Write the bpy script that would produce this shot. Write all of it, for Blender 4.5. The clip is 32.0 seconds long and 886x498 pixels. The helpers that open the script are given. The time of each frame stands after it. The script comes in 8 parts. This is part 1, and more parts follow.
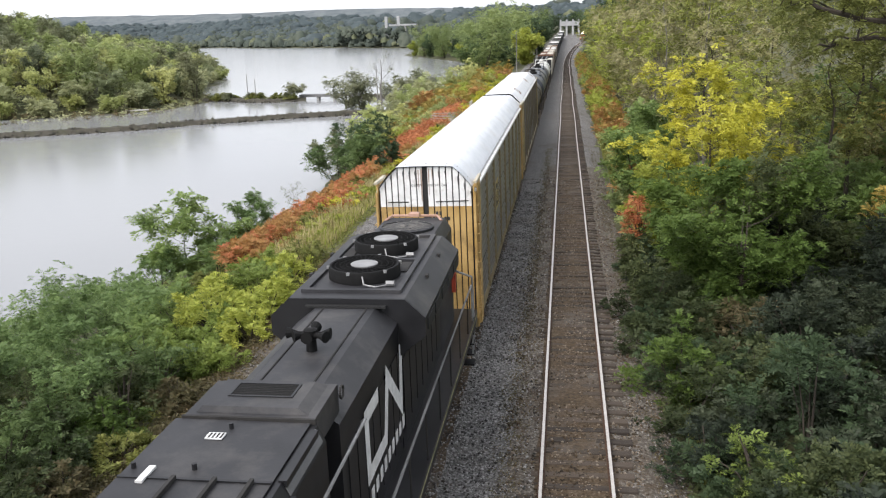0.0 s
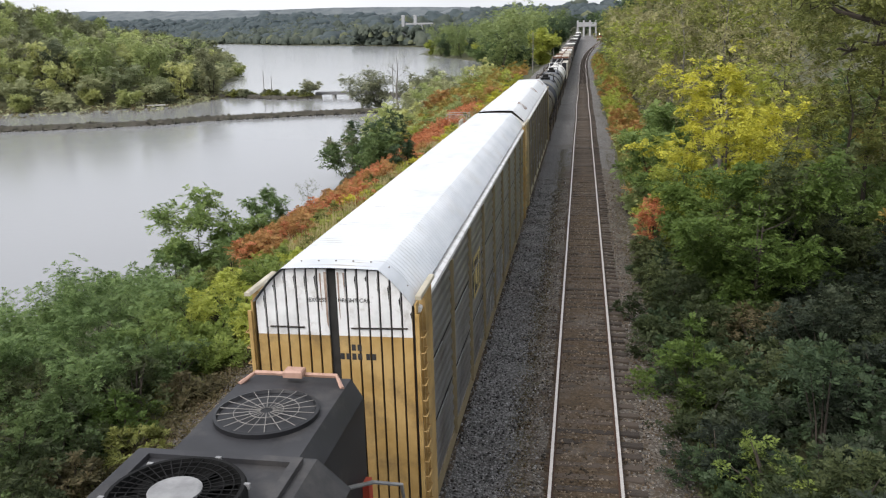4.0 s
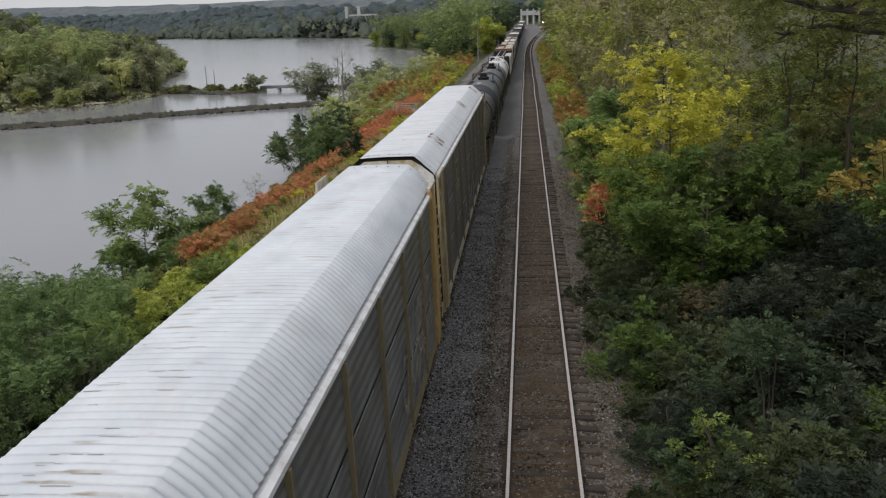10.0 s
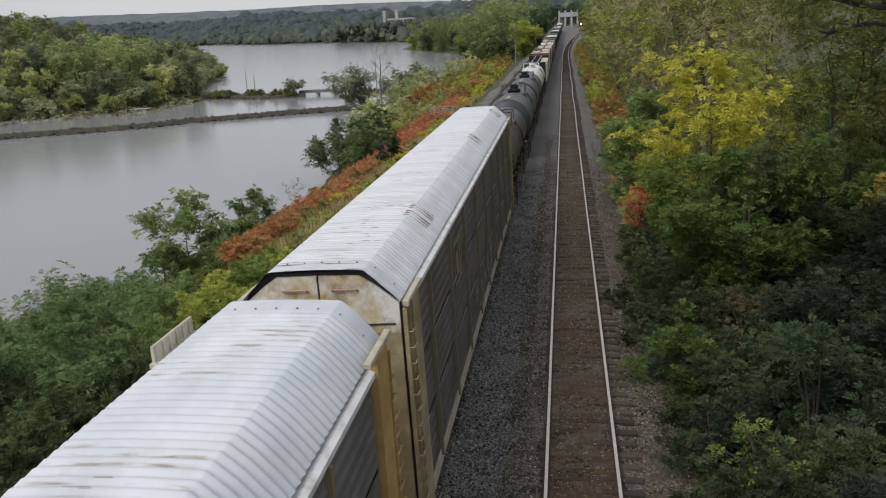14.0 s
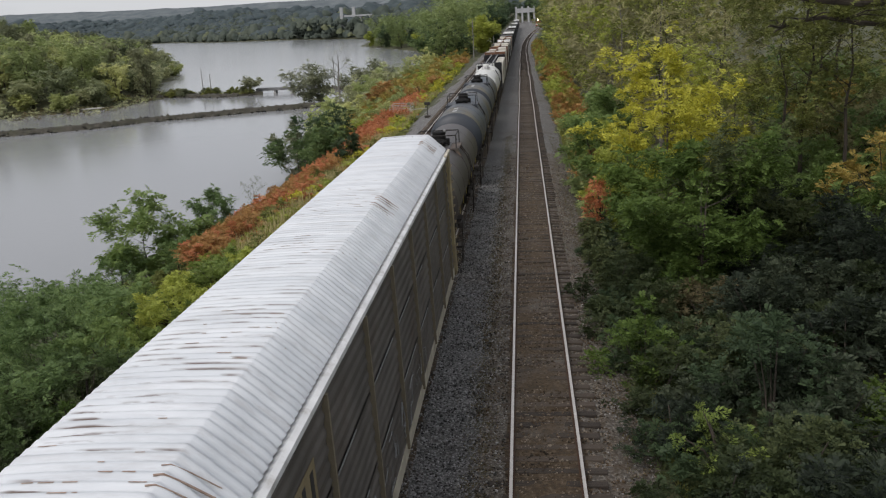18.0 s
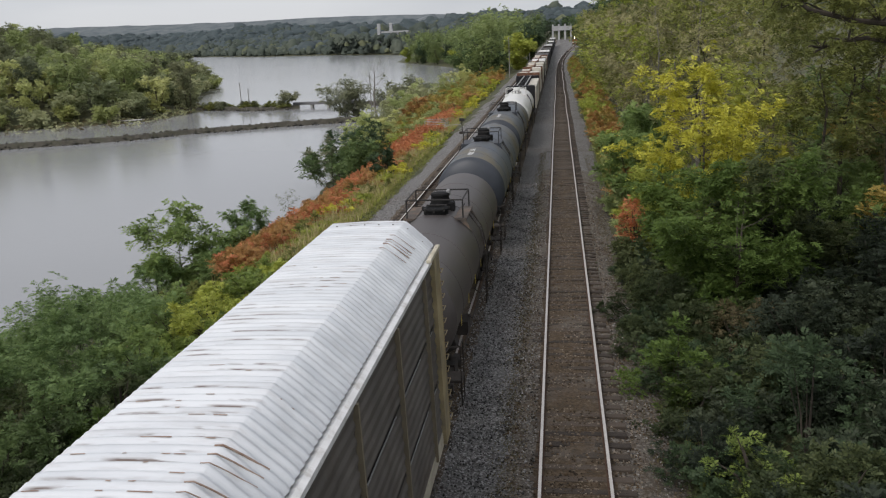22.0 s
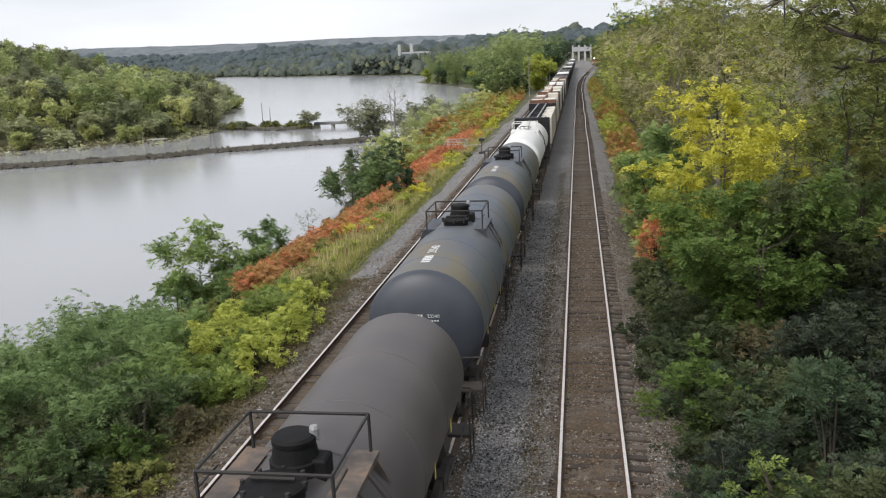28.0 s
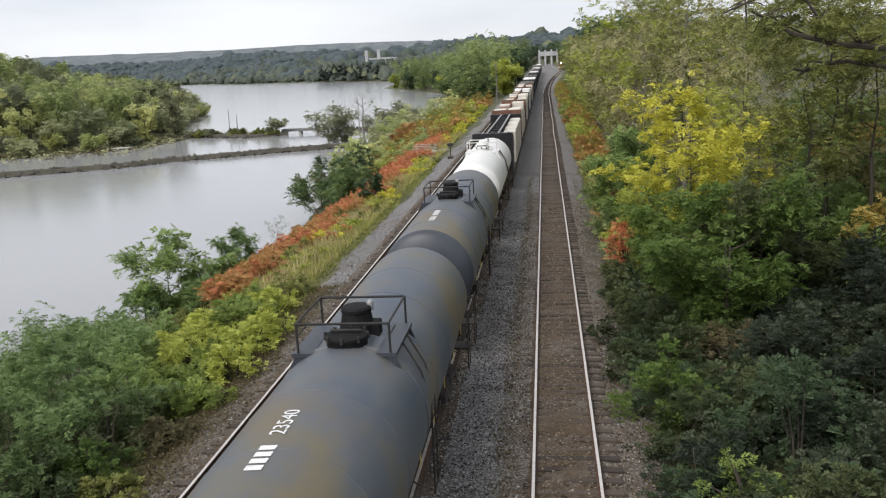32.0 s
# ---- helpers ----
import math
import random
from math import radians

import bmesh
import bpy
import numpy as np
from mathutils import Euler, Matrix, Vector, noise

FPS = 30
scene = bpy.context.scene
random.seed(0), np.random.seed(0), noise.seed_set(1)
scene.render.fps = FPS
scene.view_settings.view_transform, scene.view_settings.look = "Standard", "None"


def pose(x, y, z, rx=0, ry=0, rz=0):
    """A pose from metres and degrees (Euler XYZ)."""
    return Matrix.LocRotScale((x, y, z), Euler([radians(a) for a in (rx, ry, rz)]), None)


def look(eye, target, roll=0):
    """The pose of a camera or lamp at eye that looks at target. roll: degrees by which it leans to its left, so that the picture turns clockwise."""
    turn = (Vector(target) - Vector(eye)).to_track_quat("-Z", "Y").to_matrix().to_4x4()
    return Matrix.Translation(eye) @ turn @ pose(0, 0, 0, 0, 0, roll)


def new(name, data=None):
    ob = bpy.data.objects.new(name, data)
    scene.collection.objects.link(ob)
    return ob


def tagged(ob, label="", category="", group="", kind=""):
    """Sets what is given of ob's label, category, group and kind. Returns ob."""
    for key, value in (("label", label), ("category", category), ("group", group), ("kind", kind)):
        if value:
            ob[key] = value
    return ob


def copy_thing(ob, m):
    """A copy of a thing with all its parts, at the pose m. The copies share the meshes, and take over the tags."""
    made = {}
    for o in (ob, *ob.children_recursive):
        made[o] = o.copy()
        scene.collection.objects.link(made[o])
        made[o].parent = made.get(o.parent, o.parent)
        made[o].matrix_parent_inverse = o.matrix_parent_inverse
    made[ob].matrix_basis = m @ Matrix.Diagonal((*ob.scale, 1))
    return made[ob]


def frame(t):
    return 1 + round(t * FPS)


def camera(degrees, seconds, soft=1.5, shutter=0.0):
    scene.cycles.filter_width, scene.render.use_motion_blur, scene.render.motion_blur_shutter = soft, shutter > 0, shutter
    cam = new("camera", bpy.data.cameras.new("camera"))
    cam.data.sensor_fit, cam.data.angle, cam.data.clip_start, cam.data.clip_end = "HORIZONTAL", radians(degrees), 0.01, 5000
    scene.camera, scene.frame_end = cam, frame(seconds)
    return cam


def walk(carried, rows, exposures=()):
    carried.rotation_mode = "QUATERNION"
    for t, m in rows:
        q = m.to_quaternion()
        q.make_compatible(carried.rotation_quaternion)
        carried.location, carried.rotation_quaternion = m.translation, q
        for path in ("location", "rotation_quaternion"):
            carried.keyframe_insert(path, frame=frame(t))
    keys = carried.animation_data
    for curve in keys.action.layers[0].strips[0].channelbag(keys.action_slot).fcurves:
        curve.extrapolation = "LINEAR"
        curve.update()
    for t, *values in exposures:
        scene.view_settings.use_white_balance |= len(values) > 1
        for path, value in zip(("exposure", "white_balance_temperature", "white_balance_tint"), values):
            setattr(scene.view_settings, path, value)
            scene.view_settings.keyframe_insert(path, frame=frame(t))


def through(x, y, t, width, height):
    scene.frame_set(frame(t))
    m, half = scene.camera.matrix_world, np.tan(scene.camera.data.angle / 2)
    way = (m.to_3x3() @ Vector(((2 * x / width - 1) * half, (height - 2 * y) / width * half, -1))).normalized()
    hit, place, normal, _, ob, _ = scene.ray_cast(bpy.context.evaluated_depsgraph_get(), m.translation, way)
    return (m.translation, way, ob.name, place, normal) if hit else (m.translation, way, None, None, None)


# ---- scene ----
cam = camera(56.0, 32.0, soft=1.2)
EYE = (-0.270, 0.000, 9.323)
walk(cam, [
    (0, pose(*EYE, 75.46, 1.90, 8.08)),
    (0.5, pose(*EYE, 75.04, 2.11, 8.43)),
    (1, pose(*EYE, 75.06, 1.96, 8.47)),
    (1.5, pose(*EYE, 74.69, 1.95, 9.17)),
    (2, pose(*EYE, 75.04, 1.79, 8.69)),
    (2.5, pose(*EYE, 74.65, 1.40, 9.04)),
    (3, pose(*EYE, 74.59, 1.38, 9.38)),
    (3.5, pose(*EYE, 75.56, 1.24, 9.37)),
    (5.5, pose(*EYE, 74.72, 1.31, 8.47)),
    (6, pose(*EYE, 74.76, 1.24, 9.90)),
    (6.5, pose(*EYE, 76.95, -0.92, 9.22)),
    (7, pose(*EYE, 75.93, -0.01, 9.42)),
    (7.5, pose(*EYE, 76.27, 0.04, 9.75)),
    (8, pose(*EYE, 76.98, 0.51, 9.92)),
    (8.5, pose(*EYE, 76.73, 1.04, 9.70)),
    (9, pose(*EYE, 76.52, 1.60, 6.70)),
    (9.5, pose(*EYE, 75.48, 2.04, 4.70)),
    (10, pose(*EYE, 74.72, 2.15, 5.49)),
    (10.5, pose(*EYE, 74.53, 2.32, 6.12)),
    (11, pose(*EYE, 73.95, 2.25, 5.88)),
    (11.5, pose(*EYE, 73.61, 2.46, 5.99)),
    (12, pose(*EYE, 74.85, 2.52, 6.66)),
    (12.5, pose(*EYE, 75.15, 2.53, 7.12)),
    (13, pose(*EYE, 75.18, 2.36, 7.27)),
    (13.5, pose(*EYE, 75.14, 2.74, 7.83)),
    (15.5, pose(*EYE, 74.78, 2.95, 8.08)),
    (16, pose(*EYE, 75.02, 2.86, 7.27)),
    (16.5, pose(*EYE, 75.23, 3.01, 5.50)),
    (17, pose(*EYE, 75.33, 3.13, 5.31)),
    (17.5, pose(*EYE, 74.93, 3.45, 5.30)),
    (18, pose(*EYE, 74.64, 3.14, 5.16)),
    (18.5, pose(*EYE, 75.01, 3.35, 5.81)),
    (19, pose(*EYE, 74.65, 3.17, 6.41)),
    (19.5, pose(*EYE, 74.81, 2.79, 6.58)),
    (20, pose(*EYE, 75.23, 2.94, 6.79)),
    (20.5, pose(*EYE, 75.29, 2.44, 6.87)),
    (21, pose(*EYE, 75.49, 2.51, 7.33)),
    (21.5, pose(*EYE, 76.08, 2.69, 7.35)),
    (22, pose(*EYE, 75.84, 2.60, 7.59)),
    (22.5, pose(*EYE, 76.34, 2.42, 7.77)),
    (23, pose(*EYE, 76.12, 2.43, 7.72)),
    (23.5, pose(*EYE, 76.22, 2.05, 7.85)),
    (24, pose(*EYE, 75.98, 2.30, 7.72)),
    (24.5, pose(*EYE, 75.76, 2.35, 7.66)),
    (25, pose(*EYE, 75.37, 2.34, 7.51)),
    (25.5, pose(*EYE, 75.78, 2.34, 7.94)),
    (27.5, pose(*EYE, 77.24, 2.73, 8.87)),
    (28, pose(*EYE, 77.25, 2.56, 8.94)),
    (28.5, pose(*EYE, 76.47, 2.11, 6.24)),
    (29, pose(*EYE, 77.26, 2.29, 5.66)),
    (29.5, pose(*EYE, 77.42, 2.76, 5.39)),
    (30, pose(*EYE, 77.75, 1.80, 5.45)),
    (30.5, pose(*EYE, 77.46, 2.80, 5.84)),
    (31, pose(*EYE, 77.75, 2.52, 4.47)),
    (31.5, pose(*EYE, 77.65, 2.34, 4.98)),
    (32, pose(*EYE, 77.50, 3.02, 6.75)),
], [(0, 1.11), (1.5, 1.07), (3, 0.97), (5.5, 0.4), (6.2, 0.18), (8, 0.12), (13, 0.12), (15.5, 0.24), (18, 0.20), (20, 0.18), (23, 0.36), (25.5, 0.62), (28, 0.83), (32, 0.79)])
# ---------------------------------------------------------------- light
world = bpy.data.worlds.new("overcast_sky")
scene.world = world
world.use_nodes = True
wn, wl = world.node_tree.nodes, world.node_tree.links
wn.clear()
SUN_EL, SUN_AZ = 48.0, 215.0
sky = wn.new("ShaderNodeTexSky")
sky.sky_type = "NISHITA"
sky.sun_disc = False
sky.sun_elevation, sky.sun_rotation = radians(SUN_EL), radians(SUN_AZ)
sky_gain = wn.new("ShaderNodeVectorMath")
sky_gain.operation = "SCALE"
sky_gain.inputs["Scale"].default_value = 0.10
wl.new(sky.outputs[0], sky_gain.inputs[0])
tc = wn.new("ShaderNodeTexCoord")
mp = wn.new("ShaderNodeMapping")
mp.inputs["Scale"].default_value = (1.6, 1.6, 7.0)
wl.new(tc.outputs["Generated"], mp.inputs[0])
cl = wn.new("ShaderNodeTexNoise")
cl.inputs["Scale"].default_value, cl.inputs["Detail"].default_value = 1.7, 5.0
wl.new(mp.outputs[0], cl.inputs[0])
cr = wn.new("ShaderNodeValToRGB")
cr.color_ramp.elements[0].position, cr.color_ramp.elements[1].position = 0.32, 0.66
cr.color_ramp.elements[0].color, cr.color_ramp.elements[1].color = (0.455, 0.472, 0.515, 1), (0.572, 0.580, 0.612, 1)
wl.new(cl.outputs["Fac"], cr.inputs[0])
mx = wn.new("ShaderNodeMix")
mx.data_type = "RGBA"
mx.inputs[0].default_value = 0.90
wl.new(sky_gain.outputs[0], mx.inputs[6])
wl.new(cr.outputs[0], mx.inputs[7])
bg = wn.new("ShaderNodeBackground")
bg.inputs["Strength"].default_value = 1.0
wl.new(mx.outputs[2], bg.inputs["Color"])
wo = wn.new("ShaderNodeOutputWorld")
wl.new(bg.outputs[0], wo.inputs[0])

sun = new("sun", bpy.data.lights.new("sun", "SUN"))
sun.data.energy, sun.data.angle, sun.data.color = 1.8, radians(35), (1.0, 0.955, 0.925)
az, el = radians(SUN_AZ), radians(SUN_EL)
sun.matrix_world = look((math.sin(az) * math.cos(el) * 50, math.cos(az) * math.cos(el) * 50, math.sin(el) * 50), (0, 0, 0))


# ---------------------------------------------------------------- materials
def mat(name, stops, scale=3.0, detail=6.0, rough=0.7, metal=0.0, bump=0.3, bump_scale=20.0, bump_dist=0.02,
        stretch=(1, 1, 1), dirt=None, dirt_scale=0.6, dirt_amount=0.5, rand=0.0, rough_var=0.1, island=0.0):
    """A noise-driven surface: colour stops over a coarse and a fine noise, patches of dirt, relief."""
    m = bpy.data.materials.new(name)
    m.use_nodes = True
    n, l = m.node_tree.nodes, m.node_tree.links
    p = n["Principled BSDF"]
    p.inputs["Metallic"].default_value = metal
    co = n.new("ShaderNodeTexCoord")
    mapn = n.new("ShaderNodeMapping")
    mapn.inputs["Scale"].default_value = stretch
    l.new(co.outputs["Object"], mapn.inputs[0])
    a = n.new("ShaderNodeTexNoise")
    a.inputs["Scale"].default_value, a.inputs["Detail"].default_value = scale, detail
    a.inputs["Roughness"].default_value = 0.6
    l.new(mapn.outputs[0], a.inputs[0])
    fac = a.outputs["Fac"]
    for use, node, out in ((rand, "ShaderNodeObjectInfo", "Random"), (island, "ShaderNodeNewGeometry", "Random Per Island")):
        if use:
            o = n.new(node)
            mm = n.new("ShaderNodeMath")
            mm.operation = "MULTIPLY_ADD"
            mm.inputs[1].default_value = use
            l.new(o.outputs[out], mm.inputs[0])
            l.new(fac, mm.inputs[2])
            sb = n.new("ShaderNodeMath")
            sb.operation = "SUBTRACT"
            sb.inputs[1].default_value = use / 2
            l.new(mm.outputs[0], sb.inputs[0])
            fac = sb.outputs[0]
    r = n.new("ShaderNodeValToRGB")
    els = r.color_ramp.elements
    while len(els) < len(stops):
        els.new(0.5)
    for e, (pos, c) in zip(els, stops):
        e.position, e.color = pos, (*c, 1)
    l.new(fac, r.inputs[0])
    col = r.outputs[0]
    if dirt:
        d = n.new("ShaderNodeTexNoise")
        d.inputs["Scale"].default_value, d.inputs["Detail"].default_value, d.inputs["Roughness"].default_value = dirt_scale, 8.0, 0.7
        l.new(mapn.outputs[0], d.inputs[0])
        dr = n.new("ShaderNodeValToRGB")
        dr.color_ramp.elements[0].position, dr.color_ramp.elements[1].position = 0.5, 0.68
        l.new(d.outputs["Fac"], dr.inputs[0])
        k = n.new("ShaderNodeMath")
        k.operation = "MULTIPLY"
        k.inputs[1].default_value = dirt_amount
        l.new(dr.outputs[0], k.inputs[0])
        mixn = n.new("ShaderNodeMix")
        mixn.data_type = "RGBA"
        mixn.inputs[7].default_value = (*dirt, 1)
        l.new(k.outputs[0], mixn.inputs[0])
        l.new(col, mixn.inputs[6])
        col = mixn.outputs[2]
    l.new(col, p.inputs["Base Color"])
    rr = n.new("ShaderNodeMapRange")
    rr.inputs["To Min"].default_value, rr.inputs["To Max"].default_value = max(rough - rough_var, 0.02), min(rough + rough_var, 1)
    l.new(a.outputs["Fac"], rr.inputs[0])
    l.new(rr.outputs[0], p.inputs["Roughness"])
    if bump:
        b = n.new("ShaderNodeTexNoise")
        b.inputs["Scale"].default_value, b.inputs["Detail"].default_value = bump_scale, 5.0
        l.new(mapn.outputs[0], b.inputs[0])
        bn = n.new("ShaderNodeBump")
        bn.inputs["Strength"].default_value, bn.inputs["Distance"].default_value = bump, bump_dist
        l.new(b.outputs["Fac"], bn.inputs["Height"])
        l.new(bn.outputs[0], p.inputs["Normal"])
    return m


def leaf_mat(name, colours, through=0.35, grain=0.9, tree=0.30, patch=0.55, each=0.45, gloss=0.55):
    """Leaves: each leaf takes its own shade of the palette, the tree shifts them all a little."""
    m = bpy.data.materials.new(name)
    m.use_nodes = True
    n, l = m.node_tree.nodes, m.node_tree.links
    p = n["Principled BSDF"]
    p.inputs["Roughness"].default_value = gloss
    p.inputs["Specular IOR Level"].default_value = 0.22
    g = n.new("ShaderNodeNewGeometry")
    co = n.new("ShaderNodeTexCoord")
    nz = n.new("ShaderNodeTexNoise")
    nz.inputs["Scale"].default_value, nz.inputs["Detail"].default_value = patch, 3.0
    l.new(co.outputs["Object"], nz.inputs[0])
    o = n.new("ShaderNodeObjectInfo")
    s1 = n.new("ShaderNodeMath")
    s1.operation = "MULTIPLY_ADD"
    s1.inputs[1].default_value = each
    l.new(g.outputs["Random Per Island"], s1.inputs[0])
    s2 = n.new("ShaderNodeMath")
    s2.operation = "MULTIPLY_ADD"
    s2.inputs[1].default_value = grain
    l.new(nz.outputs["Fac"], s2.inputs[0])
    s3 = n.new("ShaderNodeMath")
    s3.operation = "MULTIPLY_ADD"
    s3.inputs[1].default_value, s3.inputs[2].default_value = tree, 0.5 - each / 2 - grain / 2 - tree / 2
    l.new(o.outputs["Random"], s3.inputs[0])
    l.new(s3.outputs[0], s2.inputs[2])
    l.new(s2.outputs[0], s1.inputs[2])
    r = n.new("ShaderNodeValToRGB")
    els = r.color_ramp.elements
    while len(els) < len(colours):
        els.new(0.5)
    for i, (e, c) in enumerate(zip(els, colours)):
        grey = 0.3 * c[0] + 0.6 * c[1] + 0.1 * c[2]
        e.position, e.color = i / (len(colours) - 1), (*(min((v * 0.91 + grey * 0.09) * 1.6, 0.8) for v in c), 1)
    l.new(s1.outputs[0], r.inputs[0])
    l.new(r.outputs[0], p.inputs["Base Color"])
    t = n.new("ShaderNodeBsdfTranslucent")
    l.new(r.outputs[0], t.inputs[0])
    ms = n.new("ShaderNodeMixShader")
    ms.inputs[0].default_value = through
    l.new(p.outputs[0], ms.inputs[1])
    l.new(t.outputs[0], ms.inputs[2])
    l.new(ms.outputs[0], n["Material Output"].inputs[0])
    return m


M = {}
M["ballast"] = mat("ballast", [(0.3, (0.030, 0.028, 0.026)), (0.5, (0.128, 0.124, 0.119)), (0.7, (0.38, 0.37, 0.36))], scale=13, detail=8, rough=0.9,
                   bump=0.9, bump_scale=16, bump_dist=0.06, dirt=(0.075, 0.055, 0.04), dirt_scale=0.22, dirt_amount=0.55)
M["ballast_mixed"] = mat("part_stained_ballast", [(0.3, (0.029, 0.024, 0.019)), (0.5, (0.102, 0.088, 0.072)), (0.7, (0.29, 0.27, 0.24))], scale=13, detail=8, rough=0.9,
                   bump=0.9, bump_scale=16, bump_dist=0.06, dirt=(0.070, 0.046, 0.025), dirt_scale=1.3, dirt_amount=0.95)
M["stone"] = mat("ballast_stone", [(0.15, (0.036, 0.034, 0.032)), (0.5, (0.160, 0.155, 0.149)), (0.85, (0.38, 0.37, 0.36))], scale=0.5, rough=0.9, bump=0, island=1.1,
                 dirt=(0.085, 0.06, 0.045), dirt_scale=0.25, dirt_amount=0.6)
M["stone_brown"] = mat("stained_ballast_stone", [(0.1, (0.034, 0.025, 0.016)), (0.5, (0.086, 0.056, 0.029)), (0.9, (0.27, 0.225, 0.175))], scale=0.5, rough=0.9, bump=0, island=1.0,
                       dirt=(0.075, 0.044, 0.020), dirt_scale=0.5, dirt_amount=0.85)
M["tie"] = mat("tie_wood", [(0.3, (0.028, 0.022, 0.018)), (0.7, (0.088, 0.068, 0.052))], scale=4, stretch=(1, 9, 9), rough=0.9, bump=0.6, bump_scale=9, rand=0.35)
M["railside"] = mat("rail_rust", [(0.3, (0.055, 0.03, 0.02)), (0.7, (0.12, 0.07, 0.045))], scale=6, rough=0.85, metal=0.3)
M["railtop"] = mat("rail_polished", [(0.3, (0.56, 0.52, 0.48)), (0.7, (0.72, 0.68, 0.64))], scale=5, rough=0.42, metal=0.6, bump=0.05)
M["ground"] = mat("ground_earth", [(0.3, (0.045, 0.05, 0.018)), (0.55, (0.075, 0.075, 0.034)), (0.75, (0.13, 0.115, 0.058))], scale=0.35, detail=10, rough=0.95,
                  bump=0.8, bump_scale=3, bump_dist=0.15, dirt=(0.03, 0.045, 0.015), dirt_scale=0.08, dirt_amount=0.8)
M["ballast_brown"] = mat("stained_ballast", [(0.25, (0.026, 0.019, 0.012)), (0.5, (0.070, 0.046, 0.024)), (0.78, (0.165, 0.130, 0.090))], scale=9, detail=8, rough=0.9,
                         bump=0.9, bump_scale=14, bump_dist=0.06, dirt=(0.13, 0.12, 0.108), dirt_scale=0.35, dirt_amount=0.85)
# Distance haze is painted in: blue-grey where the woods would be green.
M["ridge"] = mat("hazed_ridge", [(0.35, (0.080, 0.099, 0.110)), (0.65, (0.148, 0.166, 0.170))], scale=0.022, detail=10, rough=1.0, bump=0)


def rib_stains(m, stain, patch, low, high, amount):
    """Dirt and rust gathered in the valleys of a roof's corrugation, in broken streaks."""
    n, l = m.node_tree.nodes, m.node_tree.links
    p = n["Principled BSDF"]
    col = p.inputs["Base Color"].links[0].from_socket
    co = n.new("ShaderNodeTexCoord")
    sep = n.new("ShaderNodeSeparateXYZ")
    l.new(co.outputs["Object"], sep.inputs[0])
    ph = n.new("ShaderNodeMath")
    ph.operation = "MULTIPLY"
    ph.inputs[1].default_value = 2 * math.pi / 0.17
    l.new(sep.outputs["Y"], ph.inputs[0])
    cs = n.new("ShaderNodeMath")
    cs.operation = "COSINE"
    l.new(ph.outputs[0], cs.inputs[0])
    valley = n.new("ShaderNodeMapRange")
    valley.inputs["From Min"].default_value, valley.inputs["From Max"].default_value = 0.15, -0.6
    l.new(cs.outputs[0], valley.inputs[0])
    ab = n.new("ShaderNodeMath")
    ab.operation = "ABSOLUTE"
    l.new(sep.outputs["X"], ab.inputs[0])
    top = n.new("ShaderNodeMapRange")
    top.inputs["From Min"].default_value, top.inputs["From Max"].default_value = 0.86, 0.66
    l.new(ab.outputs[0], top.inputs[0])
    vt = n.new("ShaderNodeMath")
    vt.operation = "MULTIPLY"
    l.new(valley.outputs[0], vt.inputs[0])
    l.new(top.outputs[0], vt.inputs[1])
    fac = vt.outputs[0]
    for stretch, scale, a, b in (((0.9, 5.9, 0.9), 1.7, 0.50, 0.60), ((1, 1, 1), patch, low, high)):
        mp_ = n.new("ShaderNodeMapping")
        mp_.inputs["Scale"].default_value = stretch
        l.new(co.outputs["Object"], mp_.inputs[0])
        nz = n.new("ShaderNodeTexNoise")
        nz.inputs["Scale"].default_value, nz.inputs["Detail"].default_value = scale, 4.0
        l.new(mp_.outputs[0], nz.inputs[0])
        mr = n.new("ShaderNodeMapRange")
        mr.inputs["From Min"].default_value, mr.inputs["From Max"].default_value = a, b
        l.new(nz.outputs["Fac"], mr.inputs[0])
        k = n.new("ShaderNodeMath")
        k.operation = "MULTIPLY"
        l.new(fac, k.inputs[0])
        l.new(mr.outputs[0], k.inputs[1])
        fac = k.outputs[0]
    k = n.new("ShaderNodeMath")
    k.operation = "MULTIPLY"
    k.inputs[1].default_value = amount
    l.new(fac, k.inputs[0])
    mx_n = n.new("ShaderNodeMix")
    mx_n.data_type = "RGBA"
    mx_n.inputs[7].default_value = (*stain, 1)
    l.new(k.outputs[0], mx_n.inputs[0])
    l.new(col, mx_n.inputs[6])
    l.new(mx_n.outputs[2], p.inputs["Base Color"])
    return m


M["white_roof"] = rib_stains(mat("white_painted_steel", [(0.35, (0.545, 0.578, 0.615)), (0.6, (0.645, 0.673, 0.705))], scale=1.2, rough=0.55, bump=0.04, dirt=(0.42, 0.38, 0.32), dirt_scale=0.9,
                      dirt_amount=0.25, stretch=(1, 0.6, 1)), (0.27, 0.22, 0.14), 0.75, 0.52, 0.60, 0.8)
M["white_roof_worn"] = rib_stains(mat("worn_white_painted_steel", [(0.35, (0.565, 0.588, 0.615)), (0.6, (0.675, 0.693, 0.715))], scale=1.5, rough=0.6, bump=0.06, dirt=(0.20, 0.155, 0.12),
                           dirt_scale=2.6, dirt_amount=0.22, stretch=(0.35, 2.6, 1)), (0.12, 0.08, 0.06), 0.9, 0.36, 0.52, 0.95)
M["white_paint"] = mat("white_paint", [(0.3, (0.62, 0.62, 0.61)), (0.6, (0.80, 0.80, 0.79))], scale=2, rough=0.5, bump=0.05, dirt=(0.28, 0.24, 0.19), dirt_scale=3, dirt_amount=0.5)
M["yellow"] = mat("yellow_paint", [(0.3, (0.36, 0.22, 0.065)), (0.65, (0.52, 0.35, 0.14))], scale=1.6, rough=0.55, bump=0.05, dirt=(0.11, 0.075, 0.04), dirt_scale=1.4, dirt_amount=0.6)
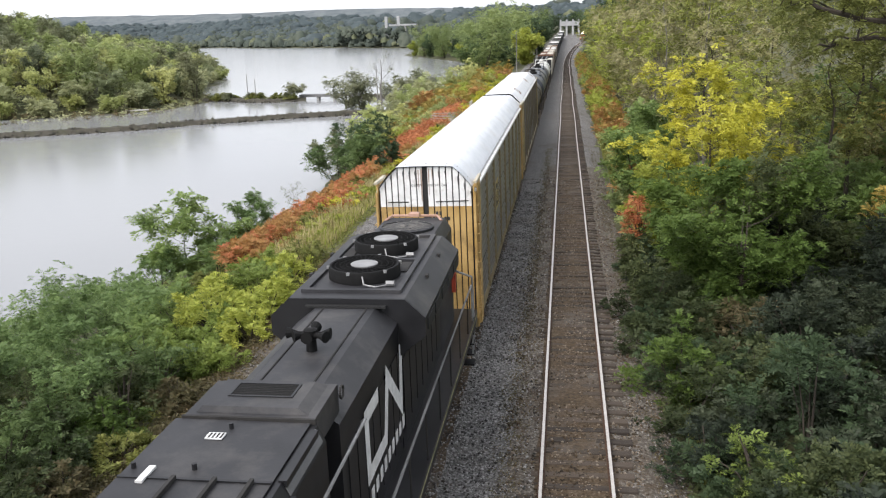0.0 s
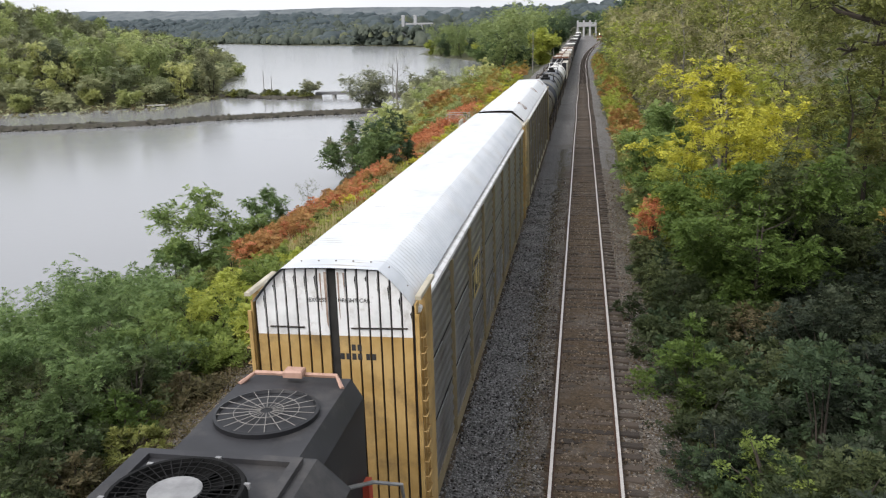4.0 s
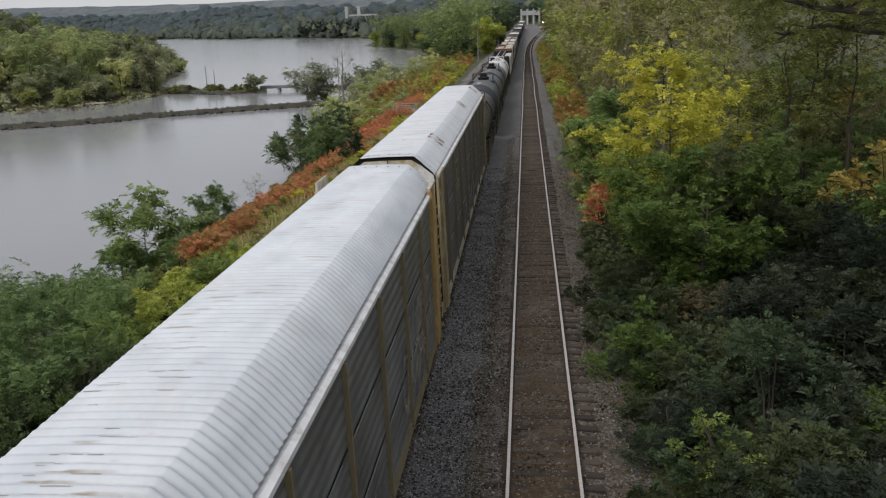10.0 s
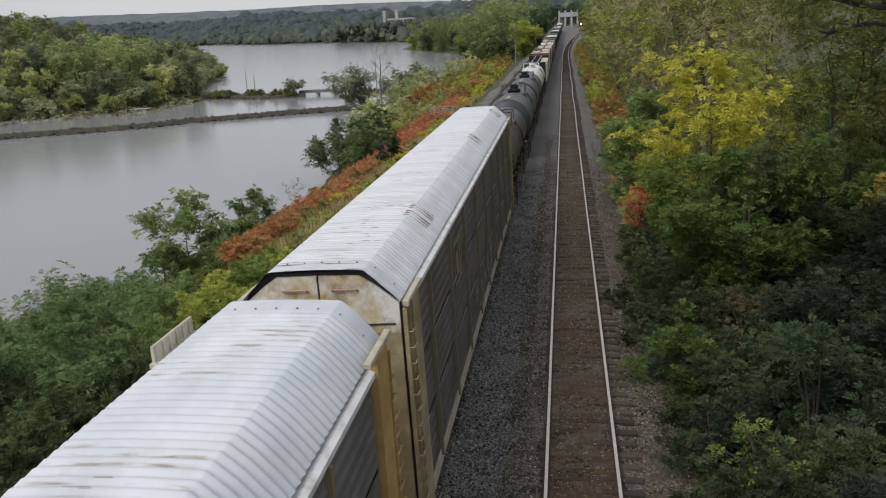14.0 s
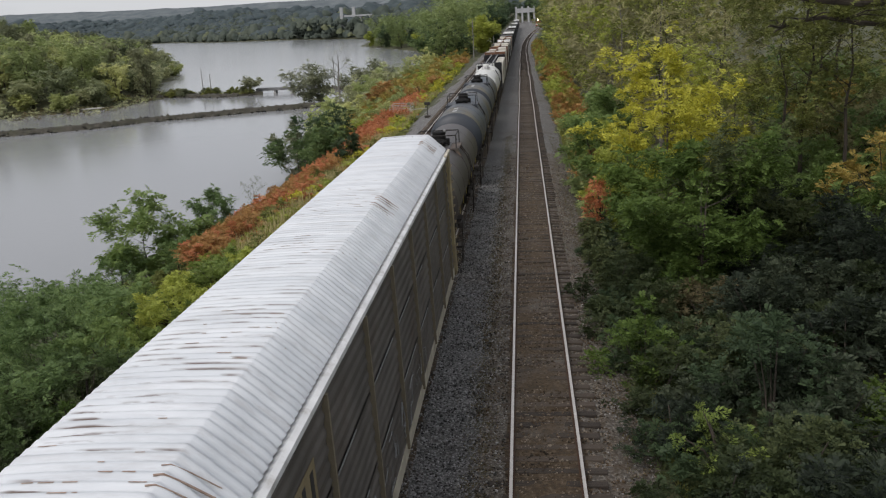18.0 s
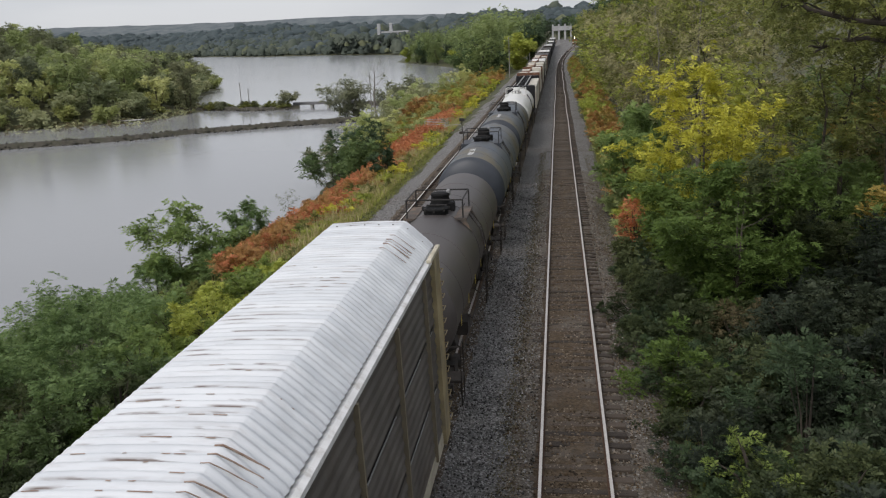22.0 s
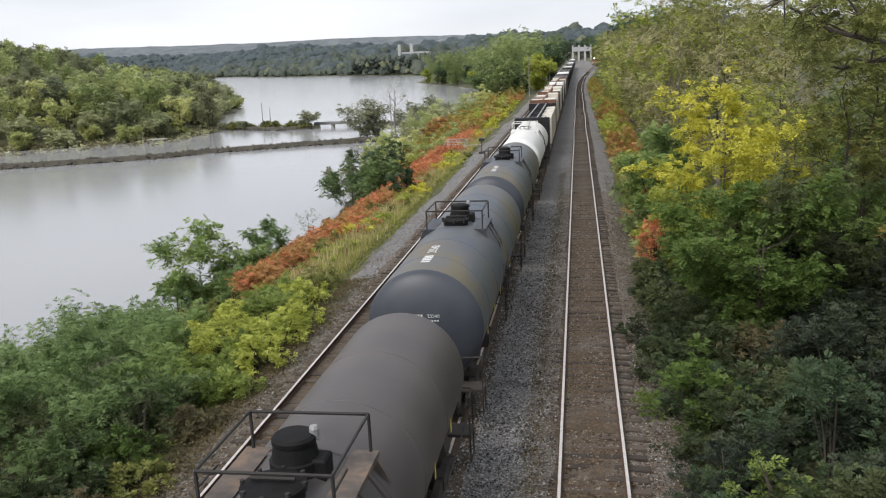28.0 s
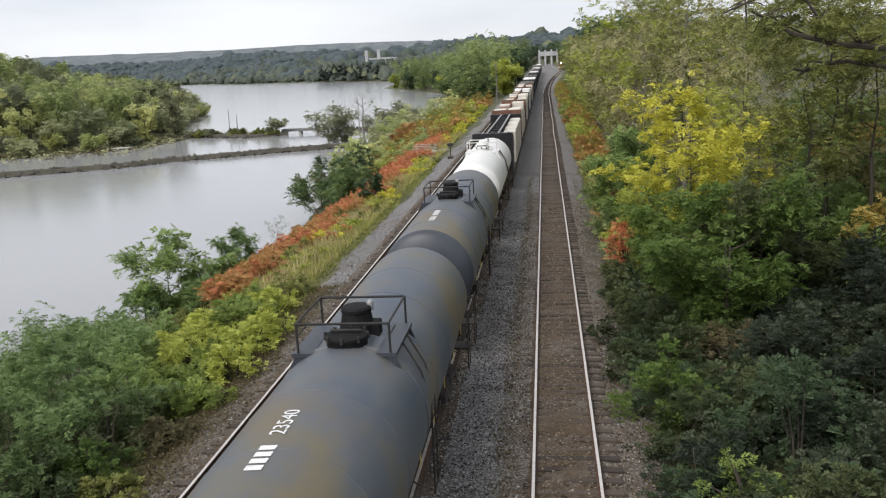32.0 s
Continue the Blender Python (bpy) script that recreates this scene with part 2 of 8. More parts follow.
M["yellow_old"] = mat("faded_yellow_paint", [(0.3, (0.24, 0.19, 0.10)), (0.65, (0.42, 0.34, 0.19))], scale=1.6, rough=0.65, bump=0.05, dirt=(0.16, 0.14, 0.11), dirt_scale=1.2, dirt_amount=0.7)
M["galv"] = mat("galvanised_panel", [(0.3, (0.140, 0.137, 0.135)), (0.65, (0.255, 0.252, 0.25))], scale=0.8, rough=0.38, metal=0.45, bump=0.05, dirt=(0.085, 0.065, 0.05), dirt_scale=0.5, dirt_amount=0.5)
M["galv_old"] = mat("grimy_galvanised_panel", [(0.3, (0.075, 0.068, 0.06)), (0.65, (0.145, 0.13, 0.115))], scale=0.8, rough=0.7, metal=0.25, bump=0.05, dirt=(0.07, 0.05, 0.035), dirt_scale=0.5, dirt_amount=0.75)
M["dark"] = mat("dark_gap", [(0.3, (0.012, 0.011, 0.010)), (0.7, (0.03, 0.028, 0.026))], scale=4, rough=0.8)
M["under"] = mat("grimy_underframe", [(0.3, (0.02, 0.017, 0.015)), (0.7, (0.055, 0.045, 0.038))], scale=3, rough=0.85)
M["black"] = mat("black_loco_paint", [(0.3, (0.006, 0.006, 0.007)), (0.7, (0.012, 0.012, 0.014))], scale=1.5, rough=0.45, bump=0.04, dirt=(0.026, 0.026, 0.029), dirt_scale=0.8, dirt_amount=0.4)
M["black_top"] = mat("dusty_black_roof", [(0.3, (0.013, 0.013, 0.015)), (0.7, (0.036, 0.036, 0.040))], scale=1.3, rough=0.55, bump=0.05, dirt=(0.13, 0.12, 0.11), dirt_scale=0.7, dirt_amount=0.4)
M["jet"] = mat("flat_black_fan", [(0.3, (0.004, 0.004, 0.004)), (0.7, (0.011, 0.011, 0.011))], scale=6, rough=0.75)
M["jet"].node_tree.nodes["Principled BSDF"].inputs["Specular IOR Level"].default_value = 0.2
M["grille"] = mat("black_grille", [(0.3, (0.008, 0.008, 0.008)), (0.7, (0.02, 0.02, 0.02))], scale=20, rough=0.6)
M["rail_tan"] = mat("weathered_tan_paint", [(0.3, (0.38, 0.34, 0.25)), (0.65, (0.55, 0.51, 0.41))], scale=2, rough=0.6, bump=0.05, dirt=(0.2, 0.15, 0.09), dirt_scale=3, dirt_amount=0.5)
M["hub"] = mat("grey_metal", [(0.3, (0.22, 0.22, 0.22)), (0.7, (0.36, 0.36, 0.36))], scale=5, rough=0.5, metal=0.3)
M["mark_white"] = mat("white_marking", [(0.3, (0.55, 0.55, 0.54)), (0.7, (0.75, 0.75, 0.74))], scale=5, rough=0.6)
M["mark_yellow"] = mat("yellow_marking", [(0.3, (0.50, 0.38, 0.06)), (0.7, (0.68, 0.55, 0.13))], scale=5, rough=0.6)
M["mark_black"] = mat("black_marking", [(0.3, (0.02, 0.02, 0.02)), (0.7, (0.045, 0.04, 0.04))], scale=5, rough=0.7)
M["red"] = mat("red_paint", [(0.3, (0.35, 0.045, 0.025)), (0.7, (0.50, 0.08, 0.04))], scale=4, rough=0.5)
M["tank_brown"] = mat("brownish_black_tank", [(0.3, (0.048, 0.042, 0.041)), (0.7, (0.088, 0.077, 0.074))], scale=0.5, rough=0.48, bump=0.03, dirt=(0.10, 0.08, 0.07), dirt_scale=0.35, dirt_amount=0.4)
M["tank_grey"] = mat("weathered_grey_tank", [(0.36, (0.052, 0.068, 0.092)), (0.5, (0.082, 0.092, 0.104)), (0.64, (0.125, 0.105, 0.062))], scale=0.42, rough=0.5, bump=0.03,
                     stretch=(1, 0.6, 1), dirt=(0.115, 0.088, 0.05), dirt_scale=0.5, dirt_amount=0.7)
M["tank_head"] = mat("dark_blue_grey_head", [(0.3, (0.028, 0.033, 0.042)), (0.7, (0.048, 0.054, 0.066))], scale=0.8, rough=0.5, bump=0.03)
M["tank_white"] = mat("white_tank", [(0.3, (0.58, 0.58, 0.56)), (0.7, (0.76, 0.76, 0.74))], scale=0.7, rough=0.5, bump=0.03, dirt=(0.40, 0.36, 0.29), dirt_scale=0.7, dirt_amount=0.5)
M["rust_deck"] = mat("rusty_deck", [(0.3, (0.055, 0.045, 0.04)), (0.5, (0.10, 0.082, 0.068)), (0.7, (0.19, 0.125, 0.085))], scale=3, rough=0.8)
M["rust"] = mat("rusty_top", [(0.3, (0.10, 0.05, 0.03)), (0.7, (0.20, 0.10, 0.06))], scale=2, rough=0.85)
M["cream"] = mat("cream_side", [(0.3, (0.45, 0.42, 0.36)), (0.7, (0.66, 0.63, 0.56))], scale=1, rough=0.7, dirt=(0.25, 0.2, 0.15), dirt_scale=1, dirt_amount=0.5)
M["lumber"] = mat("sawn_lumber", [(0.3, (0.32, 0.21, 0.10)), (0.7, (0.55, 0.40, 0.22))], scale=2, stretch=(6, 1, 6), rough=0.8)
M["hopper"] = mat("grey_hopper", [(0.3, (0.10, 0.10, 0.10)), (0.7, (0.2, 0.2, 0.2))], scale=1, rough=0.7)
M["concrete"] = mat("concrete", [(0.3, (0.34, 0.33, 0.31)), (0.7, (0.52, 0.51, 0.48))], scale=0.8, rough=0.85, bump=0.2, dirt=(0.2, 0.19, 0.17), dirt_scale=0.5, dirt_amount=0.6)
M["bark"] = mat("bark", [(0.3, (0.028, 0.022, 0.017)), (0.7, (0.085, 0.07, 0.055))], scale=4, stretch=(1, 1, 0.25), rough=0.95, bump=0.6, bump_scale=14)
M["bark_grey"] = mat("grey_bark", [(0.3, (0.12, 0.11, 0.10)), (0.7, (0.25, 0.235, 0.21))], scale=4, stretch=(1, 1, 0.25), rough=0.95, bump=0.5, bump_scale=14)
M["riprap"] = mat("riprap_stone", [(0.2, (0.028, 0.026, 0.020)), (0.5, (0.055, 0.05, 0.038)), (0.8, (0.095, 0.086, 0.068))], scale=1.0, rough=0.95, bump=0.6, bump_scale=3, bump_dist=0.1, island=0.6,
                  dirt=(0.05, 0.055, 0.025), dirt_scale=0.3, dirt_amount=0.6)
# Haze of distance is put into this pale, low-contrast grey.
M["far_concrete"] = mat("hazy_far_concrete", [(0.3, (0.34, 0.345, 0.35)), (0.7, (0.44, 0.445, 0.45))], scale=0.3, rough=0.9, bump=0)
M["pole"] = mat("grey_pole", [(0.3, (0.16, 0.15, 0.14)), (0.7, (0.28, 0.27, 0.25))], scale=4, rough=0.9)

L = {}
L["green"] = leaf_mat("leaf_green", [(0.036, 0.058, 0.02), (0.073, 0.111, 0.035), (0.124, 0.17, 0.053)])
L["dark"] = leaf_mat("leaf_dark", [(0.018, 0.032, 0.016), (0.039, 0.063, 0.028), (0.072, 0.106, 0.045)])
L["mid"] = leaf_mat("leaf_mid", [(0.018, 0.028, 0.01), (0.044, 0.058, 0.022), (0.094, 0.109, 0.039)], tree=0.6)
L["sage"] = leaf_mat("leaf_sage", [(0.056, 0.094, 0.029), (0.108, 0.163, 0.050), (0.168, 0.220, 0.074)])
L["tan"] = leaf_mat("leaf_tan", [(0.115, 0.108, 0.050), (0.195, 0.182, 0.080), (0.29, 0.27, 0.115)])
L["leafy"] = leaf_mat("leaf_leafy", [(0.028, 0.051, 0.009), (0.061, 0.100, 0.017), (0.105, 0.152, 0.027)], tree=0.4)
L["fresh"] = leaf_mat("leaf_fresh", [(0.056, 0.093, 0.023), (0.117, 0.17, 0.044), (0.201, 0.258, 0.067)])
L["broad"] = leaf_mat("leaf_broad_green", [(0.068, 0.097, 0.035), (0.132, 0.173, 0.059), (0.227, 0.265, 0.089)], patch=0.2, each=0.3, tree=0.4)
L["dull"] = leaf_mat("leaf_dull", [(0.013, 0.018, 0.013), (0.032, 0.044, 0.025), (0.071, 0.085, 0.048)], tree=0.6)
L["brown"] = leaf_mat("leaf_brownish", [(0.039, 0.039, 0.017), (0.073, 0.065, 0.029), (0.120, 0.086, 0.043)])
# Aerial haze is put into these four palettes: paler, greyer greens.
L["hgreen"] = leaf_mat("leaf_hazed_green", [(0.135, 0.172, 0.062), (0.216, 0.254, 0.089), (0.318, 0.347, 0.131)], grain=0.5, tree=0.75, patch=0.18, each=0.3)
L["hdark"] = leaf_mat("leaf_hazed_dark", [(0.068, 0.084, 0.048), (0.114, 0.128, 0.069), (0.176, 0.179, 0.094)], grain=0.5, tree=0.75, patch=0.18, each=0.3)
L["hlime"] = leaf_mat("leaf_hazed_lime", [(0.193, 0.221, 0.074), (0.27, 0.29, 0.098), (0.354, 0.35, 0.129)], grain=0.5, tree=0.75, patch=0.18, each=0.3)
L["hgrey"] = leaf_mat("leaf_hazed_grey", [(0.132, 0.158, 0.079), (0.206, 0.224, 0.112), (0.292, 0.292, 0.151)], grain=0.5, tree=0.75, patch=0.18, each=0.3)
L["yellow"] = leaf_mat("leaf_yellow", [(0.20, 0.21, 0.018), (0.37, 0.35, 0.024), (0.50, 0.46, 0.04)])
L["lime"] = leaf_mat("leaf_lime", [(0.112, 0.145, 0.021), (0.230, 0.262, 0.034), (0.352, 0.359, 0.059)])
L["spring"] = leaf_mat("leaf_spring", [(0.072, 0.108, 0.021), (0.150, 0.196, 0.036), (0.250, 0.290, 0.058)])
L["olive"] = leaf_mat("leaf_olive", [(0.063, 0.074, 0.017), (0.131, 0.144, 0.033), (0.221, 0.213, 0.053)], tree=0.5)
L["red"] = leaf_mat("leaf_red", [(0.219, 0.075, 0.033), (0.372, 0.140, 0.058), (0.461, 0.223, 0.091)])
L["orange"] = leaf_mat("leaf_orange", [(0.16, 0.088, 0.028), (0.29, 0.155, 0.048), (0.36, 0.24, 0.08)])
L["gold"] = leaf_mat("leaf_gold", [(0.13, 0.09, 0.02), (0.24, 0.175, 0.035), (0.34, 0.26, 0.06)])
L["grey"] = leaf_mat("leaf_grey_green", [(0.077, 0.091, 0.05), (0.14, 0.151, 0.084), (0.21, 0.207, 0.126)])
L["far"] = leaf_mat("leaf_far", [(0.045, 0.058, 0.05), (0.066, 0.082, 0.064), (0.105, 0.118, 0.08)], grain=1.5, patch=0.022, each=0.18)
# The next two palettes carry the blue-grey of distance haze in their colour.
L["farhill"] = leaf_mat("leaf_hazed_hill", [(0.05, 0.068, 0.075), (0.066, 0.086, 0.09), (0.09, 0.11, 0.105)], grain=1.4, patch=0.012, each=0.15)
L["ridge"] = leaf_mat("leaf_hazed_ridge", [(0.135, 0.152, 0.165), (0.152, 0.170, 0.180), (0.172, 0.189, 0.194)], grain=0.8, patch=0.006, each=0.15)
L["straw"] = leaf_mat("dry_grass", [(0.15, 0.13, 0.05), (0.31, 0.265, 0.115), (0.44, 0.38, 0.20)])


def water_mat():
    m = bpy.data.materials.new("lake_water")
    m.use_nodes = True
    n, l = m.node_tree.nodes, m.node_tree.links
    p = n["Principled BSDF"]
    p.inputs["Base Color"].default_value = (0.285, 0.290, 0.295, 1)
    p.inputs["Roughness"].default_value = 0.14
    p.inputs["IOR"].default_value = 1.333
    co = n.new("ShaderNodeTexCoord")
    mapn = n.new("ShaderNodeMapping")
    mapn.inputs["Scale"].default_value = (0.5, 1.0, 1.0)
    l.new(co.outputs["Object"], mapn.inputs[0])
    b = n.new("ShaderNodeTexNoise")
    b.inputs["Scale"].default_value, b.inputs["Detail"].default_value = 1.6, 4.0
    l.new(mapn.outputs[0], b.inputs[0])
    c = n.new("ShaderNodeTexNoise")
    c.inputs["Scale"].default_value, c.inputs["Detail"].default_value = 0.018, 4.0
    l.new(mapn.outputs[0], c.inputs[0])
    k = n.new("ShaderNodeMapRange")
    k.inputs["From Min"].default_value, k.inputs["From Max"].default_value = 0.4, 0.65
    k.inputs["To Min"].default_value, k.inputs["To Max"].default_value = 0.03, 0.16
    l.new(c.outputs["Fac"], k.inputs[0])
    bn = n.new("ShaderNodeBump")
    bn.inputs["Distance"].default_value = 0.12
    l.new(k.outputs[0], bn.inputs["Strength"])
    l.new(b.outputs["Fac"], bn.inputs["Height"])
    l.new(bn.outputs[0], p.inputs["Normal"])
    return m


M["water"] = water_mat()


# ---------------------------------------------------------------- mesh helpers
class Geo:
    """Collects faces of simple solids and hands them over as one mesh."""

    def __init__(self):
        self.v, self.f = [], []

    def add(self, verts, faces):
        k = len(self.v)
        self.v.extend(tuple(p) for p in verts)
        self.f.extend(tuple(i + k for i in q) for q in faces)
        return self

    def box(self, x0, x1, y0, y1, z0, z1, c=0.0):
        """A box; c chamfers its four upper edges."""
        if c <= 0:
            p = [(x, y, z) for z in (z0, z1) for x, y in ((x0, y0), (x1, y0), (x1, y1), (x0, y1))]
            return self.add(p, [(3, 2, 1, 0), (4, 5, 6, 7), (0, 1, 5, 4), (1, 2, 6, 5), (2, 3, 7, 6), (3, 0, 4, 7)])
        p = [(x0, y0, z0), (x1, y0, z0), (x1, y1, z0), (x0, y1, z0), (x0, y0, z1 - c), (x1, y0, z1 - c), (x1, y1, z1 - c), (x0, y1, z1 - c),
             (x0 + c, y0 + c, z1), (x1 - c, y0 + c, z1), (x1 - c, y1 - c, z1), (x0 + c, y1 - c, z1)]
        f = [(3, 2, 1, 0), (8, 9, 10, 11)]
        for k in (0, 4):
            f += [(k, k + 1, k + 5, k + 4), (k + 1, k + 2, k + 6, k + 5), (k + 2, k + 3, k + 7, k + 6), (k + 3, k, k + 4, k + 7)]
        return self.add(p, f)

    def prism(self, section, y0, y1):
        """A closed section of (x, z) drawn from y0 to y1 (counter-clockwise seen from -y)."""
        n = len(section)
        p = [(x, y, z) for y in (y0, y1) for x, z in section]
        return self.add(p, [tuple(range(n)), tuple(range(2 * n - 1, n - 1, -1))] + [((i + 1) % n, i, n + i, n + (i + 1) % n) for i in range(n)])

    def tube(self, path, r, seg=6):
        """A round bar along a list of points; r is one radius or one for each point."""
        pts = [Vector(p) for p in path]
        rs = [r] * len(pts) if not hasattr(r, "__len__") else r
        rings = []
        for i, p in enumerate(pts):
            d = (pts[min(i + 1, len(pts) - 1)] - pts[max(i - 1, 0)])
            d = d.normalized() if d.length > 1e-9 else Vector((0, 0, 1))
            s = d.cross(Vector((0.13, 0.31, 0.94)))
            s = (s if s.length > 0.05 else d.cross(Vector((1, 0, 0)))).normalized()
            u = d.cross(s)
            rings += [p + rs[i] * (math.cos(a) * s + math.sin(a) * u) for a in (2 * math.pi * j / seg for j in range(seg))]
        f = [tuple(reversed(range(seg))), tuple(range((len(pts) - 1) * seg, len(pts) * seg))]
        for i in range(len(pts) - 1):
            for j in range(seg):
                a, b = i * seg + j, i * seg + (j + 1) % seg
                f.append((a, b, b + seg, a + seg))
        return self.add(rings, f)

    def lathe(self, profile, axis, at, seg=24):
        """A profile of (radius, along) turned about x, y or z through the point at."""
        ax = "xyz".index(axis)
        b, c = (ax + 1) % 3, (ax + 2) % 3
        verts = []
        for r, h in profile:
            for j in range(seg):
                a = 2 * math.pi * j / seg
                p = [0, 0, 0]
                p[ax], p[b], p[c] = h, r * math.cos(a), r * math.sin(a)
                verts.append((p[0] + at[0], p[1] + at[1], p[2] + at[2]))
        f = []
        for i in range(len(profile) - 1):
            for j in range(seg):
                u, w = i * seg + j, i * seg + (j + 1) % seg
                f.append((u, w, w + seg, u + seg))
        f += [tuple(reversed(range(seg))), tuple(range((len(profile) - 1) * seg, len(profile) * seg))]
        return self.add(verts, f)

    def mesh(self, name, material, smooth=False):
        me = bpy.data.meshes.new(name)
        me.from_pydata(self.v, [], self.f)
        me.materials.append(material)
        if smooth:
            me.polygons.foreach_set("use_smooth", [True] * len(me.polygons))
        me.update()
        return me


def fix_normals(me):
    bm = bmesh.new()
    bm.from_mesh(me)
    bmesh.ops.recalc_face_normals(bm, faces=bm.faces)
    bm.to_mesh(me)
    bm.free()
    return me


def part(name, geo, material, parent, label="", smooth=False, at=None, sharp=None):
    me = fix_normals(geo.mesh(name, material, smooth))
    if sharp is not None:
        me.set_sharp_from_angle(angle=radians(sharp))
    ob = new(name, me)
    ob.parent = parent
    if at is not None:
        ob.matrix_basis = at
    if label:
        tagged(ob, label)
    return ob


def share(name, me, parent, at, label=""):
    ob = new(name, me)
    ob.parent = parent
    ob.matrix_basis = at
    if label:
        tagged(ob, label)
    return ob


def thing(name, label, category, group="", at=None, kind=""):
    e = new(name)
    e.empty_display_size = 0.3
    if at is not None:
        e.matrix_basis = at
    return tagged(e, label, category, group, kind)


def quick_mesh(name, verts, quads, material):
    """A mesh out of numpy arrays of corners and quads."""
    me = bpy.data.meshes.new(name)
    n, k = len(quads), quads.shape[1]
    me.vertices.add(len(verts))
    me.vertices.foreach_set("co", verts.astype(np.float32).ravel())
    me.loops.add(n * k)
    me.loops.foreach_set("vertex_index", quads.astype(np.int32).ravel())
    me.polygons.add(n)
    me.polygons.foreach_set("loop_start", np.arange(0, n * k, k, dtype=np.int32))
    me.polygons.foreach_set("loop_total", np.full(n, k, dtype=np.int32))
    me.materials.append(material)
    me.update(calc_edges=True)
    return me


# ---------------------------------------------------------------- the plan
TRAIN_X, SIDING_X = -4.2, -8.0          # track centres; the free track is at x = 0
WATER_Z = -7.0
GAUGE = 0.755


def bend_free(y):
    """How far the free track swings to the right."""
    return max(0.0, y - 215) ** 2 / 8600 + 0.05 * math.sin(y / 6.3) * min(1.0, max(0.0, (y - 60) / 60))


def bend_main(y):
    return max(0.0, y - 250) ** 2 * 1.5e-5


def rise(y):
    return 5.0 * (max(0.0, y - 230) / 420) ** 2 if y < 900 else 5.0 * (670 / 420) ** 2


def smooth01(v):
    v = np.clip(v, 0, 1)
    return v * v * (3 - 2 * v)


SHORE = [(-200, -34), (0, -33), (40, -31), (60, -27.5), (80, -26), (95, -28), (115, -29), (140, -32), (165, -38), (185, -40), (205, -37), (225, -34), (260, -29), (330, -30), (450, -46), (650, -120), (900, -150)]
PENINSULA = [(-900, 120), (-320, 140), (-160, 172), (-125, 179), (-116, 187), (-105, 192), (-99, 203), (-98, 222), (-104, 234), (-116, 255), (-136, 318), (-150, 360), (-176, 415), (-240, 470), (-420, 540), (-900, 600)]


def inside_distance(px, py, poly):
    """Signed distance to a polygon, positive inside."""
    best = np.full(px.shape, 1e9)
    inside = np.zeros(px.shape, bool)
    for (ax, ay), (bx, by) in zip(poly, poly[1:] + poly[:1]):
        ex, ey = bx - ax, by - ay
        t = np.clip(((px - ax) * ex + (py - ay) * ey) / (ex * ex + ey * ey), 0, 1)
        best = np.minimum(best, np.hypot(px - ax - t * ex, py - ay - t * ey))
        cross = ((ay > py) != (by > py)) & (px < (bx - ax) * (py - ay) / ((by - ay) or 1e-9) + ax)
        inside ^= cross
    return np.where(inside, best, -best)


def far_shore(px):
    """Where the far shore lies along y."""
    return 955 + 22 * np.sin(px / 70.0) + 1.42 * np.clip(-px - 140, 0, 1500)


def ground_height(px, py):
    px, py = np.asarray(px, float), np.asarray(py, float)
    sy, sx = [s[0] for s in SHORE], [s[1] for s in SHORE]
    shore = np.interp(py, sy, sx)
    rr = 5.0 * (np.clip(py - 230, 0, 670) / 420) ** 2
    bend = np.clip(py - 215, 0, 400) ** 2 / 8600
    z = np.full(px.shape, -0.55)
    # bank down to the water
    edge = -10.9
    f = (edge - px) / np.maximum(edge - shore, 1)
    z = np.where(px < edge, -0.55 + (WATER_Z + 0.1 + 0.55) * (0.35 * np.clip(f, 0, 1) + 0.65 * smooth01(f)), z)
    z = np.where(f > 1, WATER_Z - 0.1 - 0.12 * np.minimum((f - 1) * 20, 20), z)
    # wooded slope on the other side
    g = px - 2.6 - bend
    z = np.where(g > 0, -0.55 - 0.25 * smooth01(g / 1.2) + 4.2 * smooth01((g - 1.5) / 22) + 2.0 * smooth01((g - 20) / 60), z)
    z = z + rr * smooth01((px - shore) / 15)
    # headland across the water, far shore and hills
    d = inside_distance(px, py, PENINSULA)
    z = np.maximum(z, np.where(d > -8, WATER_Z - 0.6 + 0.08 * np.clip(d + 8, 0, 14) + 1.8 * smooth01((d - 3) / 12) + 18.0 * smooth01((d - 10) / 80), -99))
    far = py - far_shore(px)
    z = np.where(far > -40, np.maximum(z, WATER_Z - 1 + 2.2 * smooth01((far + 40) / 60) + 9 * smooth01((far - 20) / 200)
                                      + (32 + 32 * smooth01((-px - 300) / 800) + 9 * np.sin(px / 430.0 + 1) + 5 * np.sin(px / 170.0)) * smooth01((far - 60) / 470)), z)
    return z


def gz(x, y):
    return float(ground_height(np.array([x]), np.array([y]))[0])


def steps(*spans):
    out = []
    for a, b, s in spans:
        out += list(np.arange(a, b, s))
    return np.array(out + [spans[-1][1]])


xs = steps((-4500, -2700, 300), (-2700, -900, 60), (-900, -300, 40), (-300, -120, 10), (-120, -46, 4), (-46, -9, 0.9), (-9, 4, 1.3), (4, 40, 2), (40, 200, 16), (200, 4500, 400))
ys = steps((-160, -60, 10), (-60, 130, 2), (130, 300, 5), (300, 700, 12), (700, 2400, 45), (2400, 4300, 80))
gx, gy = np.meshgrid(xs, ys)
gzv = ground_height(gx, gy)
rough = np.random.RandomState(3).normal(0, 1, gzv.shape) * np.where((gx > -10.5) & (gx < 2.4), 0.0, 0.10)
gv = np.stack([gx, gy, gzv + rough], -1).reshape(-1, 3)
nx, ny = len(xs), len(ys)
ii, jj = np.meshgrid(np.arange(nx - 1), np.arange(ny - 1))
q = (jj * nx + ii).ravel()
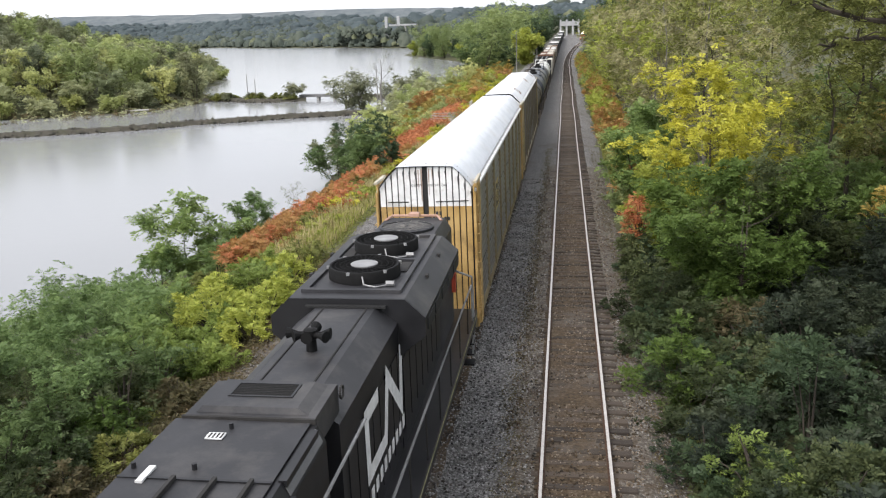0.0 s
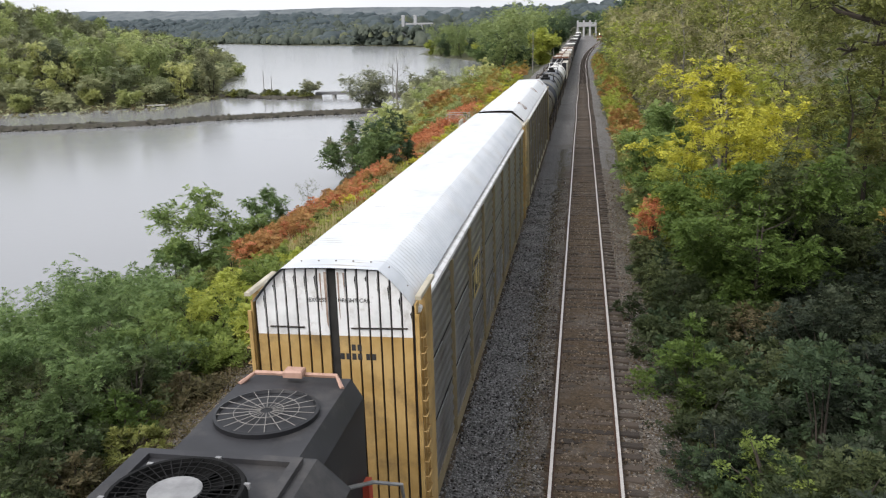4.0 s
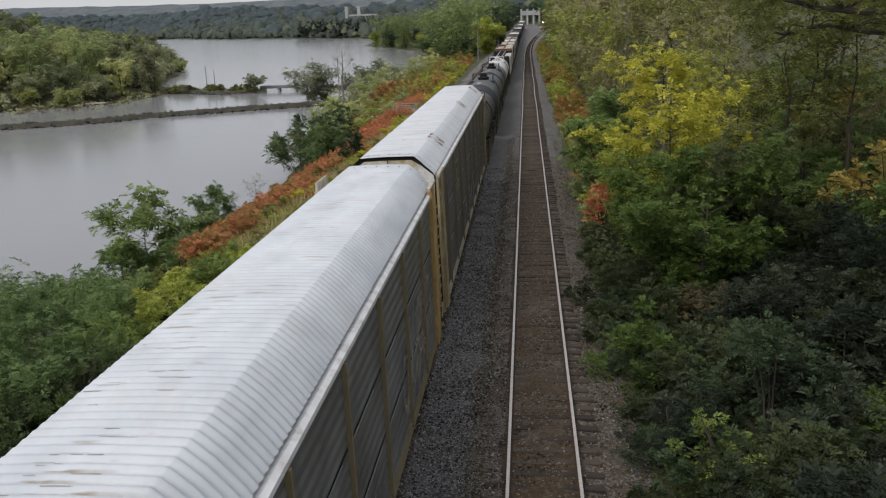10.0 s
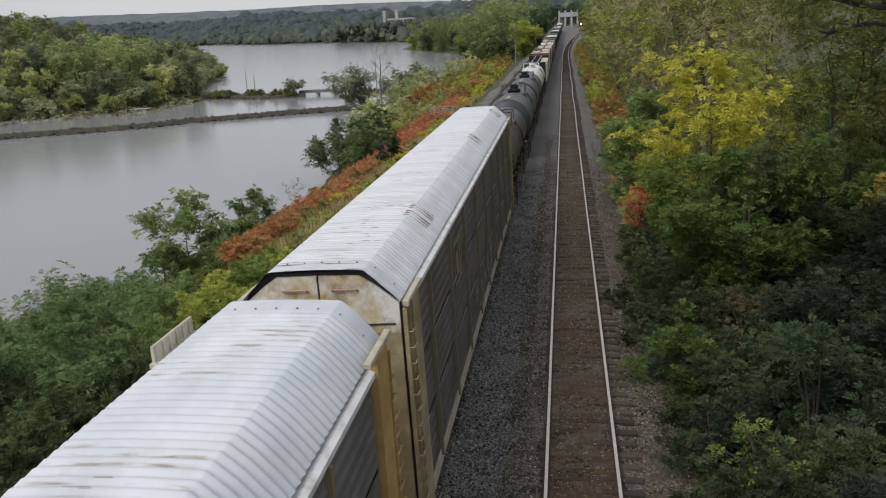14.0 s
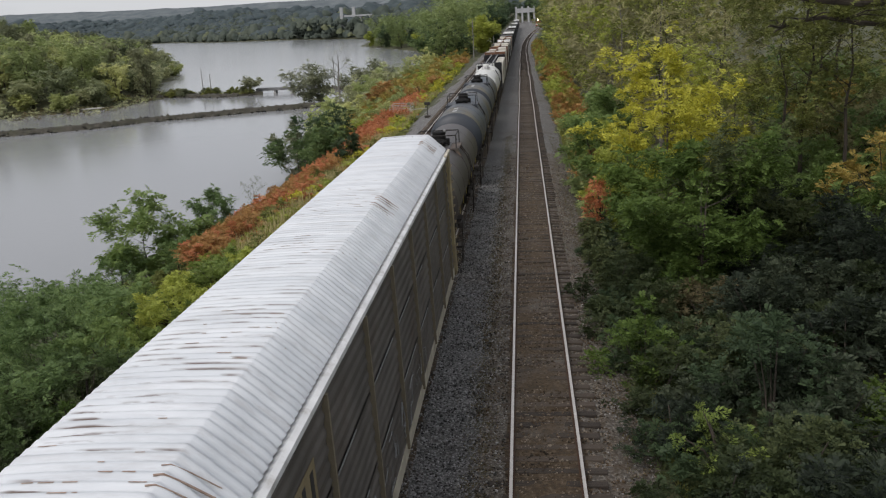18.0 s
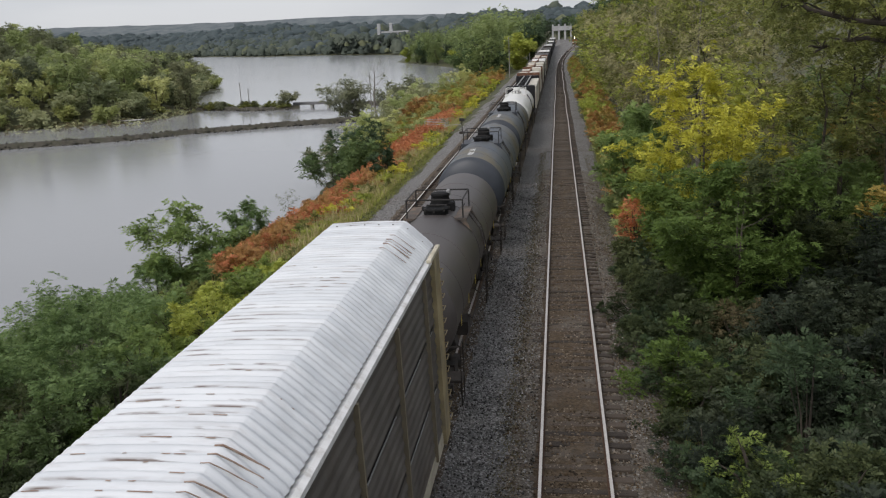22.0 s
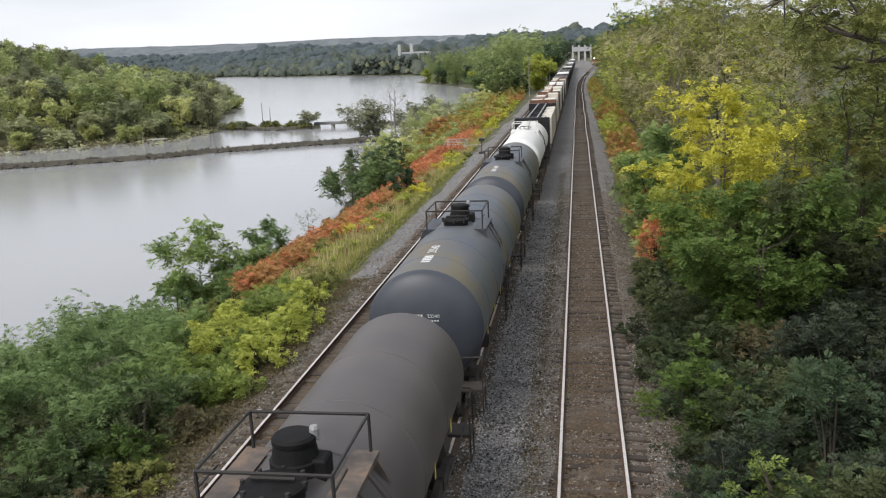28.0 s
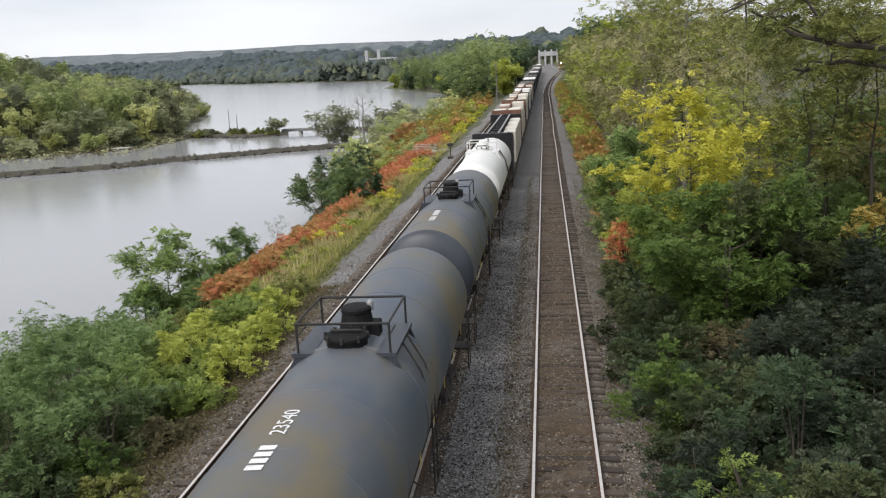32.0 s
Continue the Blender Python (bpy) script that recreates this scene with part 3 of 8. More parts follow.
ground = new("ground", quick_mesh("ground", gv, np.stack([q, q + 1, q + nx + 1, q + nx], -1), M["ground"]))
tagged(ground, "earth and grass bank sloping from the railway down to the lake", "ground", kind="structure")

wv = np.array([(-4600, -100, WATER_Z), (-12, -100, WATER_Z), (-12, 3600, WATER_Z), (-4600, 3600, WATER_Z)], float)
water = new("water", quick_mesh("water", wv, np.array([[0, 1, 2, 3]]), M["water"]))
tagged(water, "calm brownish grey lake water reflecting the overcast sky", "water", kind="structure")

# ballast bed, swept along the tracks
by = steps((-150, -40, 5), (-40, 60, 0.5), (60, 230, 3), (230, 660, 8))
prof = [(-11.4, -0.62), (-10.6, -0.42), (-9.6, -0.24), (-9.1, -0.195), (-6.9, -0.19), (-6.3, -0.24), (-5.7, -0.17), (-5.5, -0.15), (-2.95, -0.15), (-2.7, -0.22), (-2.0, -0.27), (-1.5, -0.185), (-1.25, -0.158), (-0.9, -0.166),
        (-0.6, -0.184), (0.0, -0.176), (0.6, -0.190), (0.9, -0.205), (1.25, -0.245), (1.6, -0.31), (2.2, -0.44), (2.75, -0.66)]
rs = np.random.RandomState(5)
bv = []
for y in by:
    for x, z in prof:
        s = bend_free(y) if x > -1.8 else bend_main(y)
        near = y < 60
        bv.append((x + s + (rs.normal(0, 0.03) if near else 0), y, z + rise(y) + (rs.normal(0, 0.018 if abs(x) < 1 else 0.016) if near else 0)))
k = len(prof)
ii, jj = np.meshgrid(np.arange(k - 1), np.arange(len(by) - 1))
q = (jj * k + ii).ravel()
ballast = new("ballast", quick_mesh("ballast", np.array(bv), np.stack([q, q + 1, q + k + 1, q + k], -1), M["ballast"]))
ballast.data.materials.append(M["ballast_brown"])
ballast.data.materials.append(M["ballast_mixed"])
mid = np.array([(prof[i][0] + prof[i + 1][0]) / 2 for i in range(k - 1)])
stained = ((mid > -1.0) & (mid < 1.3)) | (np.abs(mid + 8.0) < 1.5) | (np.abs(mid + 4.2) < 0.9)
fringe = ((mid > 0.9) & (mid < 2.6)) | ((mid > -1.6) & (mid < -0.8)) | (mid < -9.2)
stained = np.where(fringe[None] & (by[:-1, None] < np.where(mid < -9.2, 32, 60)[None]), 2, stained[None].astype(int))
ballast.data.polygons.foreach_set("material_index", stained.astype(np.int32).ravel())
tagged(ballast, "grey crushed stone ballast bed stained brown between the rails", "ballast", kind="structure")


# ---------------------------------------------------------------- tracks
RAIL_SIDE = [(-0.07, -0.172), (0.07, -0.172), (0.07, -0.16), (0.012, -0.135), (0.012, -0.045), (0.034, -0.032), (0.034, -0.003), (-0.034, -0.003), (-0.034, -0.032), (-0.012, -0.045), (-0.012, -0.135), (-0.07, -0.16)]


def sweep(section, x0, bend, ylist):
    g = Geo()
    n = len(section)
    verts, faces = [], []
    for i, y in enumerate(ylist):
        verts += [(x0 + bend(y) + sx, y, sz + rise(y)) for sx, sz in section]
    for i in range(len(ylist) - 1):
        for j in range(n):
            a, b = i * n + j, i * n + (j + 1) % n
            faces.append((a, b, b + n, a + n))
    faces += [tuple(range(n)), tuple(range((len(ylist) - 1) * n, len(ylist) * n))]
    return g.add(verts, faces)


def track(name, x0, bend, label):
    t = thing(name, label, "railway track", kind="structure")
    ylist = list(steps((-150, 50, 25), (50, 240, 3), (240, 660, 10)))
    for s in (-GAUGE, GAUGE):
        r = part("rail", sweep(RAIL_SIDE, x0 + s, bend, ylist), M["railside"], t, "rusty steel rail with a bright running surface")
        part("running_surface", sweep([(-0.036, -0.012), (0.036, -0.012), (0.034, 0.0), (-0.034, 0.0)], x0 + s, bend, ylist), M["railtop"], r)
    return t


track_free = track("track_free", 0.0, bend_free, "empty single railway track with wooden ties and brown stained ballast")
track_train = track("track_train", TRAIN_X, bend_main, "railway track under the freight train")
track_siding = track("track_siding", SIDING_X, bend_main, "railway track beside the wooded bank")


# ---------------------------------------------------------------- plants
def unit(a):
    return a / np.maximum(np.linalg.norm(a, axis=-1, keepdims=True), 1e-6)


def leaf_cloud(name, clusters, per, size, seed, material, spread=0.9, flat=0.8, slim=0.42, lift=0.15, spray=None):
    """Leaves as folded quads round cluster centres (rows of x, y, z, radius), set in two ranks along drooping sprays, or loose."""
    r = np.random.RandomState(seed)
    size *= 0.85 if per >= 8 else 1.0
    if spray is None:
        spray = 0 if per < 8 or size > 1 else 10 if size < 0.2 else 6
    if not spray:
        c = np.repeat(np.asarray(clusters, float), per, axis=0)
        n = len(c)
        d = unit(r.normal(size=(n, 3)))
        u = r.uniform(0, 1, (n, 1)) ** 0.45
        pos = c[:, :3] + d * u * c[:, 3:4] * np.array([1, 1, flat])
        nor = unit(d * 0.6 + r.normal(size=(n, 3)) * spread * 0.7 + np.array([0, 0, 0.45]))
        a = unit(np.cross(nor, r.normal(size=(n, 3))))
        b = np.cross(nor, a)
        s = size * r.uniform(0.6, 1.3, (n, 1))
    else:
        c = np.repeat(np.asarray(clusters, float), max(1, round(per / spray)), axis=0)
        m = len(c)
        d = unit(r.normal(size=(m, 3)))
        root = c[:, :3] + d * r.uniform(0, 1, (m, 1)) ** 0.5 * c[:, 3:4] * np.array([0.85, 0.85, 0.85 * flat])
        ax = unit(d * np.array([1, 1, 0.5]) + r.normal(0, 0.3, (m, 3)) + np.array([0, 0, lift]))
        side = unit(np.cross(ax, np.array([0, 0, 1.0]) + r.normal(0, 0.3, (m, 3))))
        up = np.cross(side, ax)
        j = np.arange(spray)
        f = ((j // 2 + 0.5) / (spray / 2))[None, :, None]
        sign = np.where(j % 2, 1.0, -1.0)[None, :, None]
        reach = size * spray * 0.48 * r.uniform(0.7, 1.25, (m, 1, 1))
        line = root[:, None] + ax[:, None] * reach * (f - 0.4) - np.array([0, 0, 1.0]) * reach * 0.35 * f * f
        s = size * (0.65 + 0.5 * np.sin(np.pi * f)) * r.uniform(0.75, 1.2, (m, spray, 1))
        a = unit(ax[:, None] * 0.55 + side[:, None] * sign * 0.85 + up[:, None] * r.normal(-0.1, 0.25, (m, spray, 1)))
        b = unit(np.cross(up[:, None] + r.normal(0, 0.28, (m, spray, 3)), a))
        nor = np.cross(a, b)
        pos = line + a * s
        n = m * spray
        pos, a, b, nor, s = (np.broadcast_to(q, (m, spray, q.shape[-1])).reshape(n, -1) for q in (pos, a, b, nor, s))
    fold = nor * s * 0.18
    v = np.stack([pos - a * s, pos + b * s * slim + fold, pos + a * s, pos - b * s * slim + fold], 1).reshape(-1, 3)
    return quick_mesh(name, v, np.arange(4 * n).reshape(n, 4), material)


def limb(g, rnd, start, way, length, radius, bend, depth, tips, seg=5):
    """A tapering branch that forks; its outer parts are noted in tips."""
    p, d = Vector(start), Vector(way).normalized()
    pts, rad = [p.copy()], [radius]
    count = 5
    for i in range(count):
        d = (d + Vector((rnd.uniform(-1, 1), rnd.uniform(-1, 1), rnd.uniform(-0.5, 0.9))) * bend).normalized()
        p = p + d * (length / count)
        pts.append(p.copy())
        rad.append(radius * (1 - 0.75 * (i + 1) / count))
        if depth > 0 and i >= 1:
            side = (d + Vector((rnd.uniform(-1, 1), rnd.uniform(-1, 1), rnd.uniform(-0.2, 0.7)))).normalized()
            limb(g, rnd, p, side, length * rnd.uniform(0.45, 0.65), rad[-1] * 0.6, bend, depth - 1, tips, 3)
        if depth <= 1 and i >= 2:
            tips.append((*p, 1.0))
    g.tube(pts, rad, seg)


def tree_at(name, label, group, at, seed, height, spread, leaf, leaf_size, leaves, base=0.35, trunk_r=None, bark=None, stems=1, clump=0.33, lean=(0, 0), fill=1.0, category="tree", flat=0.8, forks=1, limbs=()):
    """A tree or tall shrub: trunk with forking limbs, crown of leaf clumps gathered round the twigs."""
    rnd = random.Random(seed)
    e = thing(name, label, category, group, at)
    g = Geo()
    tips = []
    tr = trunk_r or height * 0.016
    for s in range(stems):
        a = rnd.uniform(0, 6.28)
        off = Vector((math.cos(a), math.sin(a), 0)) * (0.25 * height * 0.12 if stems > 1 else 0)
        top = Vector((lean[0], lean[1], height * 0.9)) + (off * 7 if stems > 1 else Vector((0, 0, 0)))
        pts, rad = [], []
        for i in range(7):
            f = i / 6
            pts.append(Vector((off.x, off.y, -0.3)).lerp(top, f) + Vector((rnd.uniform(-1, 1), rnd.uniform(-1, 1), 0)) * 0.02 * height * (0 < i < 6))
            rad.append(tr * (1.15 - f))
        g.tube(pts, rad, 7)
        n = max(5, int(9 / stems + 3))
        for i in range(n):
            f = base + (0.93 - base) * i / (n - 1)
            k = min(int(f * 6), 5)
            start = pts[k].lerp(pts[k + 1], f * 6 - k)
            ang = i * 2.4 + rnd.uniform(-0.4, 0.4)
            shape = math.sin(math.pi * min(1, 0.22 + 0.78 * (1 - (f - base) / (1 - base)))) ** 0.7
            reach = spread * (0.35 + 0.65 * shape) * rnd.uniform(0.8, 1.1)
            limb(g, rnd, start, (math.cos(ang), math.sin(ang), rnd.uniform(0.15, 0.65)), reach, tr * 0.42 * (1.2 - f), 0.22, forks, tips)
        tips.append((*top, 1.0))
    r = np.random.RandomState(seed)
    t = np.array(tips)
    want = max(10, int(len(t) * fill))
    t = t[r.permutation(len(t))[:want]]
    t[:, 3] = spread * clump * r.uniform(0.55, 1.15, len(t))
    t[:, :3] += r.normal(0, spread * 0.06, (len(t), 3))
    # trim to the true height and spread
    fz = height / (t[:, 2] + 0.7 * t[:, 3]).max()
    fr = spread / np.percentile(np.hypot(t[:, 0], t[:, 1]) + 0.6 * t[:, 3], 92)
    t[:, :3] *= (fr, fr, fz)
    g.v = [(x * fr, y * fr, z * fz) for x, y, z in g.v]
    for pts, r0, reach in limbs:
        # long limbs of their own, with leaf sprays along the outer half
        pts = [Vector(p) for p in pts]
        g.tube(pts, [r0 * (1 - 0.7 * i / (len(pts) - 1)) for i in range(len(pts))], 6)
        extra = []
        for a, b in zip(pts[len(pts) // 3:], pts[len(pts) // 3 + 1:]):
            for k in range(7):
                q = a.lerp(b, rnd.random()) + Vector((rnd.gauss(0, reach), rnd.gauss(0, reach), rnd.gauss(0.1, reach * 0.55)))
                m = a.lerp(b, 0.5)
                g.tube([m, m.lerp(q, 0.5) + Vector((0, 0, 0.08)), q], [r0 * 0.3, r0 * 0.2, r0 * 0.08], 4)
                extra.append((*q, reach * rnd.uniform(0.5, 0.9)))
        t = np.concatenate([t, extra])
    part("trunk", g, bark or M["bark"], e)
    o = new("crown", leaf_cloud("crown", t, max(4, leaves // len(t)), leaf_size, seed + 1, leaf, flat=flat))
    o.parent = e
    return e


def shrub_at(name, label, group, at, seed, height, width, leaf, leaf_size, leaves, lumps=16, category="shrub"):
    """A bush: several thin stems and a low uneven heap of leaf clumps."""
    rnd = random.Random(seed)
    e = thing(name, label, category, group, at)
    g = Geo()
    cl = []
    for i in range(lumps):
        a, u = rnd.uniform(0, 6.28), rnd.uniform(0, 1) ** 0.6
        x, y = math.cos(a) * u * width, math.sin(a) * u * width
        z = height * (1 - 0.55 * u * u) * rnd.uniform(0.45, 0.95)
        cl.append((x, y, z, rnd.uniform(0.2, 0.4) * min(width, height)))
        if i % 2 == 0:
            g.tube([(x * 0.15, y * 0.15, -0.2), (x * 0.5, y * 0.5, z * 0.55), (x, y, z + 0.1)], [0.035, 0.025, 0.01], 4)
        if i % 3 == 0:
            cl.append((x * 0.9, y * 0.9, z * 0.4, 0.4 * min(width, height)))
        if i % 4 == 0:
            # a sprig that sticks out
            cl.append((x * 1.15, y * 1.15, z + 0.3 * height * rnd.uniform(0.2, 1), 0.15 * height))
    tagged(part("stem", g, M["bark"], e), kind="stuff")
    o = new("foliage", leaf_cloud("foliage", cl, max(4, leaves // len(cl)), leaf_size, seed + 1, leaf, lift=0.45))
    o.parent = e
    return e


def on_ground(x, y, turn=0, dz=0.0):
    return pose(x, y, gz(x, y) + dz, 0, 0, turn)


def scatter(base, spots, rnd):
    for x, y in spots:
        copy_thing(rnd.choice(base), on_ground(x, y, rnd.uniform(0, 360)))


# --- bank above the lake, close to the bridge
rnd = random.Random(11)
NEAR = "trees on the lake bank"
tree_at("tree", "slender green tree with broad leaf sprays above the water", NEAR, on_ground(-21.7, 43.5, 20), 21, 5.4, 2.75, L["fresh"], 0.135, 17000, base=0.06, trunk_r=0.10, clump=0.26, bark=M["bark_grey"], flat=0.6, forks=2, fill=1.0)
for x, y, h, w, k in ((-21.8, 40.6, 2.6, 2.2, "sage"), (-19.4, 42.2, 1.9, 1.7, "sage"), (-24.2, 40.0, 2.2, 2.0, "sage"), (-18.0, 45.5, 1.5, 1.6, "olive"), (-20.0, 48.0, 1.6, 1.6, "sage")):
    shrub_at("shrub", "leafy green shrub on the bank above the water", NEAR, on_ground(x, y, 30 * y), 300 + int(y * 10), h, w, L[k], 0.08, 5200, 22)
tree_at("tree", "small grey-green tree at the water's edge", NEAR, on_ground(-20.5, 51.2, 60), 22, 3.7, 1.45, L["sage"], 0.10, 8500, base=0.12, trunk_r=0.07, clump=0.28, bark=M["bark_grey"], flat=0.8)
tree_at("bare_shrub", "leafless grey shrub at the water's edge", NEAR, on_ground(-20.3, 59.0), 23, 3.4, 1.0, L["grey"], 0.05, 60, trunk_r=0.04, bark=M["bark_grey"], category="shrub")
for i, (x, y, h, sp, k) in enumerate(((-19.5, 21, 5.2, 2.9, "sage"), (-16.8, 24.5, 4.2, 2.6, "sage"), (-21.0, 25.5, 4.3, 2.8, "sage"), (-22.8, 30.0, 3.5, 2.6, "sage"), (-18.3, 29.0, 3.1, 2.4, "sage"), (-17.2, 17.0, 5.2, 2.9, "sage"), (-20.5, 34.0, 2.4, 2.3, "sage"), (-15.0, 20.0, 3.4, 2.3, "sage"))):
    tree_at("locust_tree", "dense green young tree with fine feathery leaves on the bank", NEAR, on_ground(x, y, i * 70), 30 + i, h, sp, L[k], 0.062, 26000, base=0.12, trunk_r=0.06, stems=2, clump=0.22, flat=0.5, forks=2, fill=0.6)
for i, (x, y, h, w, k, n) in enumerate(((-10.7, 25.0, 1.3, 1.0, "lime", 3200), (-10.9, 27.2, 1.3, 1.0, "lime", 3200), (-11.0, 29.6, 1.2, 0.9, "lime", 2800), (-10.8, 22.6, 0.9, 0.8, "spring", 2400), (-10.9, 20.0, 0.8, 0.8, "brown", 2000), (-10.9, 17.0, 0.8, 0.8, "olive", 2000), (-14.2, 18.5, 2.4, 2.0, "mid", 5200), (-15.5, 14.0, 2.8, 2.2, "mid", 5200), (-13.6, 23.5, 1.8, 1.8, "fresh", 5500), (-12.6, 27.0, 1.6, 1.5, "lime", 5500), (-14.6, 28.0, 1.9, 2.0, "fresh", 6000), (-12.5, 30.8, 1.5, 1.4, "spring", 5000), (-12.4, 24.0, 1.2, 1.1, "spring", 3500), (-12.2, 19.5, 1.6, 1.2, "mid", 2600), (-12.3, 16.0, 1.6, 1.2, "mid", 2600),
                                       (-15.5, 33.5, 0.8, 1.8, "olive", 5000), (-17.3, 36.5, 0.7, 1.7, "olive", 4200), (-13.0, 14.5, 2.0, 1.6, "mid", 4500), (-14.4, 37.5, 0.7, 1.5, "lime", 3600), (-16.6, 41.0, 0.6, 1.6, "olive", 3600), (-13.0, 21.0, 1.8, 1.4, "green", 2800), (-11.6, 26.0, 1.0, 1.1, "spring", 3600), (-11.7, 28.4, 1.2, 1.2, "lime", 3800), (-11.8, 32.6, 1.2, 1.2, "lime", 3600), (-13.6, 32.0, 1.2, 1.6, "fresh", 4200), (-12.0, 35.2, 1.2, 1.1, "olive", 2600), (-16.2, 30.5, 1.2, 1.9, "fresh", 4600), (-11.5, 22.6, 1.1, 0.9, "spring", 2600), (-11.2, 13.5, 1.0, 0.9, "mid", 2400), (-11.3, 15.2, 0.9, 0.8, "brown", 2000), (-11.8, 18.0, 1.2, 1.0, "leafy", 2800), (-12.7, 17.4, 1.7, 1.3, "green", 3400), (-12.1, 21.4, 1.4, 1.1, "green", 3000), (-13.3, 15.8, 2.2, 1.6, "green", 4200), (-11.4, 11.5, 1.0, 0.9, "green", 2400), (-12.8, 12.4, 2.0, 1.4, "green", 3600), (-13.9, 29.4, 1.5, 1.4, "lime", 3600), (-13.4, 34.5, 1.1, 1.3, "spring", 3200))):
    shrub_at("shrub", "yellow-green roadside shrub on the embankment" if k in ("lime", "spring") else "olive green shrub on the embankment", "shrubs on the embankment", on_ground(x, y, i * 50), 50 + i, h, w, L[k], 0.06, int(n * 1.7), 26)
# low growth along the shoulder farther on
limes = [shrub_at("shrub", "low yellow-green shrub beside the siding", "shrubs on the embankment", on_ground(-13.2 + i * 0.1, 44 + i * 6), 70 + i, 0.75 + 0.12 * i, 1.2, L[k], 0.09, 1600, 10) for i, k in enumerate(("lime", "lime", "olive", "yellow"))]
spots = [(-11.9 - rnd.uniform(0, 2.6) - 0.008 * y, y) for y in list(np.arange(40, 86, 1.9)) + list(np.arange(86, 190, 1.5))]
scatter(limes, spots, rnd)
# red sumac strip
sumac = [shrub_at("sumac", "low orange sumac bush on the bank" if i == 2 else "low olive and brown sumac bush" if i == 4 else "low brick-red sumac bush on the bank", "sumac strip", on_ground(-16.8 + 0.3 * i, 44 + 5 * i), 90 + i, 1.0 + 0.17 * (i % 4), 1.5, L[("red", "red", "orange", "red", "olive")[i]], 0.08, 2500, 18) for i in range(5)]
for y in np.arange(38, 122, 0.45):
    u = rnd.uniform(0, 1)
    # the near end is paler and more orange than the far end
    redder = rnd.random() < 0.25 + 0.65 * min(1, max(0, y - 40) / 42)
    copy_thing(sumac[rnd.choice((0, 1, 3) if redder else (2, 2, 4))], on_ground(-14.0 - u * (3.0 + 0.035 * (y - 40)), y, rnd.uniform(0, 360)))
autumn = [shrub_at("shrub", {"orange": "orange autumn shrub on the bank", "olive": "olive green shrub on the bank", "hgreen": "green leafy shrub on the bank", "hgrey": "grey-green shrub on the bank"}.get(k, "yellow-green autumn shrub on the bank"), "shrubs on the embankment", on_ground(-20 - i, 120 + 6 * i), 100 + i, 1.7 + 0.35 * i, 1.9, L[k], 0.16, 1300, 12) for i, k in enumerate(("orange", "hlime", "hgreen", "lime", "gold"))]
spots = [(max(-14.6 - abs(rnd.gauss(0, 6.5)) - (4.5 if y < 122 else 0), -21.0 if y < 118 else -99), y) for y in np.arange(98, 215, 1.2)]
scatter(autumn, spots, rnd)
shrub_at("bush", "dark green bush standing among the sumac", "shrubs on the embankment", on_ground(-13.7, 63.0, 20), 131, 2.6, 1.2, L["dark"], 0.11, 4200, 18)
# dark bushes at the water
for i, (x, y, h, w, k) in enumerate(((-24.8, 88, 5.4, 3.6, "green"), (-23.0, 94, 5.8, 3.8, "dark"), (-20.6, 84.0, 4.6, 2.4, "green"), (-25.8, 95, 5.0, 3.6, "grey"), (-27.5, 118, 6.0, 3.4, "hgreen"), (-26.0, 126, 5.0, 3.2, "hlime"), (-26.0, 111, 4.4, 2.5, "hlime"),
                                       (-28, 134, 5.5, 3.6, "hgrey"), (-24, 142, 4.6, 3.2, "orange"), (-27, 150, 6, 3.6, "hgreen"), (-21, 160, 5, 3.2, "hlime"), (-26.5, 165, 6.5, 4, "hgrey"), (-21, 178, 6, 3.6, "hlime"), (-31, 160, 6, 4, "hgrey"), (-30, 176, 6.5, 4, "hgreen"))):
    shrub_at("bush", "rounded dark green bush above the waterline" if k == "dark" else "tall mixed green bush above the waterline", "bushes along the shore", on_ground(x, y, i * 40), 110 + i, h, w, L[k], 0.22, 4200, 22)

# --- right-hand woodland edge
EDGE = "wooded edge beside the free track"
hedge = []
for i, (k, h, w, n, ls) in enumerate((("dull", 2.3, 1.7, 7500, 0.070), ("dull", 2.8, 1.9, 8125, 0.078), ("mid", 2.2, 1.6, 8125, 0.061), ("dark", 3.3, 2.0, 10000, 0.066), ("dull", 1.5, 1.2, 5625, 0.053), ("brown", 1.9, 1.5, 5000, 0.057), ("dark", 1.7, 1.4, 6250, 0.057), ("leafy", 2.4, 1.5, 7500, 0.061))):
    lab = {"dull": "dense dull green shrub at the edge of woods", "dark": "dense dark green shrub at the edge of woods", "brown": "brownish tangled shrub at the edge of woods"}.get(k, "green leafy shrub at the edge of woods")
    hedge.append(shrub_at("hedge_shrub", lab, EDGE, on_ground(4.8 + 0.6 * (i % 2), 9 + 3.2 * i, i * 33), 140 + i, h, w, L[k], ls, n, 20))
for y in np.arange(5.0, 36, 1.4):
    for x, pick in ((3.2, (4, 2, 4, 6, 6)), (4.6, (4, 2, 6, 4, 5)), (6.2, (2, 0, 7, 2, 6)), (8.0, (7, 1, 0, 2)), (10.2, (1, 2, 7)), (12.4, (7, 1, 2, 0))):
        yy = y + rnd.uniform(-0.8, 0.8)
        if 21 < yy < 30 and x < 4.8:
            pick = (7, 2, 2, 6)
        if x < 4 or rnd.random() < 0.8:
            copy_thing(hedge[rnd.choice(pick)], on_ground(x + rnd.uniform(-0.5, 0.6), yy, rnd.uniform(0, 360), rnd.uniform(-0.7, 0.25)))
shrub_at("shrub", "yellow-green leafy sprig among dark shrubs", EDGE, on_ground(3.7, 16.2, 10, 0.85), 150, 1.2, 0.85, L["spring"], 0.06, 1100, 18)
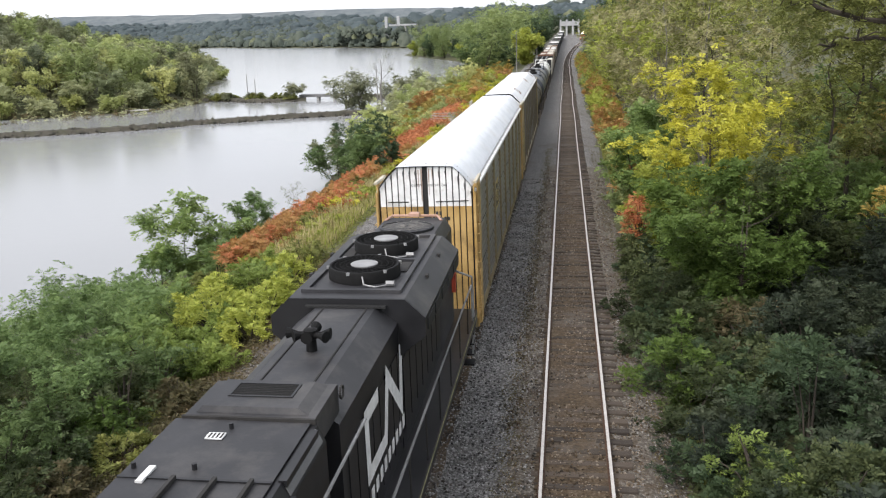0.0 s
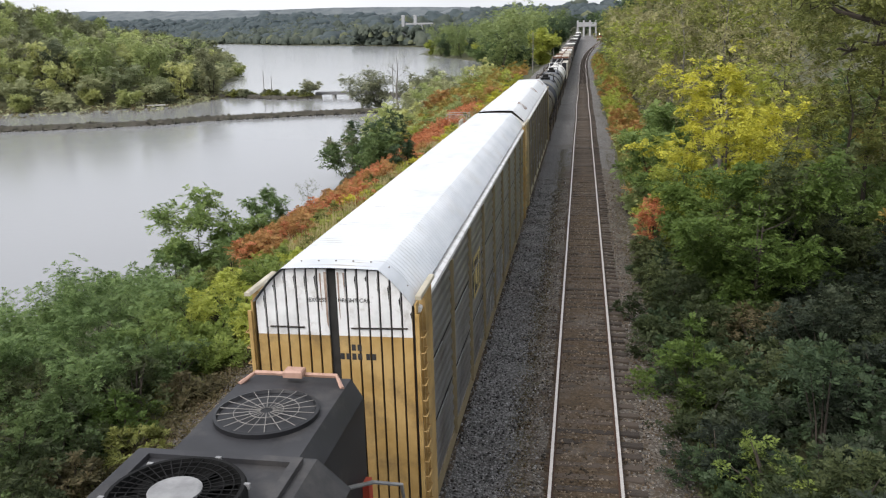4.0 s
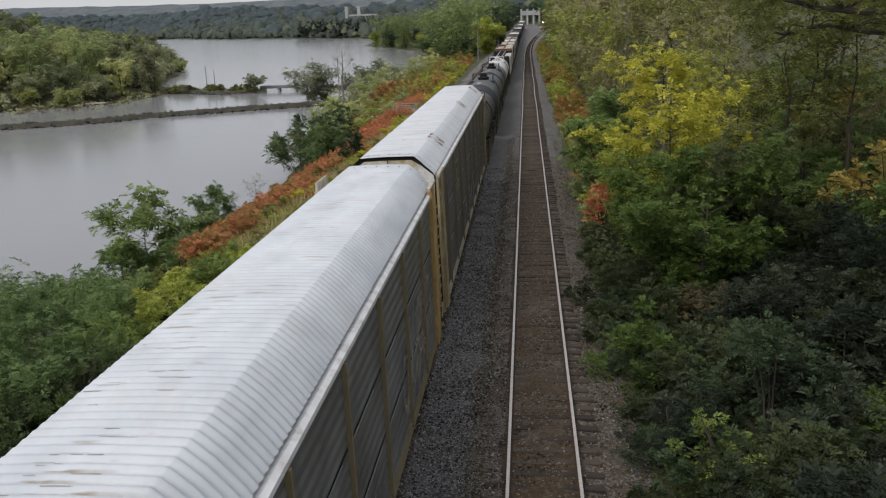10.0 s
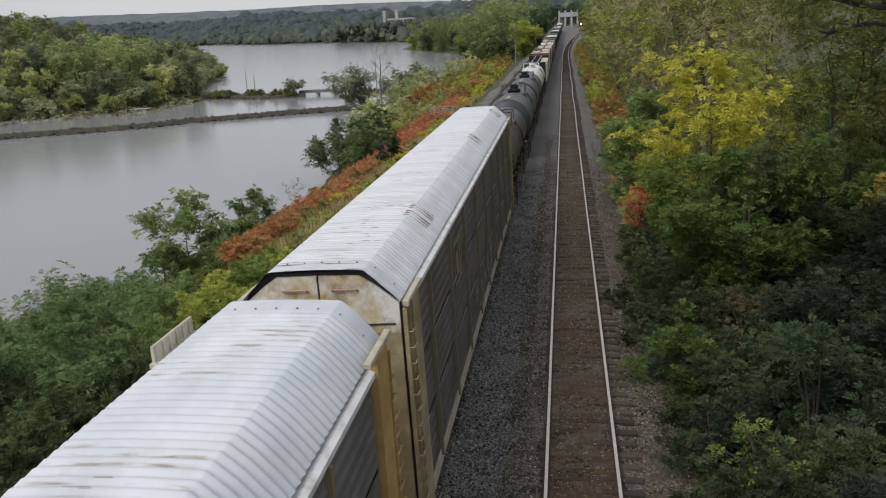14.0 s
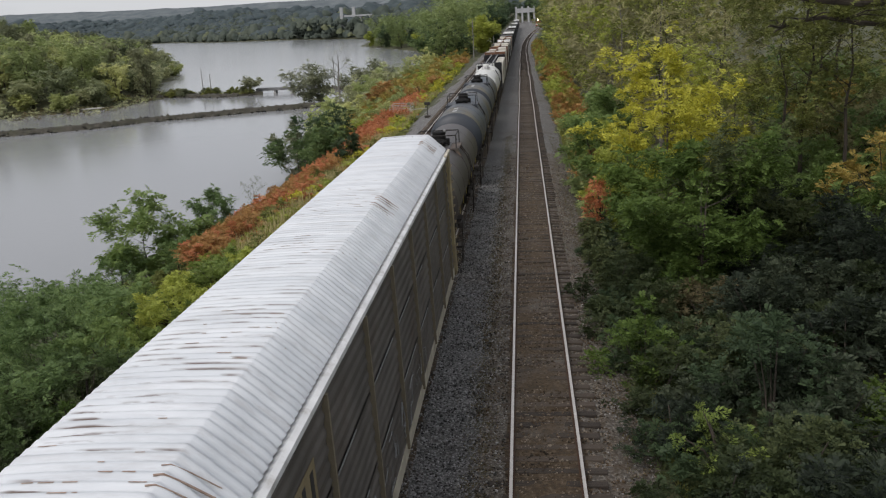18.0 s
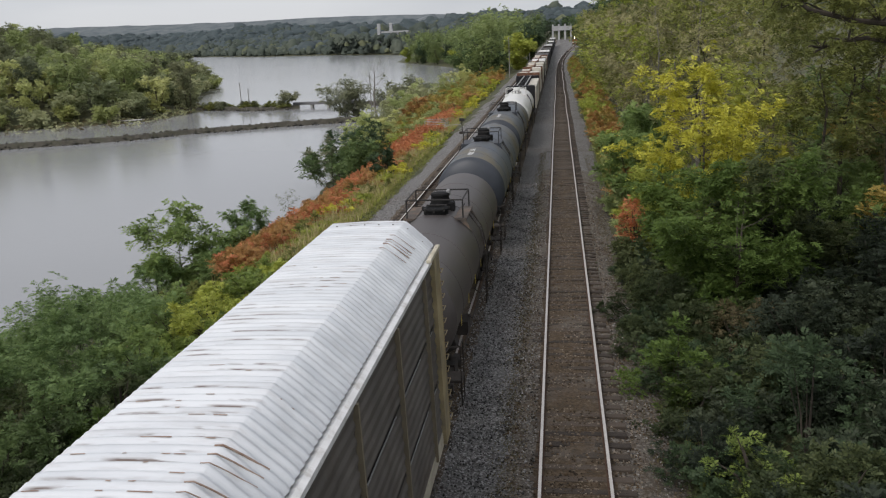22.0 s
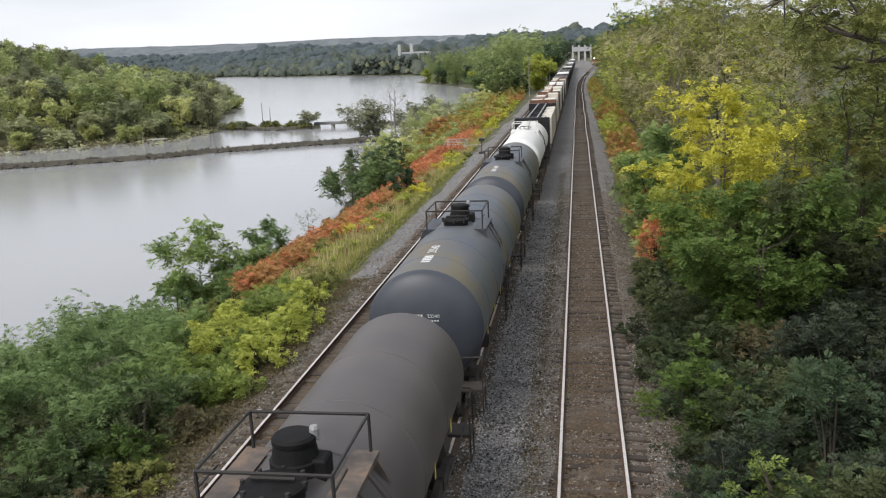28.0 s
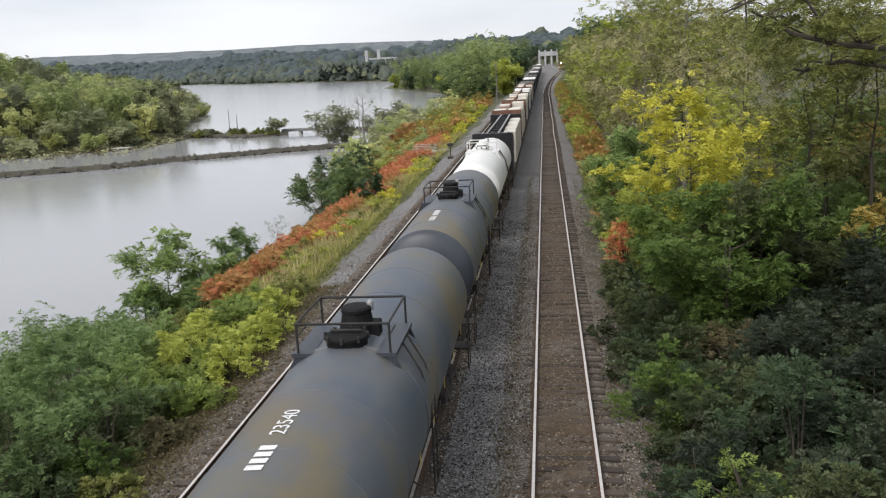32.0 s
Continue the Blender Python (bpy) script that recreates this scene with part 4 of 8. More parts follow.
shrub_at("shrub", "brick-red leaved shrub at the edge of the woods", EDGE, on_ground(2.95, 36.0, 10, 1.0), 151, 1.9, 0.75, L["red"], 0.07, 2600, 16)
shrub_at("shrub", "yellow-green leafy shrub at the edge of the woods", EDGE, on_ground(3.0, 38.6, 10, 0.3), 152, 3.6, 0.8, L["lime"], 0.09, 2600, 14)
shrub_at("shrub", "golden orange shrub among the trunks", EDGE, on_ground(15.6, 46.0), 153, 4.2, 2.4, L["gold"], 0.12, 3000, 16)
shrub_at("shrub", "golden orange shrub among the trunks", EDGE, on_ground(13.6, 33.0), 154, 3.6, 2.2, L["gold"], 0.09, 5000, 18)
tree_at("tree", "large dense green tree leaning over the track edge", EDGE, on_ground(5.5, 28.0, 30), 160, 6.2, 3.1, L["leafy"], 0.08, 36000, base=0.08, stems=2, trunk_r=0.11, clump=0.24, flat=0.6)
tree_at("tree", "dense green tree at the edge of woods", EDGE, on_ground(7.3, 31.0, 80), 161, 6.0, 2.3, L["mid"], 0.08, 20000, base=0.08, stems=3, trunk_r=0.10, clump=0.18, flat=0.5, forks=2, fill=0.7)
tree_at("tree", "dense green tree at the edge of woods", EDGE, on_ground(4.7, 33.0, 80), 172, 4.9, 2.0, L["leafy"], 0.075, 20000, base=0.08, stems=2, trunk_r=0.10, clump=0.28, flat=0.6)
tree_at("tree", "bright yellow autumn tree with layered boughs", EDGE, on_ground(6.0, 37.0, 10), 162, 9.6, 3.3, L["yellow"], 0.095, 24000, base=0.28, trunk_r=0.13, clump=0.17, flat=0.45, forks=2, fill=0.8)
tree_at("tree", "yellow-green autumn tree among the woods", EDGE, on_ground(9.4, 40.0, 60), 163, 8.6, 2.8, L["lime"], 0.085, 12000, base=0.3, trunk_r=0.11, clump=0.17, flat=0.45, forks=2, fill=0.7)
tree_at("tree", "low yellow-green tree at the track edge", EDGE, on_ground(4.6, 40.5, 200), 164, 5.2, 1.7, L["lime"], 0.08, 7000, base=0.2, trunk_r=0.07, clump=0.22, flat=0.5)
for x, y, h, sp, k in ((3.7, 44.0, 5.6, 1.8, "fresh"), (4.2, 49.5, 6.4, 2.0, "fresh"), (6.3, 62.0, 5.0, 2.8, "leafy"), (4.6, 56.0, 5.2, 1.9, "fresh")):
    tree_at("tree", "lush green young tree beside the track", EDGE, on_ground(x, y, 140), 163 + int(y), h, sp, L[k], 0.13, 9000, base=0.06, stems=2, trunk_r=0.08, clump=0.30, flat=0.6)
tree_at("tree", "half-bare grey tree with thin yellowing leaves", EDGE, on_ground(6.4, 51.0, 140), 164, 12.4, 3.6, L["tan"], 0.09, 4200, base=0.25, trunk_r=0.12, clump=0.16, bark=M["bark_grey"], flat=0.6, forks=2, fill=0.8)
tree_at("tree", "tall tree with thin yellow-green leaves", EDGE, on_ground(7.2, 66.0, 40), 168, 16.6, 3.6, L["lime"], 0.13, 8000, base=0.3, trunk_r=0.14, clump=0.17, bark=M["bark_grey"], flat=0.5, forks=2, fill=0.6)
# thin dark trunks under an olive canopy
for i, (x, y, h, sp, n) in enumerate(((10.5, 36.5, 12.6, 4.0, 16000), (11.9, 37.5, 13.5, 4.2, 15000), (13.0, 36.0, 12.0, 3.8, 13000), (14.5, 44.0, 14.0, 5.0, 13000), (10.0, 45.5, 11.5, 3.8, 12000), (9.2, 58.0, 14.5, 4.4, 11000), (10.4, 69.0, 16.0, 4.6, 10000), (13.5, 60.0, 16.5, 5.0, 10000), (17.5, 50.0, 17.5, 5.5, 12000), (20.0, 41.0, 16.5, 5.2, 12000), (15.5, 33.0, 14.0, 4.6, 14000), (23.0, 55.0, 18.0, 6.0, 9000))):
    tree_at("tree", "slim olive green tree with a dark trunk and thin layered leaves", EDGE, on_ground(x, y, 75 * i), 400 + i, h, sp, L["tan" if 3 < i < 6 else "olive"], 0.085 if i < 6 else 0.125, int(n * 0.8), base=0.46, trunk_r=0.12, clump=0.20, flat=0.4, forks=2, fill=0.5)
under = [shrub_at("understory_shrub", "shaded green shrub under the trees", EDGE, on_ground(13.5 + 1.5 * i, 38 + 4 * i), 430 + i, 3.2, 2.2, L[k], 0.11, 3600, 16) for i, k in enumerate(("fresh", "tan", "sage"))]
for y in np.arange(32, 74, 4.2):
    for x in (12.2, 16.0, 20.0):
        copy_thing(rnd.choice(under), on_ground(x + rnd.uniform(-1.2, 1.2), y + rnd.uniform(-1.5, 1.5), rnd.uniform(0, 360)))
# a near tree whose dark limbs reach across
gx0, gy0 = 9.9, 20.0
zz0 = gz(gx0, gy0)
tree_at("tree", "olive green tree with long dark limbs reaching to the track", EDGE, on_ground(gx0, gy0), 165, 14.5, 4.4, L["olive"], 0.05, 60000, base=0.55, trunk_r=0.18, clump=0.17, flat=0.4, forks=2, fill=0.6,
        limbs=[([(p[0] - gx0, p[1] - gy0, p[2] - zz0) for p in way], r0, re) for way, r0, re in (
            (((9.8, 20.0, 8.8), (8.3, 19.4, 9.15), (6.87, 19.0, 9.17), (5.87, 19.0, 9.3), (4.95, 19.0, 9.57), (4.71, 19.0, 9.75), (4.12, 19.0, 10.08)), 0.085, 0.42),
            (((9.8, 20.0, 8.3), (8.3, 19.4, 8.65), (6.89, 19.0, 8.78), (6.12, 19.0, 8.94), (5.43, 19.0, 8.86), (5.09, 19.0, 8.68)), 0.075, 0.38),
            (((5.87, 19.0, 9.3), (5.65, 19.0, 9.65), (5.39, 19.0, 10.0), (5.1, 19.0, 10.4)), 0.05, 0.4),
            (((9.8, 20.0, 11.0), (8.4, 20.5, 11.4), (6.9, 20.6, 11.3), (5.6, 20.8, 10.9), (4.9, 20.9, 10.5)), 0.06, 0.6),
            (((9.8, 20.0, 10.2), (9.0, 22.5, 11.0), (7.8, 24.5, 11.2), (6.4, 26.0, 11.0), (5.4, 26.6, 10.6)), 0.06, 0.7),
            (((9.8, 20.0, 9.8), (8.2, 21.0, 10.6), (6.6, 21.5, 10.9), (5.2, 22.0, 10.6), (4.2, 22.2, 10.2)), 0.08, 0.55))])
bases = [tree_at("tree", lab, EDGE, on_ground(9.5 + 2 * (i % 2), 76 + 11 * i, 0), 170 + i, h, sp, L[k], 0.20, n, base=0.15, trunk_r=0.16, clump=0.33, bark=M["bark_grey"]) for i, (k, h, sp, n, lab) in enumerate((
    ("olive", 14.5, 4.6, 6000, "tall olive green tree beside the railway"), ("lime", 12.0, 4.0, 5000, "yellow-green tree beside the railway"), ("tan", 13.0, 4.4, 4000, "thin tan and olive tree beside the railway"),
    ("green", 14.0, 4.8, 6000, "tall green tree beside the railway"), ("olive", 10.0, 3.8, 4500, "olive green tree beside the railway")))]
for y in np.arange(70, 330, 7.5):
    b = bend_free(y)
    copy_thing(rnd.choice(bases + [bases[2], bases[1]] if y < 150 else [bases[3], bases[3], bases[0]]), on_ground(7.6 + b + max(0.0, (y - 190) * 0.035) + rnd.uniform(-0.8, 1.6), y, rnd.uniform(0, 360)))
    copy_thing(rnd.choice(bases), on_ground(13.0 + b + rnd.uniform(-1.5, 1.5), y + 2, rnd.uniform(0, 360)))
low = [shrub_at("edge_shrub", lab, EDGE, on_ground(4.4, 44 + 3 * i), 180 + i, 2.2, 1.6, L[k], 0.14, 1800, 12) for i, (k, lab) in enumerate((("hgreen", "green leafy shrub beside the track"), ("lime", "yellow-green shrub beside the track"), ("orange", "orange autumn shrub beside the track"), ("olive", "olive green shrub beside the track"), ("gold", "golden autumn shrub beside the track")))]
for y in np.arange(36, 300, 2.1):
    copy_thing(rnd.choice(low + [low[2], low[4], low[1]] if y > 48 else low[:2]), on_ground(4.3 + bend_free(y) + rnd.uniform(-0.5, 0.8), y, rnd.uniform(0, 360)))
for i, (x, y, h, k) in enumerate(((9.0, 57.0, 16.0, "olive"), (10.5, 72.0, 18.0, "olive"), (9.6, 90.0, 19.0, "tan"))):
    tree_at("tree", "tall half-bare olive tree behind the track edge", EDGE, on_ground(x, y, 70 * i), 420 + i, h, 4.2, L[k], 0.14, 7000, base=0.3, trunk_r=0.16, clump=0.20, bark=M["bark_grey"], flat=0.5, forks=2, fill=0.7)
# big trees where the free track leaves the view
for x, y in ((-35, 196), (-34, 206), (-32, 212), (-31, 222), (-30, 205), (-28, 232), (-29, 216), (-27, 238), (-28, 200), (-30, 226)):
    copy_thing(rnd.choice(autumn[1:4]), on_ground(x, y, rnd.uniform(0, 360)))
bigs = [tree_at("tree", "tall dark green tree at the bend of the track", EDGE, on_ground(16 + 5 * i, 205 + 40 * i, 0), 190 + i, 17 + 2 * i, 7.0, L[k], 0.42, 5000, base=0.15, trunk_r=0.3, clump=0.32) for i, k in enumerate(("dark", "green"))]
for x, y in ((13.5, 190), (15, 235), (19, 262), (24, 290), (29, 320), (36, 350), (44, 380), (52, 410), (34, 310), (26, 250), (-24, 600), (-38, 640), (30, 670), (12, 700), (48, 690), (-12, 710), (66, 640), (-30, 690), (-8, 668), (2, 664), (9, 672), (18, 668), (24, 650), (-16, 660), (22, 590), (17, 560), (30, 600)):
    copy_thing(rnd.choice(bigs), on_ground(x, y, rnd.uniform(0, 360)))

# --- left of the line, far: big trees and woods
FARL = "trees between the line and the lake"
big = [tree_at("tree", lab, FARL, on_ground(x, y, 0), 200 + i, h, sp, L[k], 0.40, 8000, base=0.12, trunk_r=0.3, clump=0.33, stems=2) for i, (k, h, sp, x, y, lab) in enumerate((
    ("broad", 21.5, 10.5, -22.8, 235, "large broad green tree by the lake"), ("dark", 15, 7.0, -24.0, 252, "dark green tree beside the line"), ("green", 13, 6.5, -25, 246, "broad green tree by the lake"), ("lime", 11, 5.0, -13.0, 258, "yellow-green tree beside the line")))]
for x, y, k in ((-21, 275, 0), (-20, 290, 1), (-14, 300, 3), (-24, 310, 2), (-22, 305, 0), (-12, 335, 1), (-22, 345, 0), (-24, 347, 2), (-12, 380, 3), (-26, 390, 1), (-40, 390, 0), (-14, 430, 1), (-30, 450, 2), (-50, 430, 0), (-16, 490, 0), (-36, 510, 1)):
    copy_thing(big[k], on_ground(x, y, rnd.uniform(0, 360)))
r8 = random.Random(77)
for y in np.arange(400, 640, 11):
    sx0 = float(np.interp(y, [p_[0] for p_ in SHORE], [p_[1] for p_ in SHORE]))
    copy_thing(big[r8.choice((0, 1, 2, 3))], on_ground(sx0 + r8.uniform(2, 9), y, r8.uniform(0, 360)))
tree_at("tree", "bare dead tree with pale forked limbs", FARL, on_ground(-37, 168, 0), 210, 14.0, 4.0, L["grey"], 0.1, 40, base=0.45, trunk_r=0.32, bark=M["bark_grey"])
for i, (x, y, h, sp) in enumerate(((-50.2, 190, 9.0, 5.2), (-46.6, 188, 7.6, 3.6), (-37.0, 186, 8.4, 4.2), (-33, 193, 8.6, 4.2))):
    tree_at("willow_bush", "grey-green rounded willow at the end of the causeway", FARL, pose(x, y, WATER_Z + 0.3, 0, 0, 60 * i), 215 + i, h, sp, L["grey"], 0.22, 9000, base=0.08, stems=3, trunk_r=0.12, clump=0.34, category="tree")


# ---------------------------------------------------------------- rolling stock
SPEED = 2.78


def wheelset(parent, y):
    g = Geo()
    for s in (-1, 1):
        g.lathe([(0.10, s * 0.72), (0.40, s * 0.72), (0.49, s * 0.715), (0.455, s * 0.745), (0.455, s * 0.82), (0.12, s * 0.82)], "x", (0, 0, 0), 20)
    g.lathe([(0.08, -1.0), (0.08, 1.0)], "x", (0, 0, 0), 10)
    w = part("wheelset", g, M["under"], parent, "steel wheels on one axle", at=pose(0, y, 0.455))
    return w


def bogie(parent, y, wheels, gap=0.9, axles=2):
    """A truck: side frames, bolster, springs; its wheelsets turn."""
    g = Geo()
    reach = gap + 0.35 if axles == 2 else 2 * gap + 0.35
    for s in (-1, 1):
        x = s * 1.0
        sec = [(-reach, 0.42), (-reach, 0.62), (-0.5, 0.80), (0.5, 0.80), (reach, 0.62), (reach, 0.42), (0.55, 0.32), (-0.55, 0.32)]
        k = len(sec)
        v = [(x - 0.07, y + a, z) for a, z in sec] + [(x + 0.07, y + a, z) for a, z in sec]
        g.add(v, [tuple(range(k)), tuple(range(2 * k - 1, k - 1, -1))] + [(i, (i + 1) % k, k + (i + 1) % k, k + i) for i in range(k)])
        for d in (-0.16, 0.16):
            g.lathe([(0.09, 0.34), (0.09, 0.62)], "z", (x, y + d, 0), 8)
        for a in ((-gap, gap) if axles == 2 else (-2 * gap, 0, 2 * gap)):
            g.lathe([(0.13, -0.05), (0.13, 0.05)], "x", (x + s * 0.09, y + a, 0.46), 10)
    g.box(-1.1, 1.1, y - 0.2, y + 0.2, 0.55, 0.85)
    b = part("truck", g, M["under"], parent, "grimy steel truck frame")
    for a in ((-gap, gap) if axles == 2 else (-2 * gap, 0, 2 * gap)):
        wheels.append(wheelset(b, y + a))
    return b


def coupler(parent, y, s):
    g = Geo()
    g.box(-0.08, 0.08, min(y, y + s * 0.55), max(y, y + s * 0.55), 0.80, 0.96)
    g.box(-0.16, 0.16, min(y + s * 0.50, y + s * 0.78), max(y + s * 0.50, y + s * 0.78), 0.72, 1.02, 0.04)
    g.tube([(0.3, y, 0.75), (0.3, y + s * 0.3, 0.5), (0.25, y + s * 0.7, 0.55)], 0.03)
    return part("coupler", g, M["under"], parent)


def bars(parent, spots, size, material, name="lettering", label="", turn=None):
    """Plain bars, one for each illegible or withheld character."""
    g = Geo()
    w, h = size
    for m in spots:
        p = [m @ Vector(c) for c in ((-w / 2, 0, -h / 2), (w / 2, 0, -h / 2), (w / 2, 0, h / 2), (-w / 2, 0, h / 2))]
        g.add(p, [(0, 1, 2, 3)])
    return part(name, g, material, parent, label)


def words(parent, text, m, size, material, name="lettering", label="", align="CENTER"):
    cu = bpy.data.curves.new(name, "FONT")
    cu.body, cu.size, cu.align_x, cu.align_y = text, size, align, "CENTER"
    cu.extrude = 0.002
    ob = new(name, cu)
    bpy.context.view_layer.update()
    me = bpy.data.meshes.new_from_object(ob.evaluated_get(bpy.context.evaluated_depsgraph_get()))
    bpy.data.objects.remove(ob)
    me.materials.clear()
    me.materials.append(material)
    o = new(name, me)
    o.parent = parent
    o.matrix_basis = m
    if label:
        tagged(o, label)
    return o


# roof section of an auto rack: half width and height, from the ridge down to the eave
ROOF = [(0.0, 5.66), (0.40, 5.655), (0.79, 5.64), (0.825, 5.628), (1.02, 5.455), (1.07, 5.40), (1.24, 5.20), (1.31, 5.11), (1.35, 5.045)]
ROOF_OLD = [(0.0, 5.60), (0.40, 5.595), (0.77, 5.58), (0.805, 5.568), (0.99, 5.405), (1.04, 5.35), (1.22, 5.18), (1.31, 5.09), (1.35, 5.03)]


def corrugated_roof(parent, half, material, shape, pitch=0.17, amp=0.017):
    line = [(-x, z) for x, z in reversed(shape)] + shape[1:]
    n = len(line)
    yv = np.arange(-half, half + 1e-6, pitch / 6)
    verts = np.zeros((len(yv), n, 3))
    wave = np.clip(np.cos(2 * np.pi * yv / pitch) * 1.4, -1, 1)
    flat = np.abs(yv) > half - 0.55
    wave = np.where(flat, 0.6, wave)
    for j, (x, z) in enumerate(line):
        a, b = line[max(j - 1, 0)], line[min(j + 1, n - 1)]
        t = Vector((b[0] - a[0], b[1] - a[1])).normalized()
        verts[:, j, 0] = x - t[1] * amp * wave
        verts[:, j, 1] = yv
        verts[:, j, 2] = z + t[0] * amp * wave
    i, jn = np.meshgrid(np.arange(n - 1), np.arange(len(yv) - 1))
    q = (jn * n + i).ravel()
    me = quick_mesh("roof", verts.reshape(-1, 3), np.stack([q, q + 1, q + n + 1, q + n], -1), material)
    me.polygons.foreach_set("use_smooth", [True] * len(me.polygons))
    me.update()
    ob = new("roof", me)
    ob.parent = parent
    return ob


def auto_rack(label, worn):
    half = 13.38 if worn else 13.2
    car = thing("auto_rack_car", label, "railway car", "freight train")
    wheels = []
    galv, yel = (M["galv_old"], M["yellow_old"]) if worn else (M["galv"], M["yellow"])
    roofm = M["white_roof_worn"] if worn else M["white_roof"]
    shape = ROOF_OLD if worn else ROOF
    drop = ROOF[0][1] - shape[0][1]

    def roof_z(x):
        return float(np.interp(abs(x), [p[0] for p in shape], [p[1] for p in shape]))

    roof = corrugated_roof(car, half, roofm, shape)
    # round heads of the roof fasteners near the ends
    g = Geo()
    for s in (-1, 1):
        for x in np.arange(-1.2, 1.21, 0.3):
            g.lathe([(0.018, 0), (0.018, 0.012), (0.010, 0.018)], "z", (x, s * (half - 0.42), roof_z(x) + 0.012), 6)
    tagged(part("roof_bolt", g, M["pole"], roof), kind="stuff")
    if not worn:
        g = Geo()
        rnd = random.Random(7)
        for c in range(22):
            cx, cy = rnd.uniform(-0.75, 0.35), rnd.uniform(-half + 1, half - 1)
            for i in range(rnd.randint(2, 7)):
                x, y, w = cx + rnd.gauss(0, 0.12), round((cy + rnd.gauss(0, 0.3)) / 0.17) * 0.17 + rnd.uniform(-0.03, 0.03), rnd.uniform(0.03, 0.15)
                e0 = rnd.uniform(0.003, 0.008)
                g.add([(x - w, y - e0, roof_z(x - w) + 0.023), (x + w, y - 0.003, roof_z(x + w) + 0.023), (x + w, y + e0, roof_z(x + w) + 0.023), (x - w, y + 0.004, roof_z(x - w) + 0.023)], [(0, 1, 2, 3)])
        tagged(part("scratch", g, M["scratch"], roof, "faint brown scratches on the ribs"), kind="stuff")
    if worn:
        # old bent ribs and scraped spots on the roof
        g = Geo()
        rnd = random.Random(4)
        for i in range(110):
            x, y = rnd.gauss(0.1, 0.5), (rnd.choice((-11, -8.5, -5, -1, 2.5, 4, 9)) + rnd.gauss(0, 0.5))
            x, w = max(-1.0, min(1.0, x)), rnd.uniform(0.02, 0.10)
            zz = max(roof_z(x - w), roof_z(x + w)) + 0.019
            y = round(y / 0.17) * 0.17
            g.add([(x - w, y - 0.008, roof_z(x - w) + 0.024), (x + w, y - rnd.uniform(0, 0.015), roof_z(x + w) + 0.024), (x + w, y + 0.012, roof_z(x + w) + 0.024), (x - w, y + 0.008, roof_z(x - w) + 0.024)], [(0, 1, 2, 3)])
        for y0 in (-9.4, 2.4, 11.0):
            for i in range(7):
                pts = [(0.72 + 0.075 * j, y0 + 0.17 * i + 0.03 * j, roof_z(0.72 + 0.075 * j) + 0.02) for j in range(7)]
                if (i + int(abs(y0))) % 4:
                    g.tube(pts, 0.006 + 0.006 * (i % 3) / 2, 4)
        tagged(part("scraped_patch", g, M["rust_scrape"], roof, "rusty scraped patches and dented ribs"), kind="stuff")
    # dark filler added inside, no part of the car, so that no light passes
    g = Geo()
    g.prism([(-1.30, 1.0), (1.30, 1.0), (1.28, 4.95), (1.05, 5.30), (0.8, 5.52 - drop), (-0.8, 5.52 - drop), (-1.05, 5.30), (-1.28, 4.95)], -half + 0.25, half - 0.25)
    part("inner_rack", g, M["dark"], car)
    # sides
    edges_y = [-12.62, -11.0, -8.2, -5.4, -2.6, 0.2, 3.0, 5.8, 8.6, 11.4, 12.62] if worn else [-12.22, -9.6, -6.8, -4.0, -1.2, 1.6, 4.4, 7.2, 10.0, 12.22]
    for s in (-1, 1):
        x = s * 1.43
        sill = Geo().box(min(x, x - s * 0.1), max(x, x - s * 0.1), -half, half, 0.82, 1.12)
        part("side_sill", sill, M["rail_tan"] if worn else M["post_old"], car)
        rail = Geo().prism([(s * a, b) for a, b in ((1.27, 4.88), (1.27, 4.99), (1.385, 4.99), (1.455, 4.955), (1.455, 4.88))], -half + 0.2, half - 0.2)
        part("top_rail", rail, M["white_paint"], car, "white top rail of the side")
        for e in (-1, 1):
            g = Geo()
            up_z = 0.0 if worn else 0.17
            y0, y1 = sorted((e * (half - 0.02), e * (half - 1.3)))
            g.box(min(x - s * 0.03, x + s * 0.07), max(x - s * 0.03, x + s * 0.07), y0, y1, 4.98 + up_z, 5.05 + up_z, 0.012)
            part("end_rail", g, M["rail_tan"], car, "raised tan rail above the corner post")
            g = Geo()
            y0, y1 = sorted((e * (half - 0.35), e * (half - 0.95)))
            g.box(min(x - s * 0.05, x + s * 0.07), max(x - s * 0.05, x + s * 0.07), y0, y1, 0.85, 4.98 + up_z, 0.01)
            post = part("corner_post", g, yel, car, "yellow corner post with ladder rungs")
            y0, y1 = sorted((e * half, e * (half - 0.33)))
            for ya_, yb_ in ((y0, y0 + 0.05), (y1 - 0.05, y1)):
                part("ladder_stile", Geo().box(min(x - s * 0.03, x + s * 0.03), max(x - s * 0.03, x + s * 0.03), ya_, yb_, 0.85, 4.90), yel, post)
            part("post_plate", Geo().box(min(x - s * 0.05, x - s * 0.02), max(x - s * 0.05, x - s * 0.02), y0 + 0.05, y1 - 0.05, 0.85, 4.90 + up_z), yel, post)
            if not worn and s < 0 < e:
                shield = part("corner_shield", Geo().box(x - 0.05, x - 0.01, half - 1.25, half - 0.05, 4.98 + up_z, 5.44), M["rail_tan"], car, "upright tan plate above the corner post")
                for k in range(6):
                    part("plate_rib", Geo().box(x - 0.01, x + 0.012, half - 1.2 + 0.2 * k, half - 1.15 + 0.2 * k, 4.98 + up_z, 5.42), M["rail_tan"], shield)
            ya, yb = e * (half - 0.02), e * (half - 0.32)
